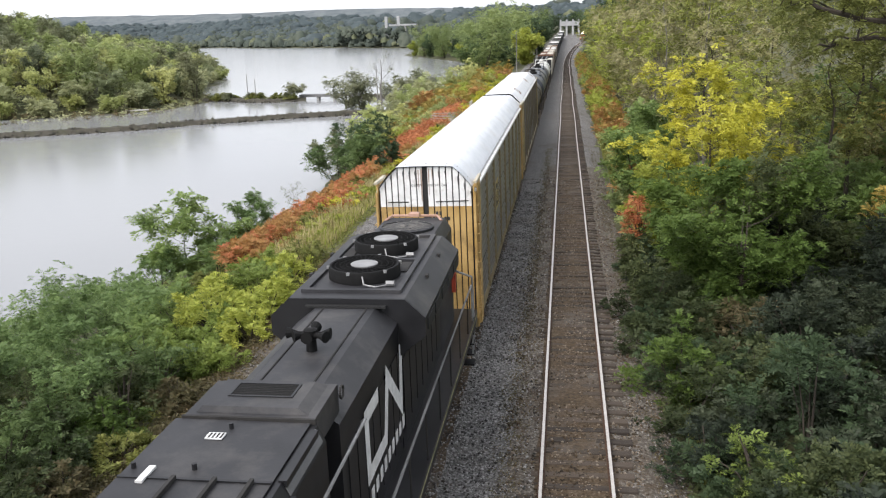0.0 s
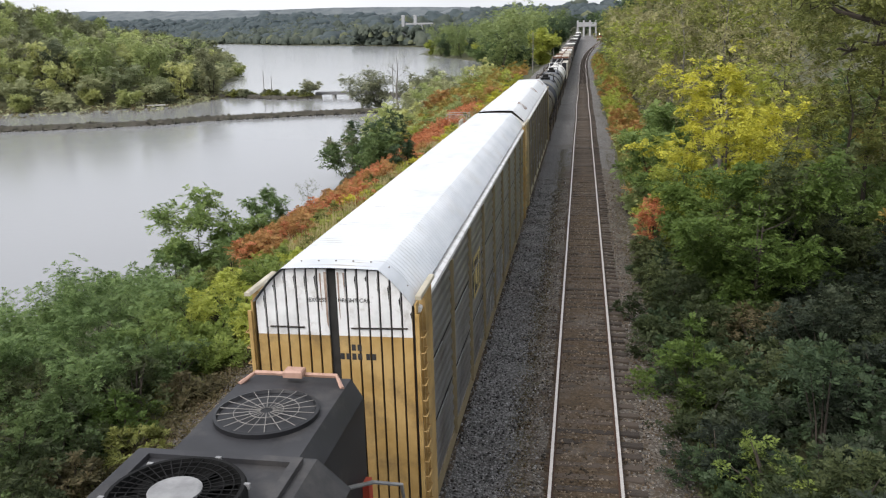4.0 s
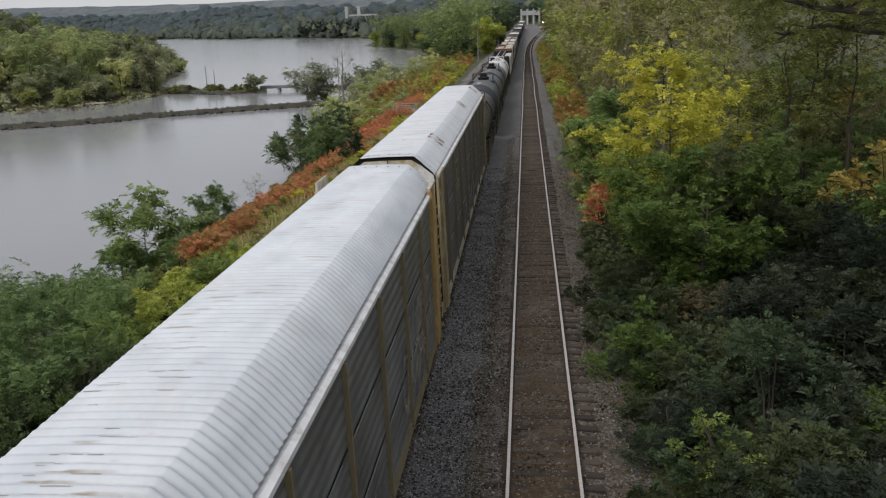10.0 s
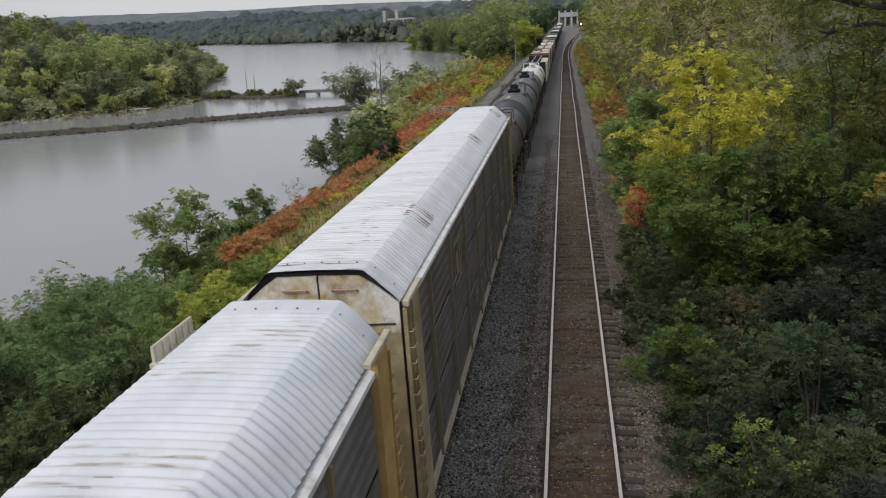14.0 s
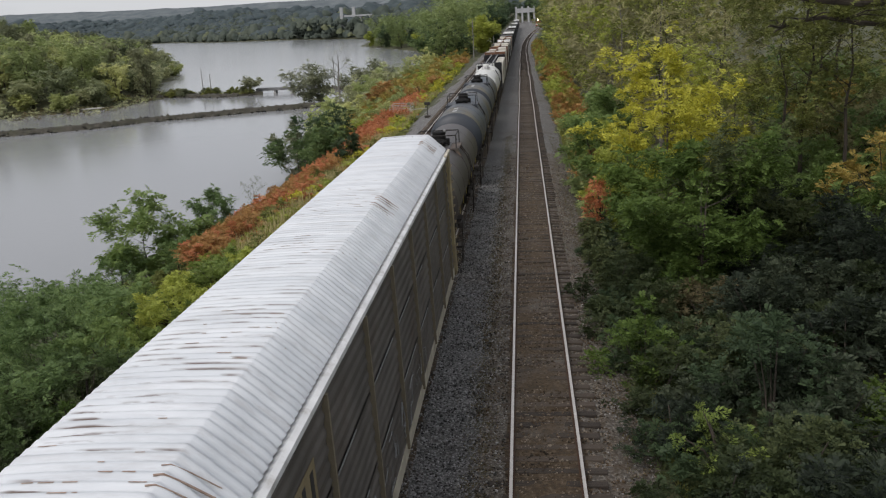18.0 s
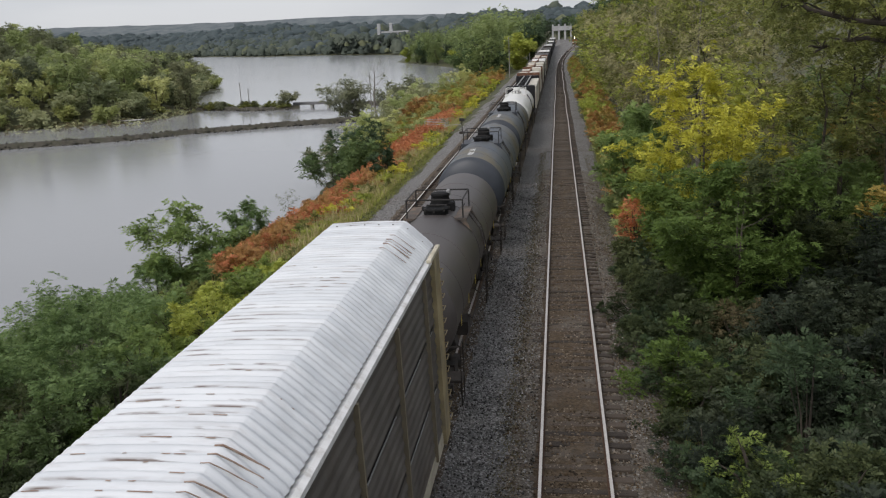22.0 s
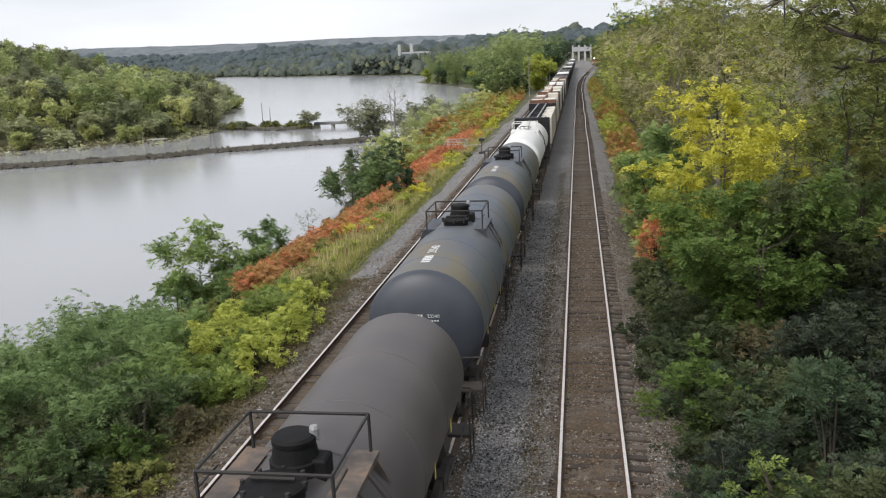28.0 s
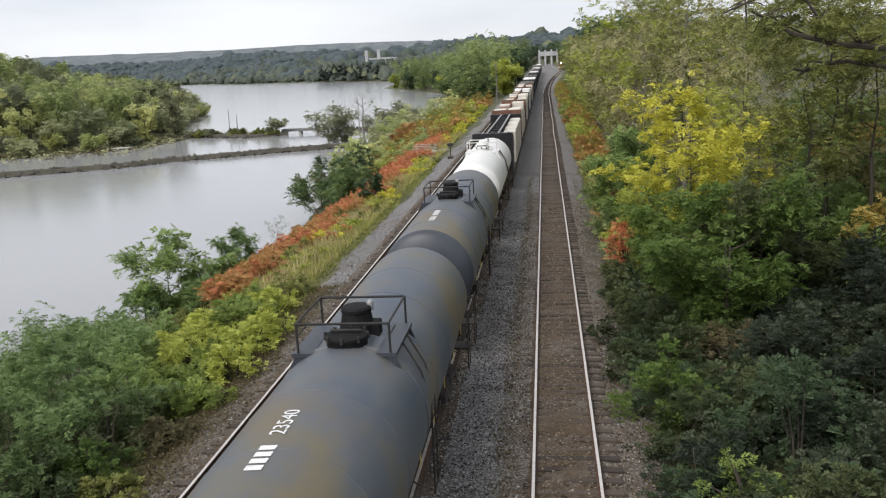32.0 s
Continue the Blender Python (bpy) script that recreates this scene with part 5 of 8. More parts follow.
            rung = fix_normals(Geo().tube([(x + s * 0.03, ya, 0), (x + s * 0.10, ya, 0), (x + s * 0.10, yb, 0), (x + s * 0.03, yb, 0)], 0.013, 5).mesh("ladder_rung", yel))
            for kx in range(13):
                share("ladder_rung", rung, post, pose(0, 0, 1.15 + 0.28 * kx))
        for y in edges_y[1:-1]:
            g = Geo()
            g.box(min(x - s * 0.03, x + s * 0.05), max(x - s * 0.03, x + s * 0.05), y - 0.033, y + 0.033, 1.0, 4.86)
            part("side_post", g, M["post_grey"] if worn else M["post_old"], car)
        g = Geo()
        for b in range(len(edges_y) - 1):
            y0, y1 = edges_y[b] + 0.04, edges_y[b + 1] - 0.04
            # three stacked corrugated sheets a bay
            for r in range(3):
                z0, z1 = 1.12 + r * 1.245, 1.12 + (r + 1) * 1.245 - 0.02
                zz = np.linspace(z0, z1, 22)
                off = 0.012 * np.sign(np.sin((zz - z0) / (z1 - z0) * 2 * np.pi * 5.5))
                v, f = [], []
                for z, o in zip(zz, off):
                    v += [(x - s * 0.02 + s * o, y0, z), (x - s * 0.02 + s * o, y1, z)]
                for i in range(len(zz) - 1):
                    f.append((2 * i, 2 * i + 1, 2 * i + 3, 2 * i + 2))
                p = Geo().add(v, f)
                me = p.mesh("side_panel", galv)
                o = new("side_panel", me)
                o.parent = car
                if r:
                    # Seams in a paler grey, which paints in the highlight on each joint.
                    part("panel_seam", Geo().box(min(x, x + s * 0.015), max(x, x + s * 0.015), y0 + 0.15, max(y0 + 0.5, y1 - 0.5 - 0.4 * ((b + r) % 3)), z0 - 0.03, z0 - 0.005), M["hub"], car)
        if s > 0 and not worn:
            # sprayed scrawl over the lower panels of the last bays
            g = Geo()
            rs_ = random.Random(17)
            for k in range(26):
                cy, cz, ra, a0 = rs_.uniform(half - 6.6, half - 1.6), rs_.uniform(1.35, 2.9), rs_.uniform(0.14, 0.42), rs_.uniform(0, 6.28)
                w, sweep_a, tall = rs_.uniform(0.012, 0.026), rs_.uniform(1.6, 4.4), rs_.uniform(1.0, 1.9)
                ring = []
                for j in range(9):
                    a = a0 + sweep_a * j / 8
                    ring += [(x + 0.014, cy + math.cos(a) * (ra + q_), cz + math.sin(a) * (ra + q_) * tall) for q_ in (-w, w)]
                g.add(ring, [(2 * j, 2 * j + 1, 2 * j + 3, 2 * j + 2) for j in range(8)])
            tagged(part("sprayed_scrawl", g, M["rail_tan"], car, "pale sprayed scrawl on the lower panels"), kind="stuff")
        # company mark as a plain plate of shapes
        yl, zl = (-6.8, 0.8) if worn else (-5.4, 0.3)
        g = Geo()
        g.box(min(x - s * 0.005, x + s * 0.002), max(x - s * 0.005, x + s * 0.002), yl - 0.65, yl + 0.65, 2.55 + zl, 3.6 + zl)
        plate = part("company_plate", g, M["plate_yellow"] if not worn else M["post_old"], car, "faded yellow painted panel")
        g = Geo()
        for (a0, a1, c0, c1) in ((-0.6, -0.45, 2.65, 3.5), (-0.6, -0.05, 2.65, 2.82), (-0.6, -0.05, 3.33, 3.5), (0.05, 0.2, 2.65, 3.5), (0.45, 0.6, 2.65, 3.5)):
            g.box(min(x + s * 0.002, x + s * 0.006), max(x + s * 0.002, x + s * 0.006), yl + a0 * 0.9, yl + a1 * 0.9, c0 + zl, c1 + zl)
        part("company_mark", g, M["mark_black"], plate)
        # chalk-like scrawls low on the side
        rnd = random.Random(9 + s)
        g = Geo()
        for i in range(26):
            y, z = rnd.uniform(-6, 4.5), rnd.uniform(1.25, 2.0)
            pts = [(x + s * 0.006, y + rnd.uniform(-0.25, 0.25), z + rnd.uniform(-0.25, 0.3)) for _ in range(4)]
            g.tube(pts, 0.006 + 0.006 * (i % 3) / 2, 4)
        tagged(part("scrawl", g, M["hub"], car, "pale illegible scrawls"), kind="stuff")
    # ends: tall panelled doors, white above yellow (or weathered), a dark seam between the leaves
    for e in (-1, 1):
        y = e * (half - 0.12)
        # Dark backing; above the worn leaves it paints in the roof lip's shadow.
        back = Geo().prism([(-1.36, 0.95), (1.36, 0.95), (1.36, 4.95), (1.24, 5.15), (1.01, 5.43 - drop), (0.81, 5.60 - drop), (-0.81, 5.60 - drop), (-1.01, 5.43 - drop), (-1.24, 5.15), (-1.36, 4.95)], min(y, y - e * 0.06), max(y, y - e * 0.06))
        door = part("end_door", back, M["dark"], car, "tall panelled end door, white above yellow")
        edges = [(-1.345 + i * 0.183) for i in range(8)]
        spans = [(a, b) for a, b in zip(edges, edges[1:])]
        spans += [(-b, -a) for a, b in spans]
        top_z = 4.48
        up = M["white_paint"] if not worn else M["cream_old"]
        if worn:
            spans = [(-1.345, 0.0), (0.0, 1.345)]
        for a, b in spans:
            a, b = a + 0.018, b - 0.018
            zt = min(roof_z(a), roof_z(b)) - 0.04
            ya, yb = sorted((y, y + e * 0.045))
            part("lower_panel", Geo().box(a, b, ya, yb, 1.0, top_z - 0.003), yel, door)
            if worn:
                sgn = 1 if a + b > 0 else -1
                xi, xo = sorted((a, b), key=abs)
                sec = [(xi, top_z), (xo, top_z), (xo, 5.0), (sgn * 0.96, 5.30), (sgn * 0.70, 5.47), (xi, 5.48)]
                part("upper_panel", Geo().prism(sec if sgn > 0 else sec[::-1], ya, yb), up, door, "faded cream and yellow door leaf")
            else:
                za, zb = roof_z(a) - 0.03, roof_z(b) - 0.03
                part("upper_panel", Geo().prism([(a, top_z), (b, top_z), (b, zb), (a, za)], ya, yb), up, door)
        if not worn:
            # rust run down beside the gap between the leaves
            for x0, x1, z0, z1 in ((-0.125, -0.075, 4.60, 5.58), (-0.20, -0.17, 4.9, 5.56), (0.10, 0.135, 4.75, 5.58), (0.20, 0.225, 5.1, 5.57)):
                part("rust_run", Geo().add([(x0, y + e * 0.049, z1), (x1, y + e * 0.049, z1), (x1 - 0.01, y + e * 0.049, z0), (x0 + 0.012, y + e * 0.049, z0 + 0.12)], [(0, 1, 2, 3)]), M["rust_scrape"], door)
            rs_ = random.Random(31 + e)
            for a, b in spans:
                h0 = rs_.uniform(0.1, 0.28)
                zt = roof_z(b) - 0.12
                part("dark_smear", Geo().add([(b - 0.024, y + e * 0.048, zt - h0), (b - 0.018, y + e * 0.048, zt - h0 - 0.12), (b - 0.018, y + e * 0.048, zt), (b - rs_.uniform(0.025, 0.05), y + e * 0.048, zt - 0.05)], [(0, 1, 2, 3)]), M["dark"], door)
        g = Geo()
        g.tube([(-1.1, y + e * 0.06, 4.62), (-0.5, y + e * 0.06, 4.62)], 0.014, 4)
        g.tube([(0.3, y + e * 0.06, 4.62), (1.25, y + e * 0.06, 4.64)], 0.014, 4)
        part("latch_bar", g, M["under"], door)
        if worn:
            for x0 in (-0.62, 0.22):
                part("door_handle", Geo().tube([(x0, y + e * 0.05, 5.22), (x0 + 0.03, y + e * 0.09, 5.25), (x0 + 0.42, y + e * 0.09, 5.25), (x0 + 0.45, y + e * 0.05, 5.22)], 0.016, 5), M["orange_bar"], door, "pale red grab handle")
        if not worn and e < 0:
            for tx, t in ((-0.25, "EXCESS"), (0.37, "HEIGHT CAR")):
                words(door, t, pose(tx, y + e * 0.052, 5.10, 90, 0, 0), 0.095, M["mark_black"], label="black stencilled warning words")
            bars(door, [pose(0.32 + dx, y + e * 0.052, z0) for dx, z0 in ((0, 4.28), (0.10, 4.28), (-0.2, 4.12), (-0.1, 4.12), (0, 4.12), (0.10, 4.12), (0.24, 4.12), (0.34, 4.12))], (0.07, 0.11), M["mark_black"], "car_number",
                 "black stencilled car number")
        # lift bar and steps under the door
        g = Geo()
        g.box(-1.3, 1.3, min(y, y + e * 0.35), max(y, y + e * 0.35), 0.88, 0.95)
        g.tube([(-1.35, y + e * 0.3, 1.0), (1.35, y + e * 0.3, 1.0)], 0.02, 5)
        part("end_sill", g, M["under"], car)
        coupler(car, e * (half - 0.05), e)
    g = Geo()
    g.box(-0.35, 0.35, -half + 0.2, half - 0.2, 0.55, 0.95)
    g.box(-1.35, 1.35, -half + 0.2, half - 0.2, 0.90, 1.0)
    part("underframe", g, M["under"], car)
    for e in (-1, 1):
        bogie(car, e * (half - 3.3), wheels)
    return car, wheels


def tank_car(label, shell, head, length, dome_at, mark, R=1.44, zc=2.62, number="", ink=None):
    """A tank on a stub sill frame with a manway, its platform and railing. dome_at: along the car from its middle."""
    half = length / 2
    ink = ink or M["mark_white"]
    car = thing("tank_car", label, "railway car", "freight train")
    wheels = []
    cyl = half - 0.62
    g = Geo()
    nseg = 48
    g.lathe([(R, -cyl), (R, -cyl / 2), (R, 0), (R, cyl / 2), (R, cyl)], "y", (0, 0, zc), nseg)
    tank = part("tank", g, shell, car, "", True, sharp=40)
    for e in (-1, 1):
        prof = [(R * math.cos(a), e * (cyl + 0.52 * math.sin(a))) for a in np.linspace(0, math.pi / 2 * 0.97, 9)]
        prof = [(R, e * (cyl - (0.001 if head is shell else 0.0)))] + prof[1:]
        part("tank_head", Geo().lathe(prof, "y", (0, 0, zc), nseg), head, tank, "", True, sharp=50)
    # weld rings
    for y in (-cyl * 0.5, cyl * 0.33, cyl * 0.66, -cyl * 0.8):
        part("weld_ring", Geo().lathe([(R, y - 0.03), (R + 0.008, y - 0.02), (R + 0.008, y + 0.02), (R, y + 0.03)], "y", (0, 0, zc), nseg), shell, tank, "", True)
    # two saddles of a heavier ring under the platform
    for y in (dome_at - 0.75, dome_at + 0.75):
        part("stiffening_ring", Geo().lathe([(R, y - 0.06), (R + 0.02, y - 0.045), (R + 0.02, y + 0.045), (R, y + 0.06)], "y", (0, 0, zc), nseg), shell, tank, "", True, sharp=30)
    # platform: two side decks that hug the tank, railing round them
    zt = zc + R
    deck_mat = M["rust_deck"] if shell is M["tank_brown"] else shell if shell is M["tank_white"] else M["tank_head"]
    for s in (-1, 1):
        g = Geo()
        sec = [(s * 0.72, zt - 0.20), (s * 1.02, zt - 0.20), (s * 1.02, zt - 0.12), (s * 0.62, zt - 0.12)]
        if s < 0:
            sec = sec[::-1]
        g.prism(sec, dome_at - 0.95, dome_at + 0.95)
        for y in (dome_at - 0.9, dome_at + 0.9):
            g.add([(s * 0.98, y - 0.03, zt - 0.2), (s * 0.98, y + 0.03, zt - 0.2), (s * 1.2, y + 0.03, zc + 0.78), (s * 1.2, y - 0.03, zc + 0.78), (s * 0.8, y - 0.03, zt - 0.2), (s * 0.8, y + 0.03, zt - 0.2)],
                  [(0, 1, 2, 3), (4, 5, 2, 3), (0, 3, 4), (1, 2, 5)])
        plat = part("platform", g, deck_mat, car, "narrow platform beside the manway")
    g = Geo()
    zr = zt + 0.46
    for s in (-1, 1):
        for y in (dome_at - 0.92, dome_at + 0.92):
            g.tube([(s * 0.9, y, zt - 0.18), (s * 0.9, y, zr)], 0.026, 5)
        g.tube([(s * 0.9, dome_at - 0.92, zr), (s * 0.9, dome_at + 0.92, zr)], 0.024, 5)
        g.tube([(s * 0.9, dome_at - 0.92, zt + 0.22), (s * 0.9, dome_at - 0.3, zt + 0.22)], 0.018, 5)
    for y in (dome_at - 0.92, dome_at + 0.92):
        g.tube([(-0.9, y, zr), (0.9, y, zr)], 0.026, 5)
    part("railing", g, M["dark"] if shell is not M["tank_white"] else M["tank_white"], plat, "thin pipe railing")
    g = Geo()
    g.lathe([(0.40, -0.12), (0.40, 0.10), (0.44, 0.10), (0.44, 0.15), (0.36, 0.18), (0.1, 0.2)], "z", (0.0, dome_at - 0.62, zt), 20)
    man = part("manway", g, M["jet"] if shell is not M["tank_white"] else shell, car, "round bolted manway lid", True, sharp=35)
    g = Geo()
    for i in range(8):
        a = i * math.pi / 4
        g.lathe([(0.035, 0.08), (0.035, 0.2)], "z", (0.42 * math.cos(a), dome_at - 0.62 + 0.42 * math.sin(a), zt), 6)
    g.tube([(-0.3, dome_at - 0.62, zt + 0.23), (0.3, dome_at - 0.62, zt + 0.23)], 0.03, 5)
    part("lid_bolt", g, M["dark"], man)
    g = Geo()
    g.lathe([(0.36, -0.15), (0.36, 0.16), (0.33, 0.18), (0.29, 0.40), (0.31, 0.41), (0.31, 0.47), (0.27, 0.51), (0.05, 0.53)], "z", (0.05, dome_at + 0.12, zt), 20)
    g.box(0.3, 0.52, dome_at - 0.05, dome_at + 0.3, zt - 0.1, zt + 0.2, 0.03)
    hous = part("valve_housing", g, M["jet"] if shell is not M["tank_white"] else shell, car, "round housing over the valves", True, sharp=35)
    part("valve_cap", Geo().lathe([(0.07, 0.4), (0.07, 0.56), (0.05, 0.6)], "z", (0.32, dome_at + 0.2, zt), 10), M["hub"], hous)
    # frame, ends, ladders
    for s in (-1, 1):
        g = Geo()
        x = s * 1.42
        y = dome_at
        for yy in (y - 0.25, y + 0.25):
            g.tube([(s * 1.02, yy, zt - 0.15), (s * 1.36, yy, zc + 0.75), (s * 1.52, yy, zc), (s * 1.50, yy, 0.75)], 0.02, 5)
        for i in range(9):
            zz = 0.85 + i * 0.3
            xx = s * (1.51 if zz < zc + 0.1 else 1.52 - 0.3 * (zz - zc - 0.1))
            g.tube([(xx, y - 0.25, zz), (xx, y + 0.25, zz)], 0.016, 5)
        part("side_ladder", g, M["under"], car)
        g = Geo()
        g.tube([(s * 1.50, -half + 0.6, 1.75), (s * 1.50, half - 0.6, 1.75)], 0.02, 5)
        for yy in np.linspace(-half + 0.7, half - 0.7, 7):
            g.tube([(s * 1.50, yy, 1.75), (s * 1.33, yy, 1.85)], 0.015, 4)
        part("grab_rail", g, M["under"], car)
        for e in (-1, 1):
            g = Geo()
            yy = e * (half - 0.45)
            g.box(min(s * 0.9, s * 1.5), max(s * 0.9, s * 1.5), yy - 0.3, yy + 0.3, 1.05, 1.12)
            g.tube([(s * 1.48, yy - 0.28, 1.1), (s * 1.48, yy - 0.28, 0.45), (s * 1.48, yy + 0.28, 0.45), (s * 1.48, yy + 0.28, 1.1)], 0.02, 5)
            g.tube([(s * 1.48, yy - 0.28, 1.1), (s * 1.48, yy - 0.28, 2.0), (s * 1.48, yy + 0.28, 2.0), (s * 1.48, yy + 0.28, 1.1)], 0.02, 5)
            g.tube([(s * 1.48, yy + e * 0.28, 2.0), (s * 0.2, yy + e * 0.45, 2.0)], 0.02, 5)
            part("end_step", g, M["under"], car, "black end steps and hand rails")
        # reflective dashes along the side
        for i, yy in enumerate(np.arange(-cyl + 1.0, cyl - 0.5, 1.9)):
            g = Geo()
            a = radians(-12)
            g.box(min(s * (R * math.cos(a) + 0.003), s * (R * math.cos(a) + 0.012)), max(s * (R * math.cos(a) + 0.003), s * (R * math.cos(a) + 0.012)), yy, yy + 0.08, zc - 0.52, zc - 0.1)
            part("reflector", g, M["mark_yellow"], car, "faded yellow reflective strip")
    for e in (-1, 1):
        y = e * (half - 2.0)
        g = Geo()
        g.box(-0.35, 0.35, min(e * (half - 4.2), e * (half - 0.1)), max(e * (half - 4.2), e * (half - 0.1)), 0.75, 1.15)
        part("stub_sill", g, M["under"], car)
        g = Geo()
        g.prism([(-1.2, 1.35), (-0.4, 0.9), (0.4, 0.9), (1.2, 1.35), (1.1, 1.75), (0.6, 1.38), (-0.6, 1.38), (-1.1, 1.75)], y - 0.25, y + 0.25)
        part("tank_saddle", g, M["under"], car)
    part("outlet_valve", Geo().box(-0.3, 0.3, dome_at - 0.4, dome_at + 0.4, 0.6, 1.25), M["under"], car)
    g = Geo()
    g.lathe([(0.2, -0.5), (0.2, 0.5)], "y", (0.75, 2.6, 0.95), 12)
    part("air_reservoir", g, M["under"], car)
    part("brake_box", Geo().box(0.55, 1.2, -3.4, -2.6, 0.75, 1.15), M["under"], car)
    for e in (-1, 1):
        coupler(car, e * (half - 0.15), e)
        bogie(car, e * (half - 2.0), wheels)
    # reporting mark along the top and on the head, as bars
    if mark:
        ym, ang0 = mark
        for row, (count, ang) in enumerate(((10, ang0),)):
            spots = []
            for i in range(count):
                if i == 4:
                    continue
                a = radians(ang)
                spots.append(pose(0, 0, zc) @ pose(0, 0, 0, 0, ang, 0) @ pose(0, ym + i * 0.20, R + 0.006, 90, 0, 90))
            for sp_ in spots[:4] if number else spots:
                bars(tank, [sp_], (0.14, 0.25) if number else (0.13, 0.20), ink, "number_bar")
            if number:
                words(tank, number, pose(0, 0, zc) @ pose(0, 0, 0, 0, ang, 0) @ pose(0, ym + 7.3 * 0.20, R + 0.008, 0, 0, 90), 0.36, ink, label="white stencilled number")
        g = Geo()
        for i in range(10):
            if i == 4:
                continue
            x = -0.22 + i * 0.068
            for zz, hh in ((0.40, 0.08), (0.30, 0.035)):
                if number and i > 4 and hh > 0.05:
                    continue
                rr = math.hypot(x, zz)
                yy = -cyl - 0.52 * math.sqrt(max(0.0, 1 - (rr / R) ** 2)) - 0.008
                g.box(x, x + 0.045, yy - 0.01, yy, zc + zz, zc + zz + hh)
        tagged(part("head_number", g, M["mark_white"], tank, "small white number on the tank head"), kind="stuff")
        if number:
            yy = -cyl - 0.52 * math.sqrt(1 - (0.5 / R) ** 2) - 0.03
            words(tank, number, pose(0.31, yy, zc + 0.44, 100, 0, 0), 0.125, M["mark_white"], label="small white number on the tank head")
    return car, wheels


def locomotive():
    car = thing("locomotive", "black diesel road locomotive with two roof fans and a flared radiator", "locomotive", "freight train")
    wheels = []
    # body space: y = 0 at the middle, the radiator end at +y; length 22.3
    B, T = M["black"], M["black_top"]
    half = 11.0
    g = Geo()
    g.box(-1.5, 1.5, -half, half, 1.45, 1.75)
    part("walkway", g, B, car, "black walkway deck along the hood")
    g = Geo()
    for s in (-1, 1):
        g.box(min(s * 1.5, s * 1.506), max(s * 1.5, s * 1.506), -half, half, 1.62, 1.66)
    part("sill_stripe", g, M["stripe"], car, "thin yellow reflective stripe along the sill")
    # long hood with chamfered roof edges
    hood = Geo().prism([(-0.93, 1.75), (0.93, 1.75), (0.93, 4.25), (0.55, 4.55), (-0.55, 4.55), (-0.93, 4.25)], -1.2, 3.2)
    hood_o = part("long_hood", hood, B, car)
    g = Geo()
    g.add([(-0.55, -1.0, 4.554), (0.55, -1.0, 4.554), (0.55, 3.0, 4.554), (-0.55, 3.0, 4.554)], [(0, 1, 2, 3)])
    part("hood_roof", g, T, hood_o, "dusty dark grey hood roof")
    for s in (-1, 1):
        part("roof_chamfer", Geo().add([(s * 0.934, -1.0, 4.254), (s * 0.552, -1.0, 4.554), (s * 0.552, 3.0, 4.554), (s * 0.934, 3.0, 4.254)], [(0, 1, 2, 3)]), T, hood_o)
    for s in (-1, 1):
        part("roof_seam", Geo().box(s * 0.40 - 0.012, s * 0.40 + 0.012, -1.0, 3.0, 4.555, 4.572), M["dark"], hood_o)
        for i in range(8):
            y = -0.9 + i * 0.5
            part("hood_door", Geo().box(min(s * 0.93, s * 0.95), max(s * 0.93, s * 0.95), y, y + 0.44, 2.0, 3.75), B, hood_o)
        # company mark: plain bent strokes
        g = Geo()
        x = s * 0.962
        pts = [Vector(p) for p in ((0.96, 3.72), (0.12, 3.72), (0.14, 2.72), (1.35, 2.72), (1.66, 3.72), (2.72, 2.72), (2.86, 3.86))]
        rim = []
        for k, p in enumerate(pts):
            # mitred corners, so that the bent stripe is one strip
            ways = [(b - a).normalized() for a, b in ((pts[k - 1], p), (p, pts[min(k + 1, len(pts) - 1)])) if (b - a).length > 0 and (k > 0 or a is p)]
            n = sum((Vector((-w.y, w.x)) for w in ways), Vector((0, 0))).normalized()
            n *= 0.13 / max(0.45, abs(n.dot(Vector((-ways[0].y, ways[0].x)))))
            rim += [(x, *(p + n)), (x, *(p - n))]
        g.add(rim, [(2 * k, 2 * k + 1, 2 * k + 3, 2 * k + 2) for k in range(len(pts) - 1)])
        part("company_mark", g, M["mark_white"], hood_o, "large white bent stripe mark on the hood side")
        for i in range(9):
            part("letter_bar", Geo().box(min(s * 0.955, s * 0.962), max(s * 0.955, s * 0.962), 0.2 + 0.32 * i, 0.38 + 0.32 * i, 2.2, 2.44), M["mark_white"], hood_o)
    # exhaust box
    g = Geo()
    g.prism([(-0.86, 4.3), (0.86, 4.3), (0.86, 4.72), (-0.86, 4.72)], -2.0, -0.92)
    g.add([(-0.74, -1.9, 4.721), (0.74, -1.9, 4.721), (0.74, -0.98, 4.721), (-0.74, -0.98, 4.721), (-0.66, -1.87, 4.80), (0.60, -1.87, 4.80), (0.60, -1.04, 4.80), (-0.66, -1.04, 4.80)],
          [(0, 1, 5, 4), (1, 2, 6, 5), (2, 3, 7, 6), (3, 0, 4, 7), (4, 5, 6, 7)])
    ex = part("exhaust_box", g, T, car, "raised exhaust hatch with a dark grille")
    part("exhaust_grille", Geo().box(-0.41, 0.41, -1.55, -1.18, 4.797, 4.806), M["jet"], ex)
    for i in range(7):
        part("grille_bar", Geo().box(-0.41, 0.41, -1.53 + i * 0.052, -1.524 + i * 0.052, 4.806, 4.811), M["dark"], ex)
    for x0, x1, y0, y1 in ((-0.44, -0.41, -1.58, -1.15), (0.41, 0.44, -1.58, -1.15), (-0.41, 0.41, -1.58, -1.55), (-0.41, 0.41, -1.18, -1.15)):
        part("grille_frame", Geo().box(x0, x1, y0, y1, 4.80, 4.815), B, ex)
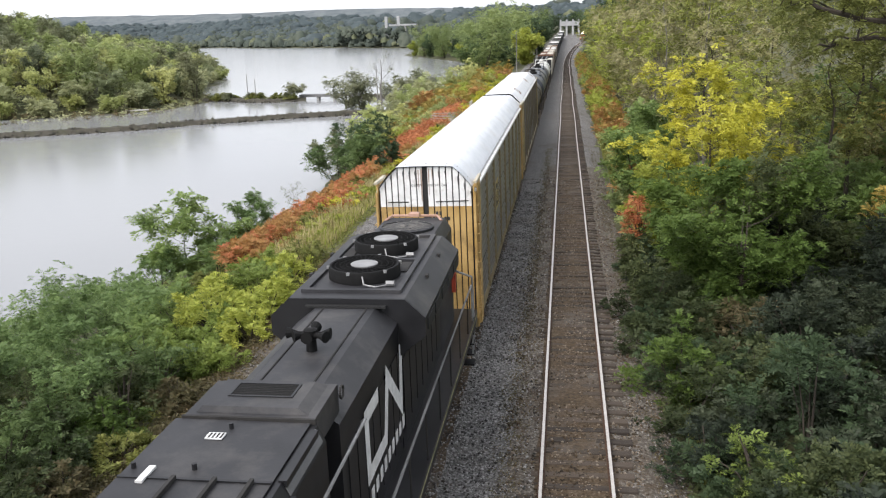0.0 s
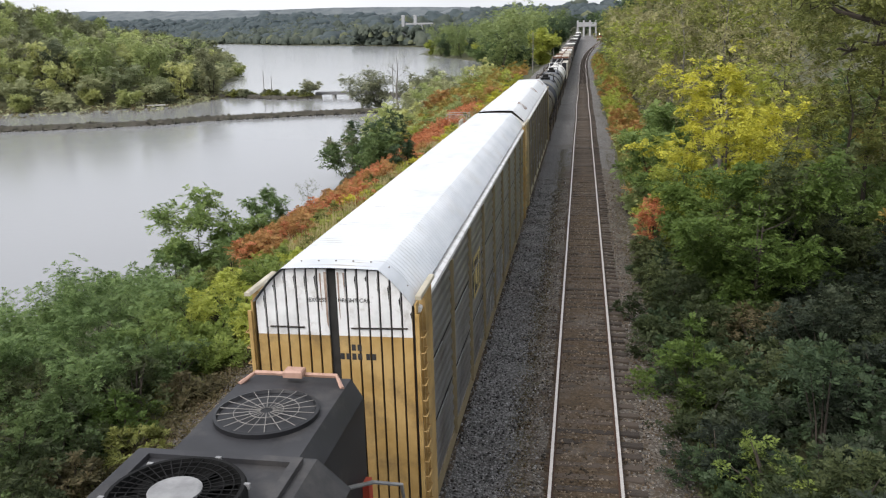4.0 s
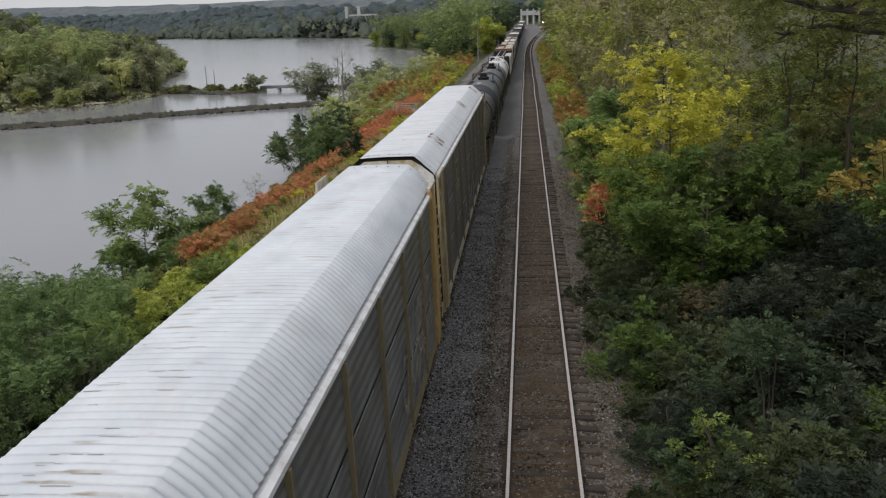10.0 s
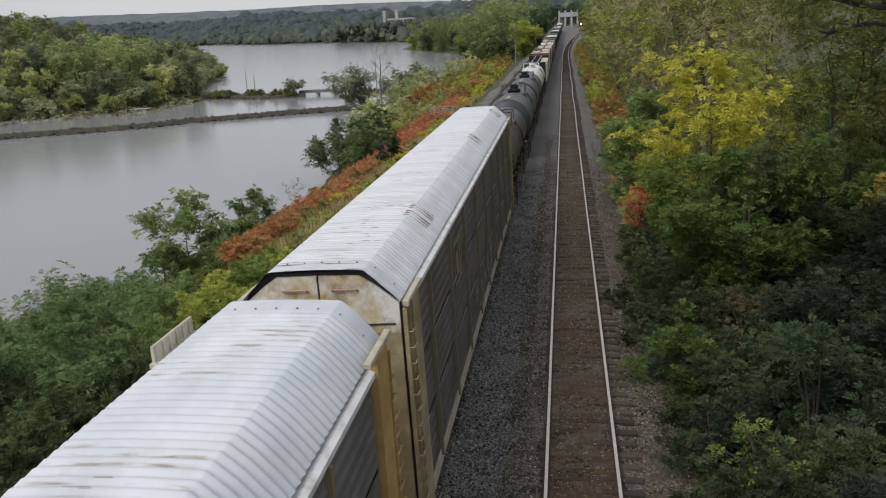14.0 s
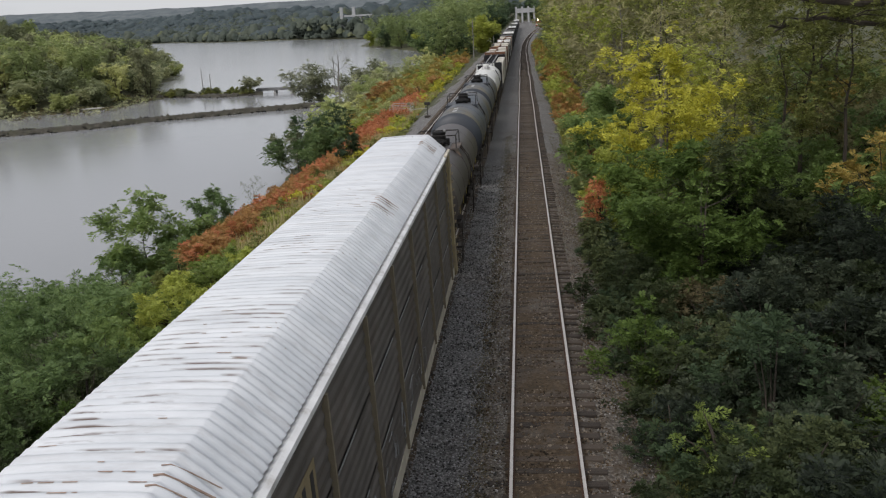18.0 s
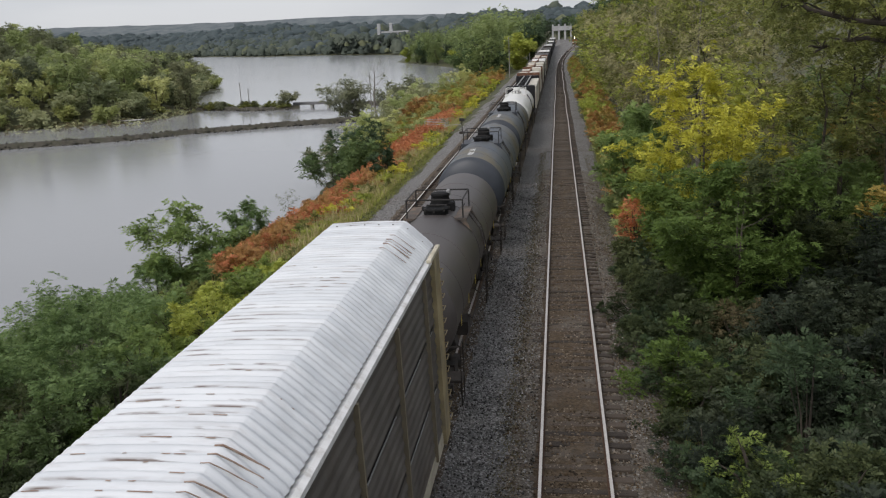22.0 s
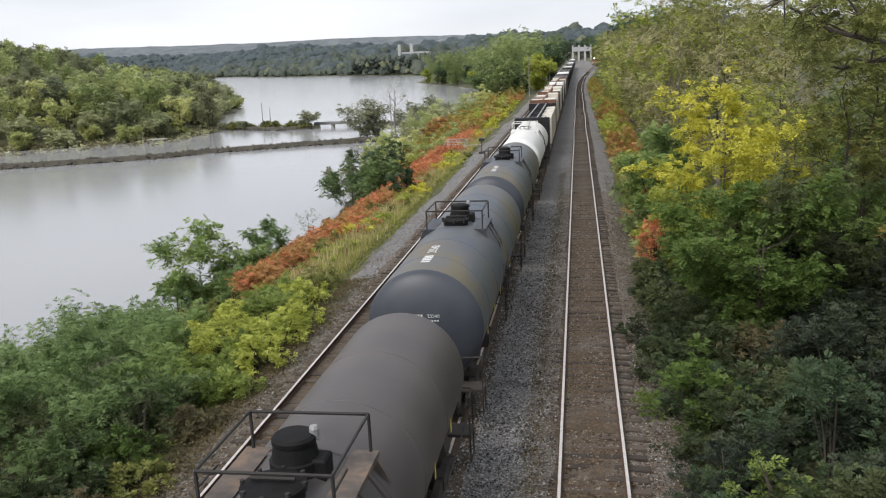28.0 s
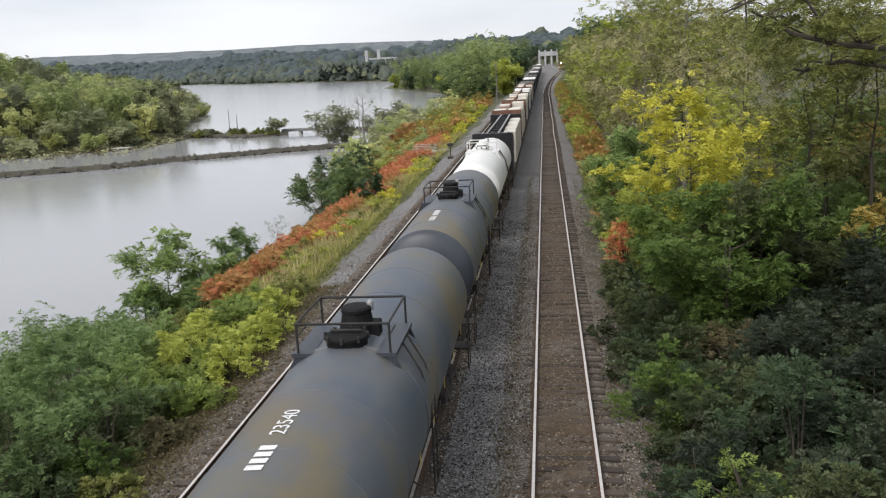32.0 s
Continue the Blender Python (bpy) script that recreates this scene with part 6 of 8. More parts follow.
    part("box_lip", Geo().box(-0.88, 0.88, -2.04, -2.0, 4.62, 4.73), M["dark"], ex)
    part("lifting_ring", Geo().tube([(0.86 + 0.06, -0.95 + 0.09 * math.cos(a), 4.62 + 0.09 * math.sin(a)) for a in np.linspace(0, 6.28, 13)], 0.018, 5), M["dark"], ex)
    # wide equipment section and cab end
    g = Geo()
    g.prism([(-1.0, 1.75), (1.0, 1.75), (1.0, 4.45), (0.90, 4.66), (-0.93, 4.69), (-1.0, 4.6)], -6.4, -2.04)
    blow = part("equipment_hood", g, B, car)
    g = Geo()
    g.add([(-0.95, -6.4, 4.70), (0.82, -6.4, 4.69), (0.82, -2.05, 4.69), (-0.95, -2.05, 4.70)], [(0, 1, 2, 3)])
    part("equipment_roof", g, T, blow, "dusty dark grey roof with raised ribs")
    for x in (-0.28, 0.19, 0.61):
        part("roof_rib", Geo().box(x - 0.022, x + 0.022, -6.4, -3.5, 4.70, 4.755), M["dark"], blow)
    part("tread_strip", Geo().prism([(0.906, 4.664), (0.984, 4.500), (0.994, 4.503), (0.916, 4.669)], -3.4, -2.15), M["hopper"], blow, "ribbed pale grey strip along the roof edge")
    part("roof_joint", Geo().box(-0.95, 0.82, -3.52, -3.48, 4.70, 4.715), B, blow)
    part("gutter", Geo().box(0.86, 0.96, -3.4, -2.2, 4.60, 4.68), B, blow)
    part("gutter", Geo().box(0.98, 1.06, -6.3, -3.4, 4.40, 4.50), B, blow)
    part("white_bar", Geo().box(-0.68, -0.60, -3.62, -3.28, 4.702, 4.73), M["mark_white"], blow)
    part("vent_plate", Geo().box(-0.34, -0.12, -2.58, -2.42, 4.702, 4.715), M["mark_white"], blow)
    for i in range(4):
        part("vent_slot", Geo().box(-0.31 + 0.05 * i, -0.285 + 0.05 * i, -2.56, -2.44, 4.7155, 4.718), M["dark"], blow)
    for x, y in ((-0.12, -2.27), (-0.15, -3.27), (-0.86, -3.3)):
        part("lifting_eye", Geo().lathe([(0.03, 4.69), (0.03, 4.77)], "z", (x, y, 0), 8), B, blow)
    g = Geo()
    g.prism([(-1.5, 1.75), (1.5, 1.75), (1.5, 3.9), (1.2, 4.6), (-1.2, 4.6), (-1.5, 3.9)], -9.2, -6.5)
    g.prism([(-0.9, 1.75), (0.9, 1.75), (0.8, 3.0), (-0.8, 3.0)], -10.6, -9.2)
    part("cab", g, B, car)
    # radiator with flared shoulders
    g = Geo()
    g.prism([(-0.95, 1.75), (0.95, 1.75), (0.95, 3.60), (1.45, 4.02), (1.45, 4.36), (1.08, 4.70), (-1.08, 4.70), (-1.45, 4.36), (-1.45, 4.02), (-0.95, 3.60)], 2.85, 7.7)
    rad = part("radiator", g, B, car)
    g = Geo()
    g.add([(-1.08, 2.87, 4.704), (1.08, 2.87, 4.704), (1.08, 7.68, 4.704), (-1.08, 7.68, 4.704)], [(0, 1, 2, 3)])
    part("radiator_roof", g, T, rad, "dusty dark radiator roof")
    for s in (-1, 1):
        part("radiator_shoulder", Geo().add([(s * 1.454, 2.87, 4.364), (s * 1.082, 2.87, 4.704), (s * 1.082, 7.68, 4.704), (s * 1.454, 7.68, 4.364)], [(0, 1, 2, 3)]), T, rad)
    for x0, x1, y0, y1 in ((-0.95, -0.84, 3.2, 7.6), (0.84, 0.95, 3.2, 7.6), (-0.84, 0.84, 3.2, 3.33), (-0.84, 0.84, 7.48, 7.6), (-0.84, 0.84, 5.36, 5.48)):
        part("deck_beam", Geo().box(x0, x1, y0, y1, 4.706, 4.765), T, rad)
    part("deck_plate", Geo().box(0.55, 0.80, 4.6, 5.3, 4.706, 4.73), M["dark"], rad)
    part("deck_plate", Geo().box(-0.80, -0.58, 5.6, 6.4, 4.706, 4.73), M["dark"], rad)
    part("front_rail", Geo().box(-0.75, 0.75, 2.74, 2.84, 4.56, 4.60), M["grille"], rad)
    for y in (4.36, 6.47):
        g = Geo()
        g.lathe([(0.71, 4.71), (0.71, 4.92), (0.69, 4.95), (0.65, 4.95), (0.64, 4.90), (0.62, 4.76), (0.05, 4.76)], "z", (0, y, 0), 36)
        fan = part("cooling_fan", g, M["jet"], rad, "round black roof fan with a grey hub", True, sharp=35)
        g = Geo()
        for i in range(36):
            a = 2 * math.pi * i / 36
            c, s2 = math.cos(a), math.sin(a)
            g.tube([(0.24 * c, y + 0.24 * s2, 4.94), (0.67 * c, y + 0.67 * s2, 4.94)], 0.007, 4)
        for r in (0.35, 0.48, 0.58):
            g.tube([(r * math.cos(2 * math.pi * i / 28), y + r * math.sin(2 * math.pi * i / 28), 4.942) for i in range(29)], 0.007, 4)
        tagged(part("fan_guard", g, M["jet"], fan), kind="stuff")
        part("fan_hub", Geo().lathe([(0.27, 4.925), (0.27, 4.955), (0.24, 4.965)], "z", (0, y, 0), 28), M["hub"], fan)
        for i in range(10):
            a = 2 * math.pi * i / 10
            b = a + 0.35
            part("fan_blade", Geo().add([(0.25 * math.cos(a), y + 0.25 * math.sin(a), 4.85), (0.61 * math.cos(a), y + 0.61 * math.sin(a), 4.85), (0.61 * math.cos(b), y + 0.61 * math.sin(b), 4.79), (0.25 * math.cos(b), y + 0.25 * math.sin(b), 4.79)], [(0, 1, 2, 3)]), M["jet"], fan)
        for i in range(6):
            a = 0.3 + 2 * math.pi * i / 6
            part("fan_clamp", Geo().box(0.71 * math.cos(a) - 0.03, 0.71 * math.cos(a) + 0.03, y + 0.71 * math.sin(a) - 0.02, y + 0.71 * math.sin(a) + 0.02, 4.90, 4.955), M["hub"], fan)
        part("conduit", Geo().tube([(0.12, y - 0.70, 4.88), (0.17, y - 0.82, 4.76), (0.40, y - 0.86, 4.73), (0.6, y - 0.72, 4.73)], 0.018, 6), M["hub"], fan, "pale cable conduit")
        part("conduit_cap", Geo().lathe([(0.05, -0.08), (0.05, 0.08)], "x", (0.66, y - 0.70, 4.76), 8), M["hub"], fan)
    for s in (-1, 1):
        for i in range(5):
            part("radiator_screen", Geo().box(min(s * 1.452, s * 1.468), max(s * 1.452, s * 1.468), 3.1 + i * 0.9, 3.85 + i * 0.9, 4.05, 4.28), M["grille"], rad)
        for i in range(7):
            part("radiator_door", Geo().box(min(s * 0.95, s * 0.975), max(s * 0.95, s * 0.975), 3.0 + i * 0.66, 3.58 + i * 0.66, 2.1, 3.5), B, rad)
        for y in (4.6, 6.2):
            part("roof_lug", Geo().box(s * 1.2 - 0.03, s * 1.2 + 0.03, y, y + 0.14, 4.57, 4.65), M["dark"], rad)
    # tail box with a flat screened fan
    g = Geo()
    g.prism([(-0.95, 1.75), (0.95, 1.75), (0.95, 4.30), (0.78, 4.58), (-0.78, 4.58), (-0.95, 4.30)], 7.7, 10.2)
    tail = part("rear_hood", g, T, car, "dusty dark rear hood")
    rf = part("screened_fan", Geo().lathe([(0.68, 4.58), (0.68, 4.64), (0.64, 4.65), (0.62, 4.61)], "z", (0, 8.95, 0), 32), B, tail, "flat round screened fan", True, sharp=35)
    g = Geo()
    for i in range(20):
        a = 2 * math.pi * i / 20
        g.tube([(0.08 * math.cos(a), 8.95 + 0.08 * math.sin(a), 4.645), (0.64 * math.cos(a), 8.95 + 0.64 * math.sin(a), 4.645)], 0.006, 4)
    for r in (0.22, 0.42):
        g.tube([(r * math.cos(2 * math.pi * i / 24), 8.95 + r * math.sin(2 * math.pi * i / 24), 4.646) for i in range(25)], 0.006, 4)
    tagged(part("fan_screen", g, M["pole"], rf, "rusty wire fan screen"), kind="stuff")
    g = Geo()
    g.tube([(-0.75, 9.85, 4.58), (-0.6, 10.1, 4.66), (0.6, 10.1, 4.66), (0.75, 9.85, 4.58)], 0.035, 6)
    part("rear_bar", g, M["orange_bar"], tail, "pale orange pipe across the rear roof edge")
    part("rear_lamp", Geo().box(-0.14, 0.14, 9.95, 10.15, 4.66, 4.76, 0.02), M["orange_bar"], tail)
    part("red_marker", Geo().box(0.955, 1.05, 9.9, 10.1, 2.6, 3.1), M["red"], tail)
    # horn: a mast with black bells
    g = Geo()
    g.lathe([(0.09, 4.54), (0.08, 4.74), (0.11, 4.76), (0.11, 4.90), (0.05, 4.92)], "z", (0.0, 0.70, 0), 12)
    horn = part("horn", g, M["jet"], car, "cluster of black air horn bells")
    for ang, l in ((180, 0.38), (215, 0.28), (0, 0.32), (90, 0.30), (330, 0.34), (270, 0.24)):
        a = radians(ang)
        c, d = math.cos(a), math.sin(a)
        part("horn_bell", Geo().tube([(0.05 * c, 0.70 + 0.05 * d, 4.82), (0.55 * l * c, 0.70 + 0.55 * l * d, 4.83), (0.9 * l * c, 0.70 + 0.9 * l * d, 4.84), (l * c, 0.70 + l * d, 4.84)], [0.05, 0.04, 0.08, 0.095], 10), M["jet"], horn)
    # hand rails and walkway edge
    for s in (-1, 1):
        for y in np.arange(-5.8, 9.6, 1.65):
            part("stanchion", Geo().tube([(s * 1.46, y, 1.75), (s * 1.46, y, 2.75)], 0.02, 5), M["dark"], car)
        g = Geo()
        g.tube([(s * 1.46, -6.0, 2.75), (s * 1.46, 9.6, 2.75)], 0.024, 6)
        # Paler than the dark stanchions: the rail's highlight is put into its grey.
        part("hand_rail", g, M["hopper"], car, "grey hand rail with its highlight in the colour")
        part("cab_rail", Geo().tube([(s * 1.02, -0.42, 3.9), (s * 1.10, -0.46, 3.98), (s * 1.10, -6.2, 3.98)], 0.024, 6), M["hub"], car, "pale grab rail along the upper hood")
        g = Geo()
        g.tube([(s * 0.95, 8.6, 3.75), (s * 1.15, 9.8, 3.2), (s * 1.46, 10.2, 2.95), (s * 1.46, 10.4, 2.4), (s * 1.46, 10.4, 0.75)], 0.03, 6)
        g.tube([(s * 1.46, 9.6, 2.75), (s * 1.46, 10.1, 2.75), (s * 1.46, 10.1, 0.7)], 0.026, 6)
        g.tube([(s * 1.46, -5.9, 2.75), (s * 1.42, -6.6, 3.6)], 0.026, 6)
        part("grab_iron", g, M["hub"], car, "pale end hand rails")
        g = Geo()
        for i in range(4):
            g.box(min(s * 1.15, s * 1.5), max(s * 1.15, s * 1.5), 10.05, 10.45, 0.45 + 0.3 * i, 0.49 + 0.3 * i)
        g.box(min(s * 1.12, s * 1.15), max(s * 1.12, s * 1.15), 10.02, 10.48, 0.42, 1.75)
        part("step", g, B, car)
    g = Geo()
    g.prism([(-1.35, 0.75), (-1.1, 0.45), (1.1, 0.45), (1.35, 0.75), (1.35, 1.40), (-1.35, 1.40)], -2.6, 2.6)
    part("fuel_tank", g, M["under"], car)
    for e in (-1, 1):
        bogie(car, e * 6.9, wheels, 0.95, 3)
        coupler(car, e * half, e)
        g = Geo().box(-1.4, 1.4, min(e * half, e * (half + 0.06)), max(e * half, e * (half + 0.06)), 0.7, 1.75)
        part("end_plate", g, B, car)
    return car, wheels


M["mark_faint"] = mat("worn_marking", [(0.3, (0.07, 0.065, 0.06)), (0.7, (0.15, 0.145, 0.14))], scale=9, rough=0.7)
M["stripe"] = mat("pale_stripe", [(0.3, (0.25, 0.23, 0.12)), (0.7, (0.42, 0.40, 0.24))], scale=3, rough=0.7, dirt=(0.05, 0.05, 0.04), dirt_scale=2.0, dirt_amount=0.9)
M["cream_old"] = mat("faded_cream_paint", [(0.38, (0.40, 0.30, 0.12)), (0.48, (0.55, 0.49, 0.34)), (0.58, (0.72, 0.71, 0.68))], scale=1.5, rough=0.65, dirt=(0.16, 0.12, 0.07), dirt_scale=2.2, dirt_amount=0.6)
M["rust_scrape"] = mat("rusty_scrape", [(0.3, (0.20, 0.12, 0.08)), (0.7, (0.42, 0.33, 0.27))], scale=7, rough=0.85)
M["post_grey"] = mat("grimy_post_paint", [(0.3, (0.15, 0.125, 0.085)), (0.7, (0.25, 0.21, 0.14))], scale=2, rough=0.7, dirt=(0.10, 0.08, 0.06), dirt_scale=2.0, dirt_amount=0.6)
M["plate_yellow"] = mat("plate_yellow_paint", [(0.3, (0.40, 0.31, 0.12)), (0.7, (0.56, 0.45, 0.20))], scale=3, rough=0.6, dirt=(0.2, 0.16, 0.1), dirt_scale=2, dirt_amount=0.4)
M["scratch"] = mat("scraped_paint", [(0.3, (0.22, 0.17, 0.125)), (0.7, (0.46, 0.41, 0.35))], scale=9, rough=0.8)
M["post_old"] = mat("faded_post_paint", [(0.3, (0.19, 0.150, 0.080)), (0.7, (0.29, 0.230, 0.13))], scale=2, rough=0.7, dirt=(0.10, 0.08, 0.06), dirt_scale=2.0, dirt_amount=0.6)
M["orange_bar"] = mat("orange_paint", [(0.3, (0.34, 0.20, 0.14)), (0.7, (0.52, 0.33, 0.26))], scale=4, rough=0.6)


def bulkhead_flat():
    car = thing("centre_beam_car", "black flat car with end bulkheads and a centre frame", "railway car", "freight train")
    wheels = []
    half = 11.2
    g = Geo()
    g.box(-1.5, 1.5, -half, half, 0.95, 1.25)
    part("deck", g, M["under"], car)
    for e in (-1, 1):
        g = Geo()
        y = e * (half - 0.3)
        g.box(-1.5, 1.5, y - 0.25, y + 0.25, 1.25, 4.15, 0.03)
        for x in (-1.2, -0.6, 0, 0.6, 1.2):
            g.box(x - 0.06, x + 0.06, y - 0.32, y + 0.32, 1.25, 4.2)
        b = part("bulkhead", g, M["black"], car, "black ribbed end bulkhead")
        part("name_plate", Geo().box(-0.6, 0.5, y + e * 0.325, y + e * 0.335, 3.6, 3.75), M["mark_white"], b)
        coupler(car, e * half, e)
        bogie(car, e * (half - 2), wheels)
    for s in (-1, 1):
        part("top_chord", Geo().box(s * 0.42 - 0.05, s * 0.42 + 0.05, -half + 0.5, half - 0.5, 4.05, 4.16), M["hub"], car, "pale top beam")
    for y in np.arange(-half + 1.2, half - 1, 1.8):
        part("centre_post", Geo().box(-0.42, 0.42, y - 0.08, y + 0.08, 1.25, 4.05), M["black"], car)
    for i, y in enumerate(np.arange(-half + 6.2, half - 2.5, 2.55)):
        part("wrapped_load", Geo().box(0.52, 1.48, y, y + 2.5, 1.26, 3.72 + 0.08 * (i % 2), 0.03), M["cream"], car, "white wrapped lumber pack")
        if i % 3 == 0:
            part("dark_frame", Geo().box(0.5, 1.3, y - 0.12, y - 0.04, 1.26, 3.5), M["black"], car)
    return car, wheels


def covered_car(label, side, top, length, height, open_top=False):
    """Box-like cars farther back: ribbed sides, a roof or an open load."""
    car = thing("box_car", label, "railway car", "freight train")
    wheels = []
    half = length / 2
    g = Geo()
    wall_top = 1.3 if open_top else height - 0.12
    g.box(-1.5, 1.5, -half, half, 0.95, wall_top)
    body = part("body", g, M["under"] if open_top else side, car)
    if not open_top:
        rib = fix_normals(Geo().box(-0.03, 0.03, -0.06, 0.06, 1.0, height - 0.15).mesh("side_rib", side))
        for y in np.arange(-half + 0.4, half, 2.1):
            for s in (-1, 1):
                share("side_rib", rib, body, pose(s * 1.53, y, 0))
    g = Geo()
    if open_top:
        rnd = random.Random(int(length * 10) + len(label))
        y = -half + 0.25
        while y < half - 1:
            w = min(rnd.uniform(2.0, 3.4), half - 0.25 - y)
            for s in (-1, 1):
                # two or three packs on one another, not quite in line
                z = 1.305
                pale = s > 0 or rnd.random() < 0.5
                while z < height - 0.35:
                    t_ = rnd.uniform(0.75, 1.15)
                    o_ = rnd.uniform(0.0, 0.14)
                    part("load", Geo().box(min(s * 0.16, s * (1.44 - o_)), max(s * 0.16, s * (1.44 - o_)), y + rnd.uniform(0, 0.15), y + w, z, z + t_, 0.04),
                         (side if rnd.random() < 0.75 else M["cream"]) if pale else rnd.choice((top, M["rust"], top, M["cream"])), car)
                    z += t_ + 0.012
            y += w + 0.10
        part("centre_beam", Geo().box(-0.1, 0.1, -half + 0.1, half - 0.1, 1.3, height + 0.42), M["rust"], car)
        for e in (-1, 1):
            part("bulkhead", Geo().box(-1.5, 1.5, e * (half - 0.1) - 0.08, e * (half - 0.1) + 0.08, 1.3, height + 0.45), M["rust"] if top is M["rust"] else M["under"], car)
    else:
        g.prism([(-1.55, height - 0.12), (1.55, height - 0.12), (1.5, height), (0.0, height + 0.12), (-1.5, height)], -half, half)
        r = part("roof", g, top, car)
        rib = fix_normals(Geo().box(-1.45, 1.45, -0.04, 0.04, height, height + 0.15).mesh("roof_rib", top))
        for y in np.arange(-half + 0.6, half, 1.7):
            share("roof_rib", rib, r, pose(0, y, 0))
    for e in (-1, 1):
        coupler(car, e * half, e)
        bogie(car, e * (half - 2), wheels)
    return car, wheels


CONSIST = []      # car, its wheels, where its middle stands at the start
CONSIST.append((*locomotive(), 11.45))
CONSIST.append((*auto_rack("white-roofed auto rack car with grey sides and yellow posts", False), 36.72))
CONSIST.append((*auto_rack("weathered auto rack car with rust-flecked white roof and faded ends", True), 64.95))
CONSIST.append((*tank_car("brownish black tank car with a railed manway platform", M["tank_brown"], M["tank_brown"], 15.6, -0.1, (-5.6, -4), 1.38, 2.55, "", M["mark_faint"]), 87.9))
CONSIST.append((*tank_car("weathered blue-grey tank car with a dark head", M["tank_grey"], M["tank_head"], 15.6, -0.58, (-6.35, -3), 1.52, 2.65, "23540"), 105.2))
CONSIST.append((*tank_car("weathered grey tank car with a dark head and white number", M["tank_grey"], M["tank_head"], 16.3, -0.5, (-5.9, -1), 1.50, 2.65), 122.6))
CONSIST.append((*tank_car("white tank car with a grey end", M["tank_white"], M["tank_white"], 16.3, 0.2, None), 140.8))
CONSIST.append((*bulkhead_flat(), 162.0))
y_at = 174.6
for label, side, top, length, height, op in (
        ("cream-sided freight car with a rusty brown load", M["cream"], M["rust"], 20.5, 4.0, True),
        ("cream-sided freight car loaded with pale lumber", M["cream"], M["lumber"], 22.0, 4.0, True),
        ("white-sided freight car with a mixed brown load", M["white_paint"], M["lumber"], 22.0, 4.0, True),
        ("cream-sided freight car with a rusty load", M["cream"], M["rust"], 22.0, 4.1, True),
        ("grey covered hopper car", M["hopper"], M["hopper"], 18.0, 4.4, False),
        ("black steel hopper car behind the lumber cars", M["black"], M["under"], 18.0, 4.3, False),
        ("grey freight car with a white roof", M["hopper"], M["white_paint"], 18.0, 4.5, False),
        ("black steel hopper car behind the lumber cars", M["black"], M["under"], 18.0, 4.3, False),
        ("grey covered hopper car", M["hopper"], M["hopper"], 18.0, 4.4, False),
        ("black steel hopper car behind the lumber cars", M["black"], M["under"], 18.0, 4.3, False),
        *[("grey freight car with a white roof", M["hopper"], M["white_paint"], 18.0, 4.5, False) if i % 4 == 1 else ("grey covered hopper car", M["hopper"], M["hopper"], 18.0, 4.4, False) if i % 2
          else ("black steel hopper car behind the lumber cars", M["black"], M["under"], 18.0, 4.3, False) for i in range(10)]):
    CONSIST.append((*covered_car(label, side, top, length, height, op), y_at + length / 2))
    y_at += length + 1.5


LEAN = {CONSIST[1][0].name: -0.5, CONSIST[2][0].name: -1.2}      # loaded springs: the racks lean a little


def car_pose(y):
    d = 0.5
    slope = (bend_main(y + d) - bend_main(y - d)) / (2 * d)
    climb = (rise(y + d) - rise(y - d)) / (2 * d)
    return pose(TRAIN_X + bend_main(y), y, rise(y), math.degrees(math.atan(climb)), 0, -math.degrees(math.atan(slope)))


def travel(t):
    """Metres rolled since the start: a steady pace with slight surges."""
    surge = np.interp(t, [0, 0.75, 1.5, 2.5, 3.5, 4.75, 6, 8, 16, 22, 28, 32], [0.28, 0.11, 0.0, -0.09, -0.17, -0.03, 0.11, 0.13, 0.12, 0.08, 0.0, 0.0])
    return SPEED * t + float(surge)


BEATS = (0.0, 0.75, 1.5, 2.5, 3.5, 4.75, 6.0, 8.0, 12.0, 16.0, 19.0, 22.0, 25.0, 28.0, 32.0)


def motions():
    """The whole train rolls towards the bridge on which the camera stands, its wheels turning."""
    for car, wheels, y0 in CONSIST:
        walk(car, [(t, car_pose(y0 - travel(t)) @ pose(0, 0, 0, 0, LEAN.get(car.name, 0.0), 0)) for t in BEATS])
        if y0 < 150:
            turns = [(i * 32 / 200, -travel(i * 32 / 200) / 0.455) for i in range(201)]
            for w in wheels:
                base = w.matrix_basis.translation.copy()
                walk(w, [(t, pose(*base, math.degrees(a))) for t, a in turns])


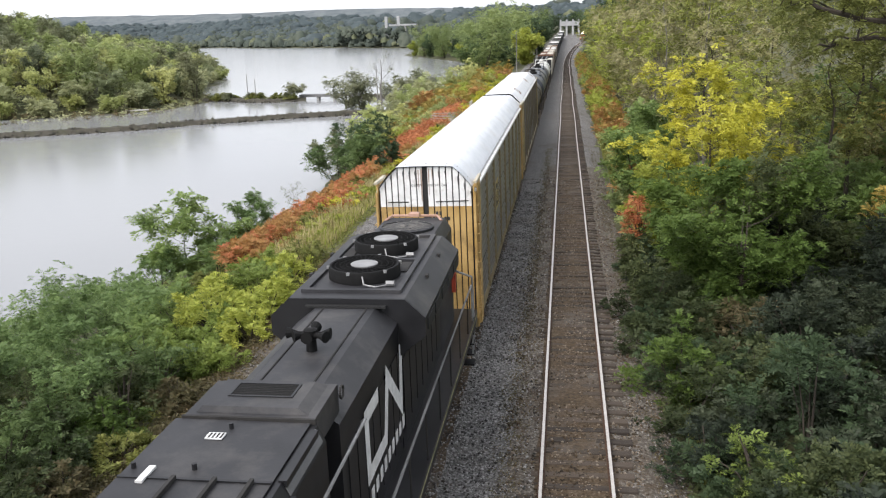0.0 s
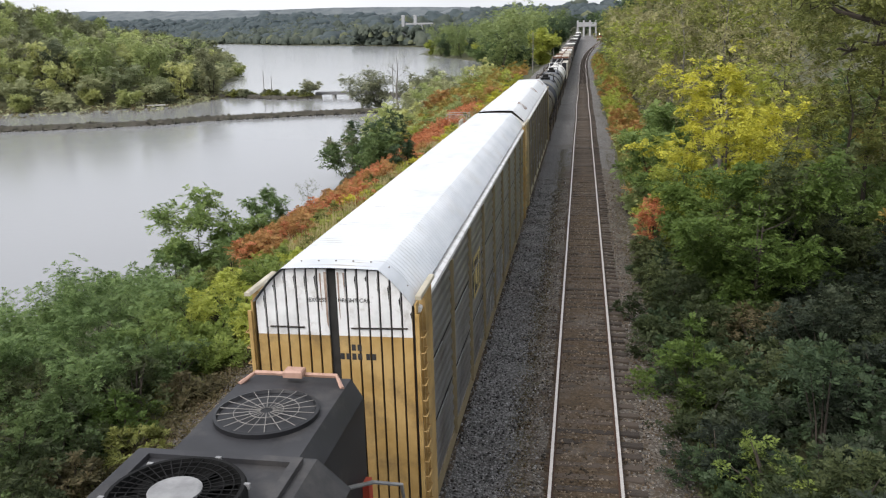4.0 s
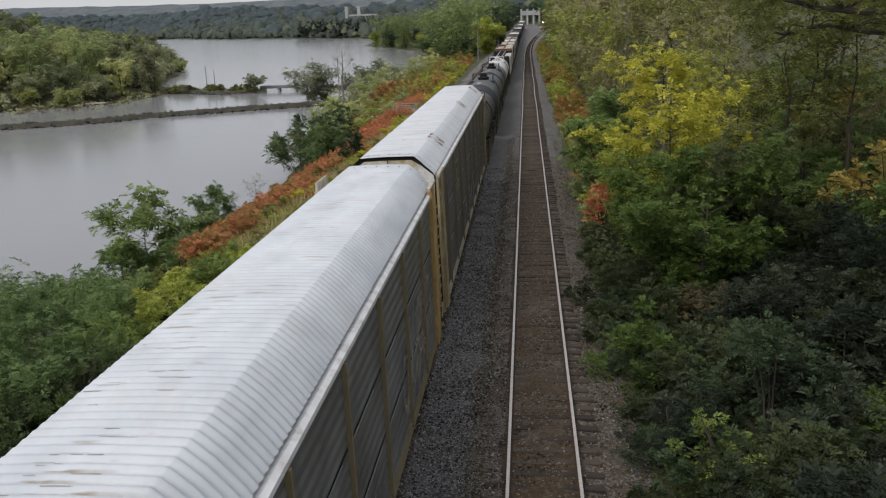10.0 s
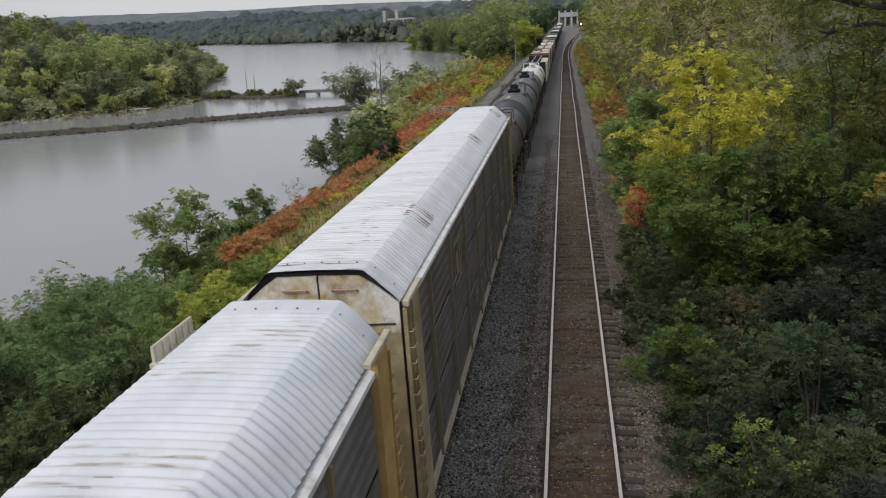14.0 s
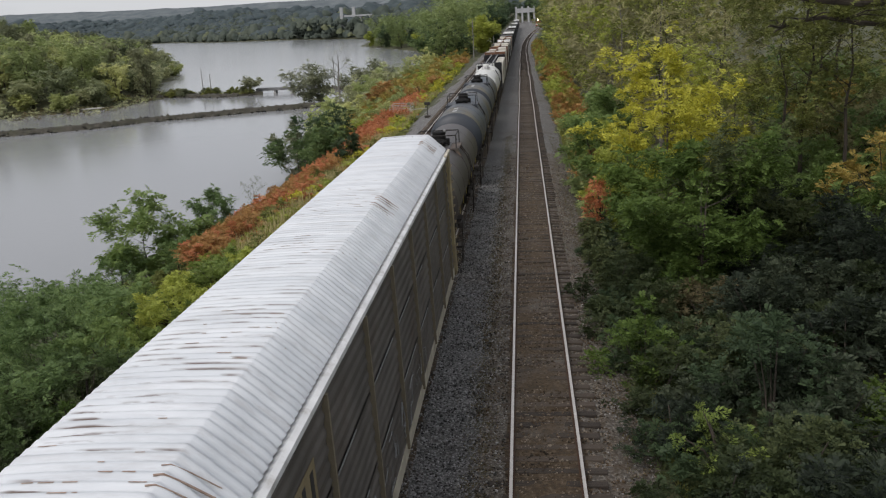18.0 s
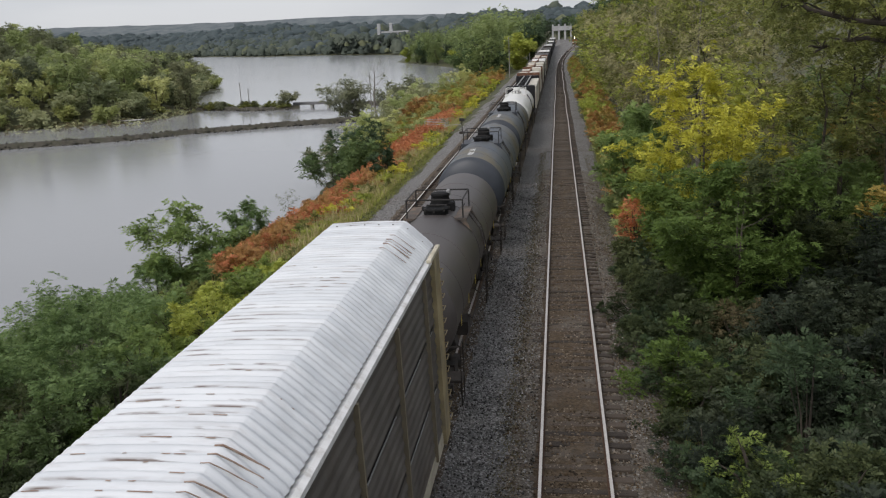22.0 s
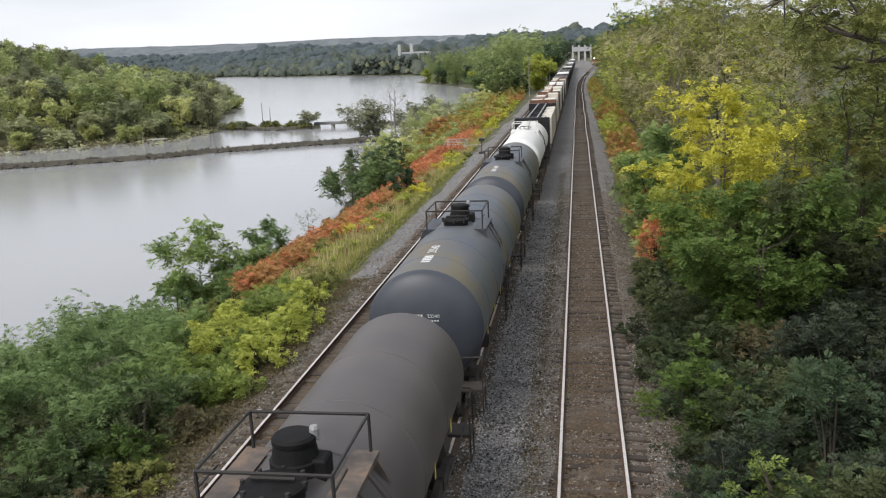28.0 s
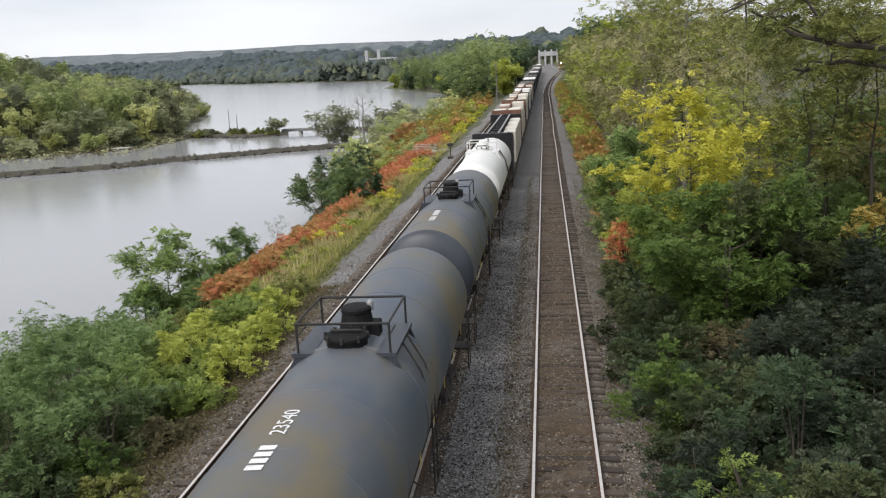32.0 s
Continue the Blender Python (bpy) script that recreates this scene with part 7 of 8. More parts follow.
# ---------------------------------------------------------------- the far side of the water
def causeway(name, path, width, height, label, seed, count):
    """A low stone bank: an earth core and loose boulders along it."""
    t = thing(name, label, "causeway", kind="structure")
    r = random.Random(seed)
    g = Geo()
    v, f = [], []
    pts = []
    for (ax, ay), (bx, by_) in zip(path, path[1:]):
        n = max(2, int(math.hypot(bx - ax, by_ - ay) / 3))
        pts += [(ax + (bx - ax) * i / n, ay + (by_ - ay) * i / n) for i in range(n)]
    pts.append(path[-1])
    for i, (x, y) in enumerate(pts):
        a, b = pts[max(i - 1, 0)], pts[min(i + 1, len(pts) - 1)]
        d = Vector((b[0] - a[0], b[1] - a[1])).normalized()
        nx_, ny_ = -d.y, d.x
        h = height * r.uniform(0.88, 1.08)
        for o, z in ((-width / 2, -0.5), (-width * 0.22, h), (width * 0.22, h * 0.95), (width / 2, -0.5)):
            o += r.uniform(-0.2, 0.2)
            v.append((x + nx_ * o, y + ny_ * o, WATER_Z + z))
    for i in range(len(pts) - 1):
        for j in range(3):
            a = i * 4 + j
            f.append((a, a + 1, a + 5, a + 4))
    part("earth_core", g.add(v, f), M["riprap"], t)
    g = Geo()
    for i in range(count):
        k = r.randrange(len(pts) - 1)
        x, y = pts[k]
        s = r.uniform(0.25, 0.6)
        ox, oy = r.uniform(-width / 2, width / 2), r.uniform(-1.5, 1.5)
        z = WATER_Z + max(0.0, height * (1 - abs(ox) / (width / 2)))
        dirx = Vector((pts[k + 1][0] - x, pts[k + 1][1] - y)).normalized()
        px, py = x - dirx.y * ox + dirx.x * oy, y + dirx.x * ox + dirx.y * oy
        q = [(px + r.uniform(0.7, 1.2) * s * a, py + r.uniform(0.7, 1.2) * s * b, z + r.uniform(0.6, 1.1) * s * c) for a, b, c in ((1, 0, 0), (0, 1, 0), (-1, 0, 0), (0, -1, 0), (0, 0, 0.8), (0, 0, -0.8))]
        g.add(q, [(0, 1, 4), (1, 2, 4), (2, 3, 4), (3, 0, 4), (1, 0, 5), (2, 1, 5), (3, 2, 5), (0, 3, 5)])
    o = part("boulders", g, M["riprap"], t)
    tagged(o, kind="stuff")
    return t


causeway("dike", [(-153, 130), (-129, 136.5), (-102, 145), (-93, 149), (-83, 153.3), (-76, 161), (-66, 166.2), (-57.8, 171), (-48.3, 174.5), (-40, 178)], 4.6, 0.85, "low brown stone dike crossing the lake", 1, 900)
causeway("spit", [(-106, 224), (-97, 226), (-88, 221), (-79, 216), (-69, 219)], 5.5, 0.8, "low overgrown spit reaching into the lake", 2, 400)
causeway("shore_bank", [(-55, 222), (-48, 222), (-38, 220)], 6, 1.0, "stone abutment of the footbridge", 3, 120)
low_green = [shrub_at("spit_shrub", "low green shrub on the spit", "spit shrubs", pose(-98 + 3 * i, 225.5, WATER_Z + 0.4), 300 + i, 1.5, 1.6, L[k], 0.25, 700, 10) for i, k in enumerate(("olive", "grey"))]
for i in range(26):
    f = rnd.uniform(0, 1)
    copy_thing(rnd.choice(low_green), pose(-106 + 36 * f + rnd.uniform(-1, 1), 225.5 - 8 * f + rnd.uniform(-1.2, 1.2), WATER_Z + 0.4, 0, 0, rnd.uniform(0, 360)))
tree_at("tree", "small flat-topped tree on the spit", "spit shrubs", pose(-72, 218.5, WATER_Z + 0.6), 305, 4.3, 3.3, L["hdark"], 0.24, 3200, base=0.62, trunk_r=0.16, clump=0.26, flat=0.45)
e = thing("footbridge", "flat grey footbridge over the gap in the spit", "bridge")
part("deck", Geo().box(-71, -54, 219.5, 222, WATER_Z + 0.8, WATER_Z + 1.5, 0.06), M["hopper"], e)
for x in (-66, -61.5, -57):
    part("pier", Geo().box(x - 0.3, x + 0.3, 219.8, 221.6, WATER_Z - 1, WATER_Z + 1.0), M["concrete"], e)
for x, y, h in ((-86.0, 221, 7.6), (-83.4, 220, 6.2), (-42.0, 186, 10.0)):
    e = thing("wooden_pole", "thin weathered wooden pole standing in the lake spit", "pole", at=pose(x, y, WATER_Z - 0.3))
    part("shaft", Geo().tube([(0, 0, 0), (0.05, 0, h)], [0.13, 0.09], 8), M["pole"], e)
e = thing("boat_dock", "pale wooden dock at the headland shore", "dock", at=pose(-104, 194, WATER_Z + 0.35, 0, 0, 20))
part("planks", Geo().box(-3.0, 3.0, -0.9, 0.9, 0, 0.18), M["concrete"], e)

def crown_domes(name, rows, seed, material, form=(0.85, 0.85, 1.0)):
    """Tree crowns a kilometre off: lumpy domes, two or three to a tree, one body."""
    r = np.random.RandomState(seed)
    rows = np.asarray(rows, float)
    c = np.concatenate([rows, rows + np.concatenate([r.normal(0, 0.55, (len(rows), 2)) * rows[:, 3:4], r.uniform(-0.35, 0.25, (len(rows), 1)) * rows[:, 3:4], rows[:, 3:4] * -0.35], 1)])
    n, rings, seg = len(c), 3, 6
    lat = np.repeat(np.linspace(-0.5, 1.2, rings), seg)
    lon = np.tile(np.arange(seg) * 2 * np.pi / seg, rings) + np.repeat(np.arange(rings) * 0.4, seg)
    shape = np.stack([np.cos(lat) * np.cos(lon), np.cos(lat) * np.sin(lon), np.sin(lat)], -1)
    shape = np.concatenate([shape, [[0, 0, 1.0]]])
    v = c[:, None, :3] + shape[None] * c[:, None, 3:4] * r.uniform(0.72, 1.22, (n, len(shape), 1)) * np.array(form)
    f = []
    for i in range(rings - 1):
        for j in range(seg):
            a, b = i * seg + j, i * seg + (j + 1) % seg
            f += [(a, b, b + seg), (a, b + seg, a + seg)]
    f += [((rings - 1) * seg + j, (rings - 1) * seg + (j + 1) % seg, rings * seg) for j in range(seg)]
    me = quick_mesh(name, v.reshape(-1, 3), (np.arange(n)[:, None, None] * len(shape) + np.array(f)[None]).reshape(-1, 3), material)
    me.polygons.foreach_set("use_smooth", [True] * len(me.polygons))
    return me


# headland woods
HEAD = "woods on the headland"
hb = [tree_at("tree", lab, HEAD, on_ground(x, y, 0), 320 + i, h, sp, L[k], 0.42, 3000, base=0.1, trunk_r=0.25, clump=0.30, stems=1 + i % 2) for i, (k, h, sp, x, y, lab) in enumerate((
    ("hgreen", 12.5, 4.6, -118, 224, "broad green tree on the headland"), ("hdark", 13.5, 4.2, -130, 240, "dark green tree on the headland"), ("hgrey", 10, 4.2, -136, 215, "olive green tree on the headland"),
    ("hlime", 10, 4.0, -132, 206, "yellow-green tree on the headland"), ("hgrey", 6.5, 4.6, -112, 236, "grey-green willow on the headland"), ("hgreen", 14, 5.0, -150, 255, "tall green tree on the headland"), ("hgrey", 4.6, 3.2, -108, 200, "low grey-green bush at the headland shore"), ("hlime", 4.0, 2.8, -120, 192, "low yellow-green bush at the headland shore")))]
r2 = np.random.RandomState(8)
cand = np.stack([r2.uniform(-330, -98, 2800), r2.uniform(150, 470, 2800)], -1)
cand = cand[np.argsort(np.hypot(cand[:, 0], cand[:, 1]))]
dd = inside_distance(cand[:, 0], cand[:, 1], PENINSULA)
front, back = [], []
for (x, y), d in zip(cand, dd):
    gap = 6.4 if d < 40 else 9.5
    if d < 0.8 or any((x - a) ** 2 + (y - b) ** 2 < gap * gap for a, b in front + back):
        continue
    (front if d < 36 and len(front) < 210 else back).append((x, y))
for x, y in front:
    d = float(inside_distance(np.array([x]), np.array([y]), PENINSULA)[0])
    pick = rnd.choice((6, 7, 6, 4)) if d < 4 else rnd.choice((3, 0, 2, 4, 1, 2)) if d < 14 else rnd.choice((0, 0, 1, 5, 2, 3, 1))
    if x > -114 and y > 214:
        pick = rnd.choice((1, 2, 4, 2))
    copy_thing(hb[pick], on_ground(x, y, rnd.uniform(0, 360)))
lumps = []
rnd.shuffle(back)
for x, y in back:
    h, rc = rnd.uniform(8, 13), rnd.uniform(3.8, 5.6)
    z = gz(x, y) + h - rc
    # a rounded crown of lumps
    for i in range(12):
        a, u = i * 2.4 + rnd.uniform(-0.4, 0.4), (i + 0.5) / 12
        lumps.append((x + math.cos(a) * rc * 0.75 * math.sqrt(u), y + math.sin(a) * rc * 0.75 * math.sqrt(u), z + rc * (0.75 - 1.1 * u), rc * rnd.uniform(0.26, 0.42)))
each = len(back) // 10 + 1
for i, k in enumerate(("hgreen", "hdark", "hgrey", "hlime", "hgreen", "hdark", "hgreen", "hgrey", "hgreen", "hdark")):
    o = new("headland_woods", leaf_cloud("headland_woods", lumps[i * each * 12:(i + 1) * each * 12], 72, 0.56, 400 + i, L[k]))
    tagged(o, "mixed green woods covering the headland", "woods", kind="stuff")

r9 = np.random.RandomState(23)
hx, hy = r9.uniform(-900, -140, 2600), r9.uniform(160, 600, 2600)
hd = inside_distance(hx, hy, PENINSULA)
keep = (hd > 4) & ((hx < -340) | (hy > 460))
hx, hy, hr = hx[keep], hy[keep], r9.uniform(3.5, 6.0, keep.sum())
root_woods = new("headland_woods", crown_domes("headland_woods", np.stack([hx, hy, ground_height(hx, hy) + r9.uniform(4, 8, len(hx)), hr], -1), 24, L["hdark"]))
tagged(root_woods, "dark green woods at the root of the headland", "woods", kind="stuff")

# reeds and low scrub on the marshy edge of the headland
r7 = np.random.RandomState(19)
mx_, my_ = r7.uniform(-200, -96, 6000), r7.uniform(150, 300, 6000)
md = inside_distance(mx_, my_, PENINSULA)
sel = (md > -13) & (md < 6) & ((md > -1) | (r7.uniform(0, 1, 6000) < 0.45)) & (my_ < 215 + 30 * (md > -1))
mc = np.stack([mx_[sel], my_[sel], np.maximum(ground_height(mx_[sel], my_[sel]), WATER_Z) + 0.35, np.full(sel.sum(), 0.7)], -1)
for i, k in enumerate(("brown", "hgrey")):
    o = new("marsh_reeds", leaf_cloud("marsh_reeds", mc[i::2], 14, 0.4, 410 + i, L[k]))
    tagged(o, "green and tan marsh reeds along the headland shore", "reeds", kind="stuff")

# far shore woods: one body of clumps
r3 = np.random.RandomState(12)
n = 4200
fx = r3.uniform(-1500, 420, n)
fy = far_shore(fx) + 6 + np.abs(r3.normal(0, 1, n)) * 190
fr = r3.uniform(2.8, 6.5, n) * np.exp(np.abs(r3.normal(0, 0.35, n)))
cl = np.stack([fx, fy, ground_height(fx, fy) + fr * 0.7 + r3.normal(0, 1.2, n), fr], -1)
fx = r3.uniform(-300, -120, 160)
fr = r3.uniform(3.5, 6, 160)
cl = np.concatenate([cl, np.stack([fx, r3.uniform(1092, 1126, 160), r3.uniform(2, 17, 160), fr], -1)])
paler = np.random.RandomState(33).uniform(0, 1, len(cl)) < 0.07
pale_woods = new("far_woods", crown_domes("far_woods", cl[paler], 75, L["hdark"], (1.0, 1.0, 0.85)))
tagged(pale_woods, "paler trees scattered among the far shore woods", "woods", kind="stuff")
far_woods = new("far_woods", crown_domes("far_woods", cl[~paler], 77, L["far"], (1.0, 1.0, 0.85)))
tagged(far_woods, "distant mixed woods along the far shore", "woods", kind="stuff")
n = 11500
fx = np.where(r3.uniform(0, 1, n) < 0.1, r3.uniform(-100, 250, n), r3.uniform(-2500, -100, n))
fy = far_shore(fx) + 45 + 1100 * r3.uniform(0, 1, n) ** 1.2
fr = r3.uniform(4.0, 8.0, n) * np.exp(np.abs(r3.normal(0, 0.38, n))) * (0.6 + fy / 3600)
hills = np.stack([fx, fy, ground_height(fx, fy) + fr * 0.2 + r3.normal(0, 2.2, n), fr], -1)
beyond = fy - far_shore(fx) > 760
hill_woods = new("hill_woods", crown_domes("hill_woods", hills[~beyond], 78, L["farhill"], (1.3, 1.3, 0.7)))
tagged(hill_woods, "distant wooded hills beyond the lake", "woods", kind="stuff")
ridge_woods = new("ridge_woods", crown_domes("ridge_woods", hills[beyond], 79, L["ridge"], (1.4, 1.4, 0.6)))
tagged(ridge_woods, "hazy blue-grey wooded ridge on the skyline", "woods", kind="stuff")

# concrete works with two towers behind the woods
e = thing("highway_bridge", "pale concrete structure with two square towers beyond the lake", "bridge")
for x in (-237.5, -221.0):
    part("tower", Geo().box(x - 1.9, x + 1.9, 1132, 1137, 7, 32.8, 0.4), M["far_concrete"], e)
part("deck", Geo().box(-233.5, -197.0, 1130, 1138, 20.4, 22.6), M["far_concrete"], e)
for x in (-212, -200):
    part("pier", Geo().box(x - 1, x + 1, 1131, 1137, 5, 20.4), M["far_concrete"], e)
# low pale sheds on the far shore
for x, w in ((-286, 9), (-352, 11)):
    y = float(far_shore(np.array([x]))[0]) + 46
    e = thing("shed", "low pale shed among the far shore woods", "shed", "sheds on the far shore", pose(x, y, gz(x, y)))
    part("wall", Geo().box(-w / 2, w / 2, 0, 8, -1, 5.5), M["concrete"], e)
    part("roof", Geo().prism([(-w / 2 - 0.4, 5.5), (w / 2 + 0.4, 5.5), (w / 2, 6.0), (0, 7.2), (-w / 2, 6.0)], -0.4, 8.4), M["white_paint"], e)

# old concrete road bridge over the line
by0 = 640.0
bz = rise(by0) + 1.6
e = thing("road_bridge", "old concrete road bridge with square parapet towers across the tracks", "bridge", at=pose(bend_main(by0) + 1.0, by0, bz))
part("deck", Geo().box(-7.6, 6.8, -4, 4, 5.0, 7.2), M["far_concrete"], e)
for x in (-7.0, -2.6, 1.9, 6.2):
    part("pier", Geo().box(x - 0.65, x + 0.65, -3.6, 3.6, -3, 5.0), M["far_concrete"], e)
    part("parapet_tower", Geo().box(x - 0.6, x + 0.6, -4.2, -2.6, 7.2, 9.4, 0.2), M["far_concrete"], e)
g = Geo()
g.box(-7.6, 6.8, -4.1, -3.8, 7.2, 8.1)
part("parapet", g, M["far_concrete"], e)

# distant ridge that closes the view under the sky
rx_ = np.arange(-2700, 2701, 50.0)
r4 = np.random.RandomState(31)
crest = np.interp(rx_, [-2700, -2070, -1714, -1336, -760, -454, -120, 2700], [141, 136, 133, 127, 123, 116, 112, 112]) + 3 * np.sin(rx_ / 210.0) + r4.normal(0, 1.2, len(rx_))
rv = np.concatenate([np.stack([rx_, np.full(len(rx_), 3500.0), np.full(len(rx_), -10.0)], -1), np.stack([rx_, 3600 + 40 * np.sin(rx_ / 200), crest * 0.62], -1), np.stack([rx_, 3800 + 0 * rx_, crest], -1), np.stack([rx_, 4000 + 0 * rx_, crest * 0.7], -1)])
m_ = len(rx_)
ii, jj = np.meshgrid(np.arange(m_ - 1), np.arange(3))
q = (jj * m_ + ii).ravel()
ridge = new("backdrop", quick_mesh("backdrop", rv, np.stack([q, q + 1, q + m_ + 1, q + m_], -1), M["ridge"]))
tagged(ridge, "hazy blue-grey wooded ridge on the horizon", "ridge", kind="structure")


# ---------------------------------------------------------------- lineside details
def switch_stand(x, y):
    e = thing("switch_stand", "black lineside switch stand with a lamp and long rod", "switch stand", at=pose(x, y, -0.35))
    part("base", Geo().box(-0.3, 0.3, -0.2, 0.2, 0, 0.25, 0.03), M["under"], e)
    part("mast", Geo().tube([(0, 0, 0.2), (0, 0, 1.35)], 0.05, 8), M["dark"], e)
    part("lamp", Geo().box(-0.28, 0.28, -0.18, 0.18, 1.3, 1.62, 0.05), M["dark"], e)
    part("rod", Geo().tube([(-1.9, 0.1, 0.9), (0, 0, 1.0)], 0.03, 6), M["concrete"], e)


switch_stand(-10.2, 86.5)
e = thing("steel_platform", "pale steel stairs and railing on the bank", "platform", at=pose(-14.4, 97.0, gz(-14.4, 97.0) - 0.2))
part("deck", Geo().box(-1.2, 1.2, -1.2, 1.2, 0.9, 1.0), M["concrete"], e)
g = Geo()
for x, y in ((-1.2, -1.2), (1.2, -1.2), (1.2, 1.2), (-1.2, 1.2)):
    g.tube([(x, y, -0.5), (x, y, 1.8)], 0.035, 6)
for z in (1.4, 1.8):
    g.tube([(-1.2, -1.2, z), (1.2, -1.2, z), (1.2, 1.2, z), (-1.2, 1.2, z)], 0.03, 6)
part("railing", g, M["concrete"], e)
part("stairs", Geo().prism([(-2.8, -0.6), (-2.6, -0.6), (-1.2, 0.9), (-1.2, 1.0), (-1.4, 1.0)], -0.6, 0.6), M["concrete"], e)

# waiting locomotive far off on the free track
ly = 520.0
e = thing("waiting_locomotive", "distant red and white locomotive with its headlight on", "locomotive", at=pose(bend_free(ly) - 1.0, ly, rise(ly), 0, 0, -8))
part("hood", Geo().prism([(-1.5, 0.6), (1.5, 0.6), (1.5, 3.6), (1.1, 4.5), (-1.1, 4.5), (-1.5, 3.6)], 0, 20), M["under"], e)
part("nose", Geo().box(-1.4, 1.4, -1.2, 0, 0.6, 3.0, 0.2), M["red"], e)
part("white_stripe", Geo().box(-1.42, 1.42, -1.25, -1.2, 1.2, 2.0), M["white_paint"], e)
M["headlight"] = bpy.data.materials.new("headlight")
M["headlight"].use_nodes = True
hp = M["headlight"].node_tree.nodes["Principled BSDF"]
hp.inputs["Emission Color"].default_value, hp.inputs["Emission Strength"].default_value = (1.0, 0.86, 0.65, 1), 8.0
part("headlight", Geo().lathe([(0.45, -0.1), (0.45, 0.0), (0.3, 0.05)], "y", (0, -0.15, 4.0), 12), M["headlight"], e)

for x, y, h in ((-11.8, 205.0, 9.5), (-11.0, 330.0, 10.0)):
    e = thing("signal_mast", "thin grey lineside mast beside the tracks", "mast", at=pose(x, y, -0.5 + rise(y)))
    part("shaft", Geo().tube([(0, 0, 0), (0, 0, h)], [0.12, 0.08], 8), M["pole"], e)

# dry stalks and grass on the bank, one body
def blades(name, spots, lo, hi, width, seed, material, label):
    r = np.random.RandomState(seed)
    p = np.asarray(spots, float)
    n = len(p)
    h = r.uniform(lo, hi, (n, 1))
    a = r.uniform(0, 6.28, n)
    side = np.stack([np.cos(a), np.sin(a), np.zeros(n)], -1) * width
    tip = p + np.concatenate([r.normal(0, 0.22, (n, 2)) * h, h], 1)
    midp = p * 0.5 + tip * 0.5 + np.concatenate([r.normal(0, 0.03, (n, 2)), np.zeros((n, 1))], 1)
    v = np.stack([p - side, p + side, midp + side * 0.7, tip, midp - side * 0.7], 1).reshape(-1, 3)
    o = new(name, quick_mesh(name, v, np.arange(5 * n).reshape(n, 5), material))
    return tagged(o, label, "grass", kind="stuff")


r5 = np.random.RandomState(41)
n = 17000
sy_ = 30 + 92 * r5.uniform(0, 1, n) ** 1.2
sx_ = -11.15 - np.abs(r5.normal(0, 2.6, n)) - 0.01 * sy_
blades("dry_grass", np.stack([sx_, sy_, ground_height(sx_, sy_) - 0.05], -1), 0.25, 0.85, 0.022, 42, L["straw"], "dry straw-coloured grass on the embankment")
n = 6500
sy_ = 36 + 80 * r5.uniform(0, 1, n)
sx_ = -12.9 - np.abs(r5.normal(0, 1.1, n)) - 0.012 * (sy_ - 40)
blades("tall_grass", np.stack([sx_, sy_, ground_height(sx_, sy_) - 0.05], -1), 0.5, 1.25, 0.024, 43, L["straw"], "tall pale dry grass beside the sumac")
n = 12000
sy_ = 28 + 94 * r5.uniform(0, 1, n) ** 1.2
sx_ = -11.15 - np.abs(r5.normal(0, 2.4, n)) - 0.01 * sy_
blades("green_grass", np.stack([sx_, sy_, ground_height(sx_, sy_) - 0.05], -1), 0.2, 0.7, 0.03, 48, L["lime"], "yellow-green grass and weeds among the straw")
n = 16000
sy_ = 5 + 120 * r5.uniform(0, 1, n) ** 1.4
sx_ = 2.75 + np.abs(r5.normal(0, 0.5, n))
blades("verge_grass", np.stack([sx_, sy_, ground_height(sx_, sy_) - 0.05], -1), 0.12, 0.5, 0.02, 44, L["olive"], "short green weeds along the ballast edge")

# fallen leaves and weeds as ground cover
n = 30000
sy_ = 8 + 70 * r5.uniform(0, 1, n)
sx_ = -11.0 - np.abs(r5.normal(0, 4.0, n))
lc = np.stack([sx_, sy_, ground_height(sx_, sy_) + 0.12, np.full(n, 0.2)], -1)
weeds = new("ground_weeds", leaf_cloud("ground_weeds", lc, 2, 0.07, 45, L["olive"]))
tagged(weeds, "low weeds and fallen leaves covering the bank", "weeds", kind="stuff")

n = 11000
sy_ = 8 + 28 * r5.uniform(0, 1, n) ** 1.2
sx_ = -10.95 + np.abs(r5.normal(0, 0.75, n))
sz_ = np.interp(sx_, [p_[0] for p_ in prof], [p_[1] for p_ in prof])
lc = np.stack([sx_, sy_, sz_ + 0.06, np.full(n, 0.16)], -1)
weeds = new("siding_weeds", leaf_cloud("siding_weeds", lc, 3, 0.045, 46, L["brown"]))
tagged(weeds, "brown and green weeds creeping over the siding ballast", "weeds", kind="stuff")
n = 5200
sy_ = 9 + 60 * r5.uniform(0, 1, n) ** 1.3
sx_ = np.where(r5.uniform(0, 1, n) < 0.6, -1.55 + r5.normal(0, 0.2, n), 1.7 + np.abs(r5.normal(0, 0.6, n)))
sz_ = np.interp(sx_, [p_[0] for p_ in prof], [p_[1] for p_ in prof])
weeds = new("track_weeds", leaf_cloud("track_weeds", np.stack([sx_, sy_, sz_ + 0.03, np.full(n, 0.10)], -1), 4, 0.03, 47, L["brown"]))
tagged(weeds, "sparse dull weeds beside the free track", "weeds", kind="stuff")

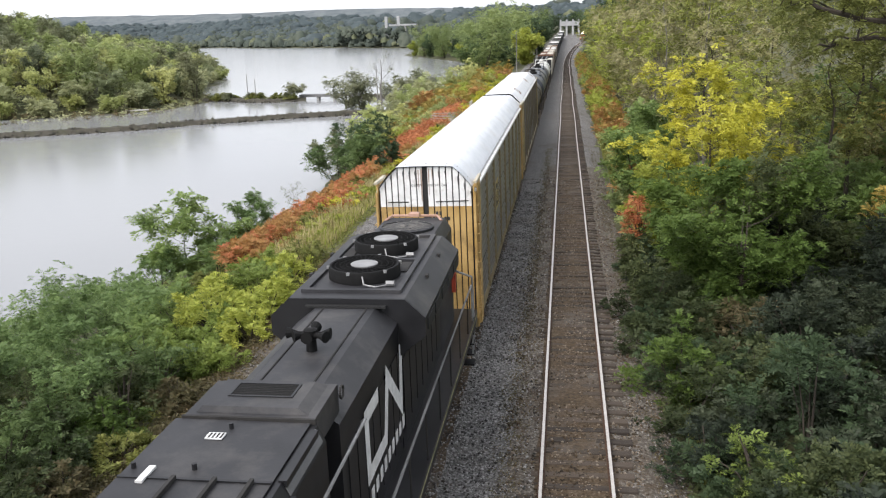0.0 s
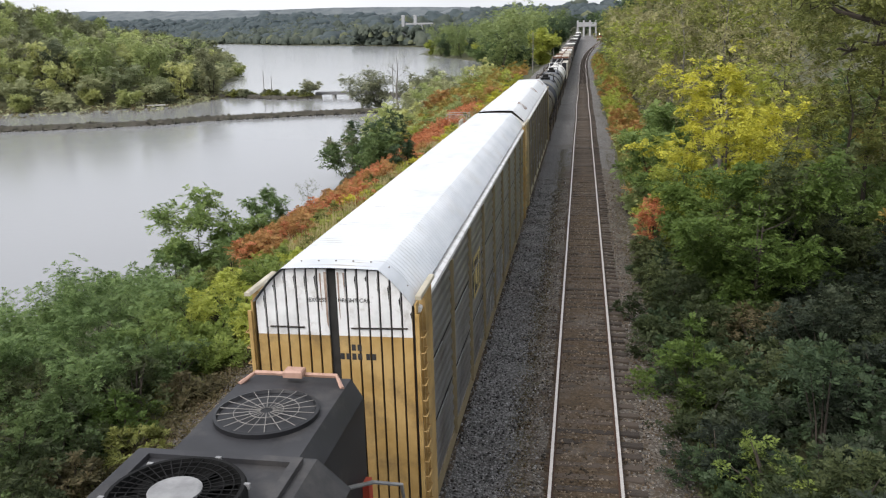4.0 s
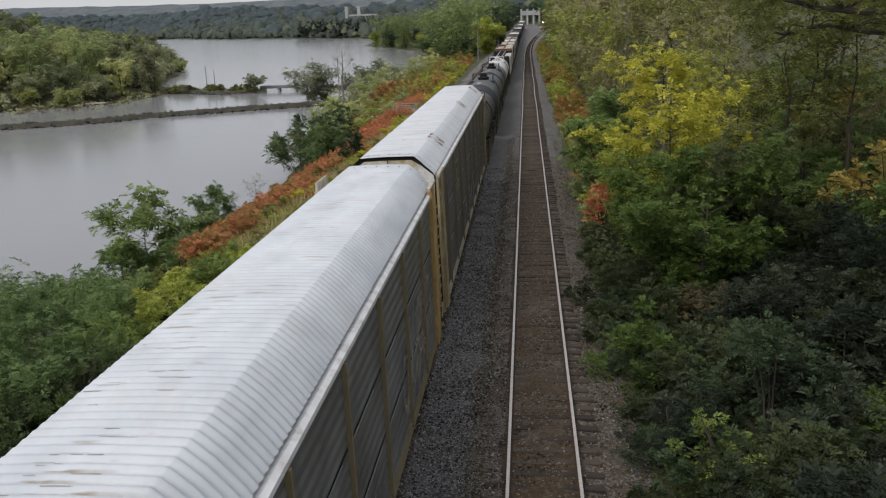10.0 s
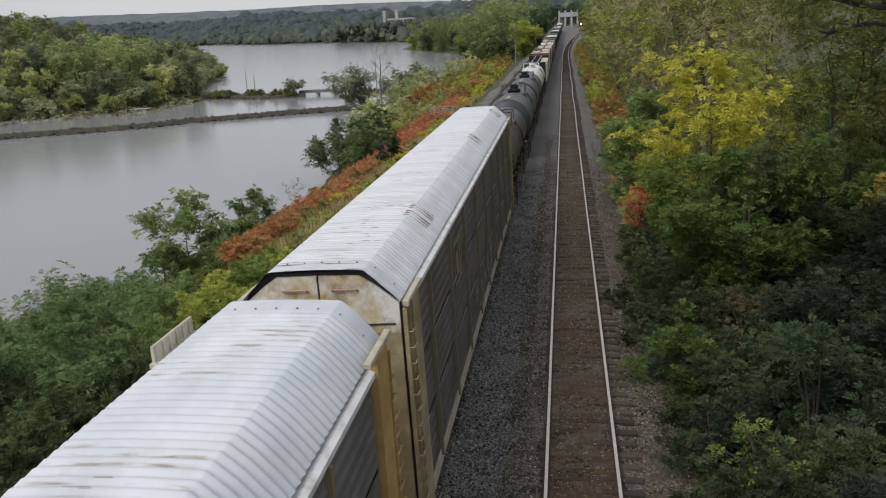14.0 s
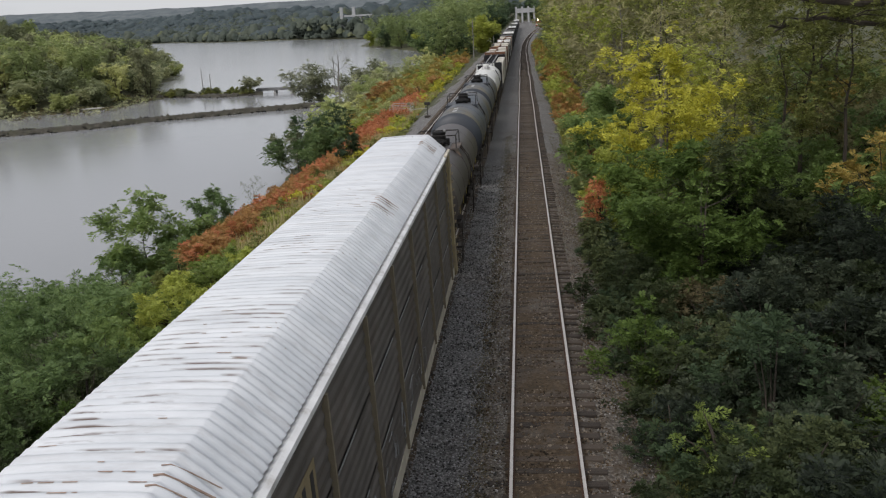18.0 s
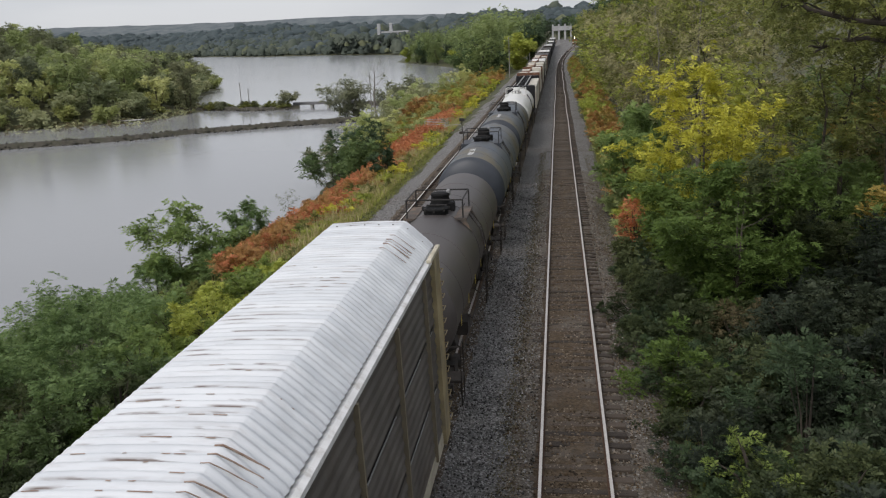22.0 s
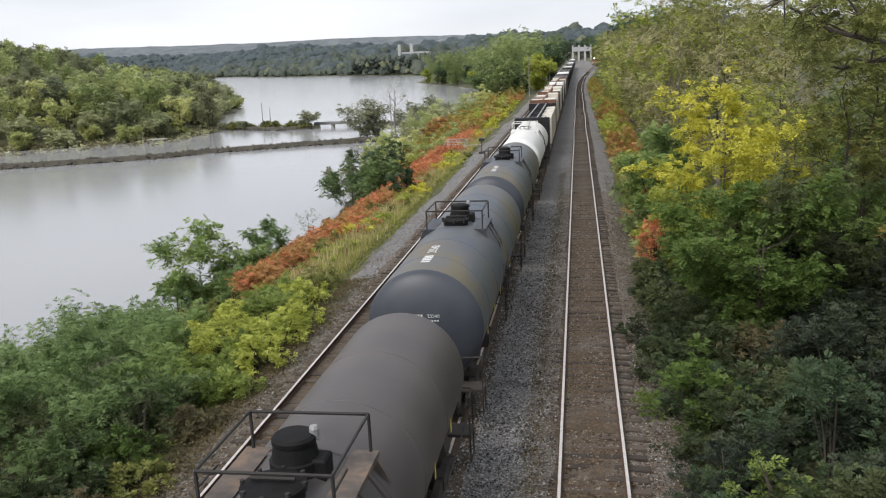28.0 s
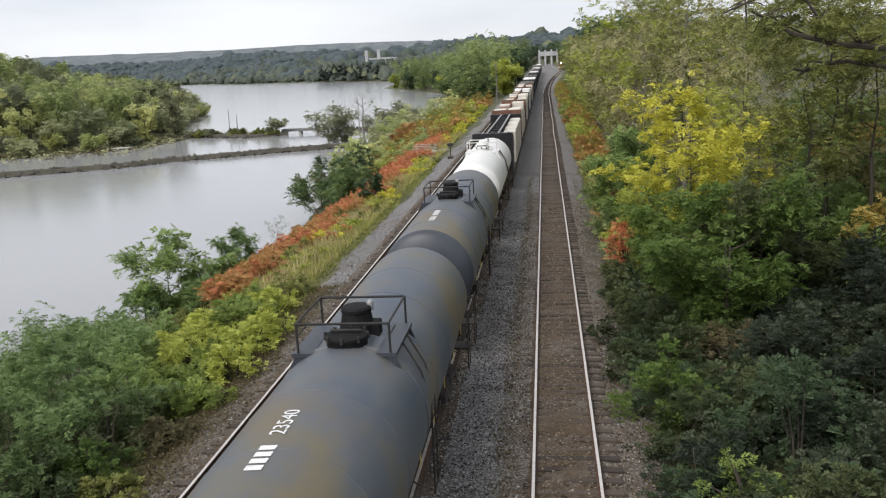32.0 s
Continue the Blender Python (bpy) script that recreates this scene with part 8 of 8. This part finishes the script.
n = 6000
sy_ = 6 + 30 * r5.uniform(0, 1, n)
sx_ = 3.05 - np.abs(r5.normal(0, 0.32, n)) * (0.6 + 0.5 * np.sin(sy_ * 1.9) + 0.3 * np.sin(sy_ * 4.3))
lc = np.stack([sx_, sy_, np.interp(sx_, [p_[0] for p_ in prof], [p_[1] for p_ in prof]) + 0.12, np.full(n, 0.2)], -1)
vines = new("edge_vines", leaf_cloud("edge_vines", lc, 4, 0.055, 49, L["mid"]))
tagged(vines, "dull green vines creeping from the woods onto the ballast", "weeds", kind="stuff")

# ---------------------------------------------------------------- loose ballast stones
n = 60000
r6 = np.random.RandomState(51)
sy_ = 9 + 46 * r6.uniform(0, 1, n) ** 1.5
sx_ = np.where(r6.uniform(0, 1, n) < 0.92, r6.uniform(-3.3, 2.5, n), r6.uniform(-11.0, -9.0, n))
sz_ = np.interp(sx_, [p_[0] for p_ in prof], [p_[1] for p_ in prof])
ok = (np.abs(np.abs(sx_) - GAUGE) > 0.09) & (np.abs(sx_ + 8.755) > 0.09) & ((np.abs(sx_) > 1.35) | (r6.uniform(0, 1, n) < 0.55)) & ((sx_ < 1.5) | (r6.uniform(0, 1, n) < 0.55))
sx_, sy_, sz_ = sx_[ok], sy_[ok], sz_[ok]
n = len(sx_)
s_ = r6.uniform(0.018, 0.036, n) * np.where(r6.uniform(0, 1, n) < 0.12, 1.5, 1.0)
octa = np.array([(1, 0, 0), (0, 1, 0), (-1, 0, 0), (0, -1, 0), (0, 0, 0.8), (0, 0, -0.8)], float)
v = octa[None] * r6.uniform(0.6, 1.25, (n, 6, 1)) * s_[:, None, None]
a = r6.uniform(0, 6.28, n)
ca, sa = np.cos(a), np.sin(a)
v = np.stack([v[..., 0] * ca[:, None] - v[..., 1] * sa[:, None], v[..., 0] * sa[:, None] + v[..., 1] * ca[:, None], v[..., 2]], -1)
v += np.stack([sx_, sy_, sz_ + s_ * 0.35], -1)[:, None, :]
tri = np.array([(0, 1, 4), (1, 2, 4), (2, 3, 4), (3, 0, 4), (1, 0, 5), (2, 1, 5), (3, 2, 5), (0, 3, 5)])
f = (np.arange(n)[:, None, None] * 6 + tri[None]).reshape(-1, 3)
inner = np.repeat(((sx_ > -0.9) & (sx_ < 1.1)) | (((np.abs(sx_) < 1.7) | ((sx_ < -8.9) & (sy_ < 30))) & (r6.uniform(0, 1, n) < 0.45)) | ((sx_ > 1.0) & (r6.uniform(0, 1, n) < 0.7)), 8)
for pick, m_, lab in ((~inner, "stone", "loose grey crushed ballast stones"), (inner, "stone_brown", "rust-stained ballast stones between the rails")):
    o = new("ballast_stones", quick_mesh("ballast_stones", v.reshape(-1, 3), f[pick], M[m_]))
    tagged(o, lab, "stones", kind="stuff")


# ---------------------------------------------------------------- wooden ties, piece by piece
def tie_meshes(count, seed):
    r = random.Random(seed)
    out = []
    for i in range(count):
        g = Geo()
        hw, hl = 0.112 * r.uniform(0.9, 1.05), 1.28 + r.uniform(-0.06, 0.06)
        g.box(-hl, hl, -hw, hw, -0.36, -0.165 + r.uniform(-0.012, 0.006), 0.012)
        out.append(fix_normals(g.mesh("tie", M["tie"])))
    return out


def lay_ties(t, x0, bend, first, last, near_count, seed):
    ms = tie_meshes(7, seed)
    r = random.Random(seed + 1)
    y, k = first, 0
    rest = Geo()
    while y < last:
        if k < near_count:
            share("tie", r.choice(ms), t, pose(x0 + bend(y) + r.uniform(-0.04, 0.04), y, rise(y) + r.uniform(-0.006, 0.006), 0, 0, r.uniform(-1.2, 1.2)))
        else:
            xx = x0 + bend(y)
            rest.box(xx - 1.28, xx + 1.28, y - 0.11, y + 0.11, rise(y) - 0.36, rise(y) - 0.165)
        y += 0.53 + r.uniform(-0.03, 0.03)
        k += 1
    o = part("far_ties", rest, M["tie"], t, "rows of distant wooden ties")
    tagged(o, kind="stuff")


lay_ties(track_free, 0.0, bend_free, -4.0, 420, 300, 61)
lay_ties(track_siding, SIDING_X, bend_main, 10.0, 300, 200, 63)
lay_ties(track_train, TRAIN_X, bend_main, -2.0, 200, 40, 65)


motions()
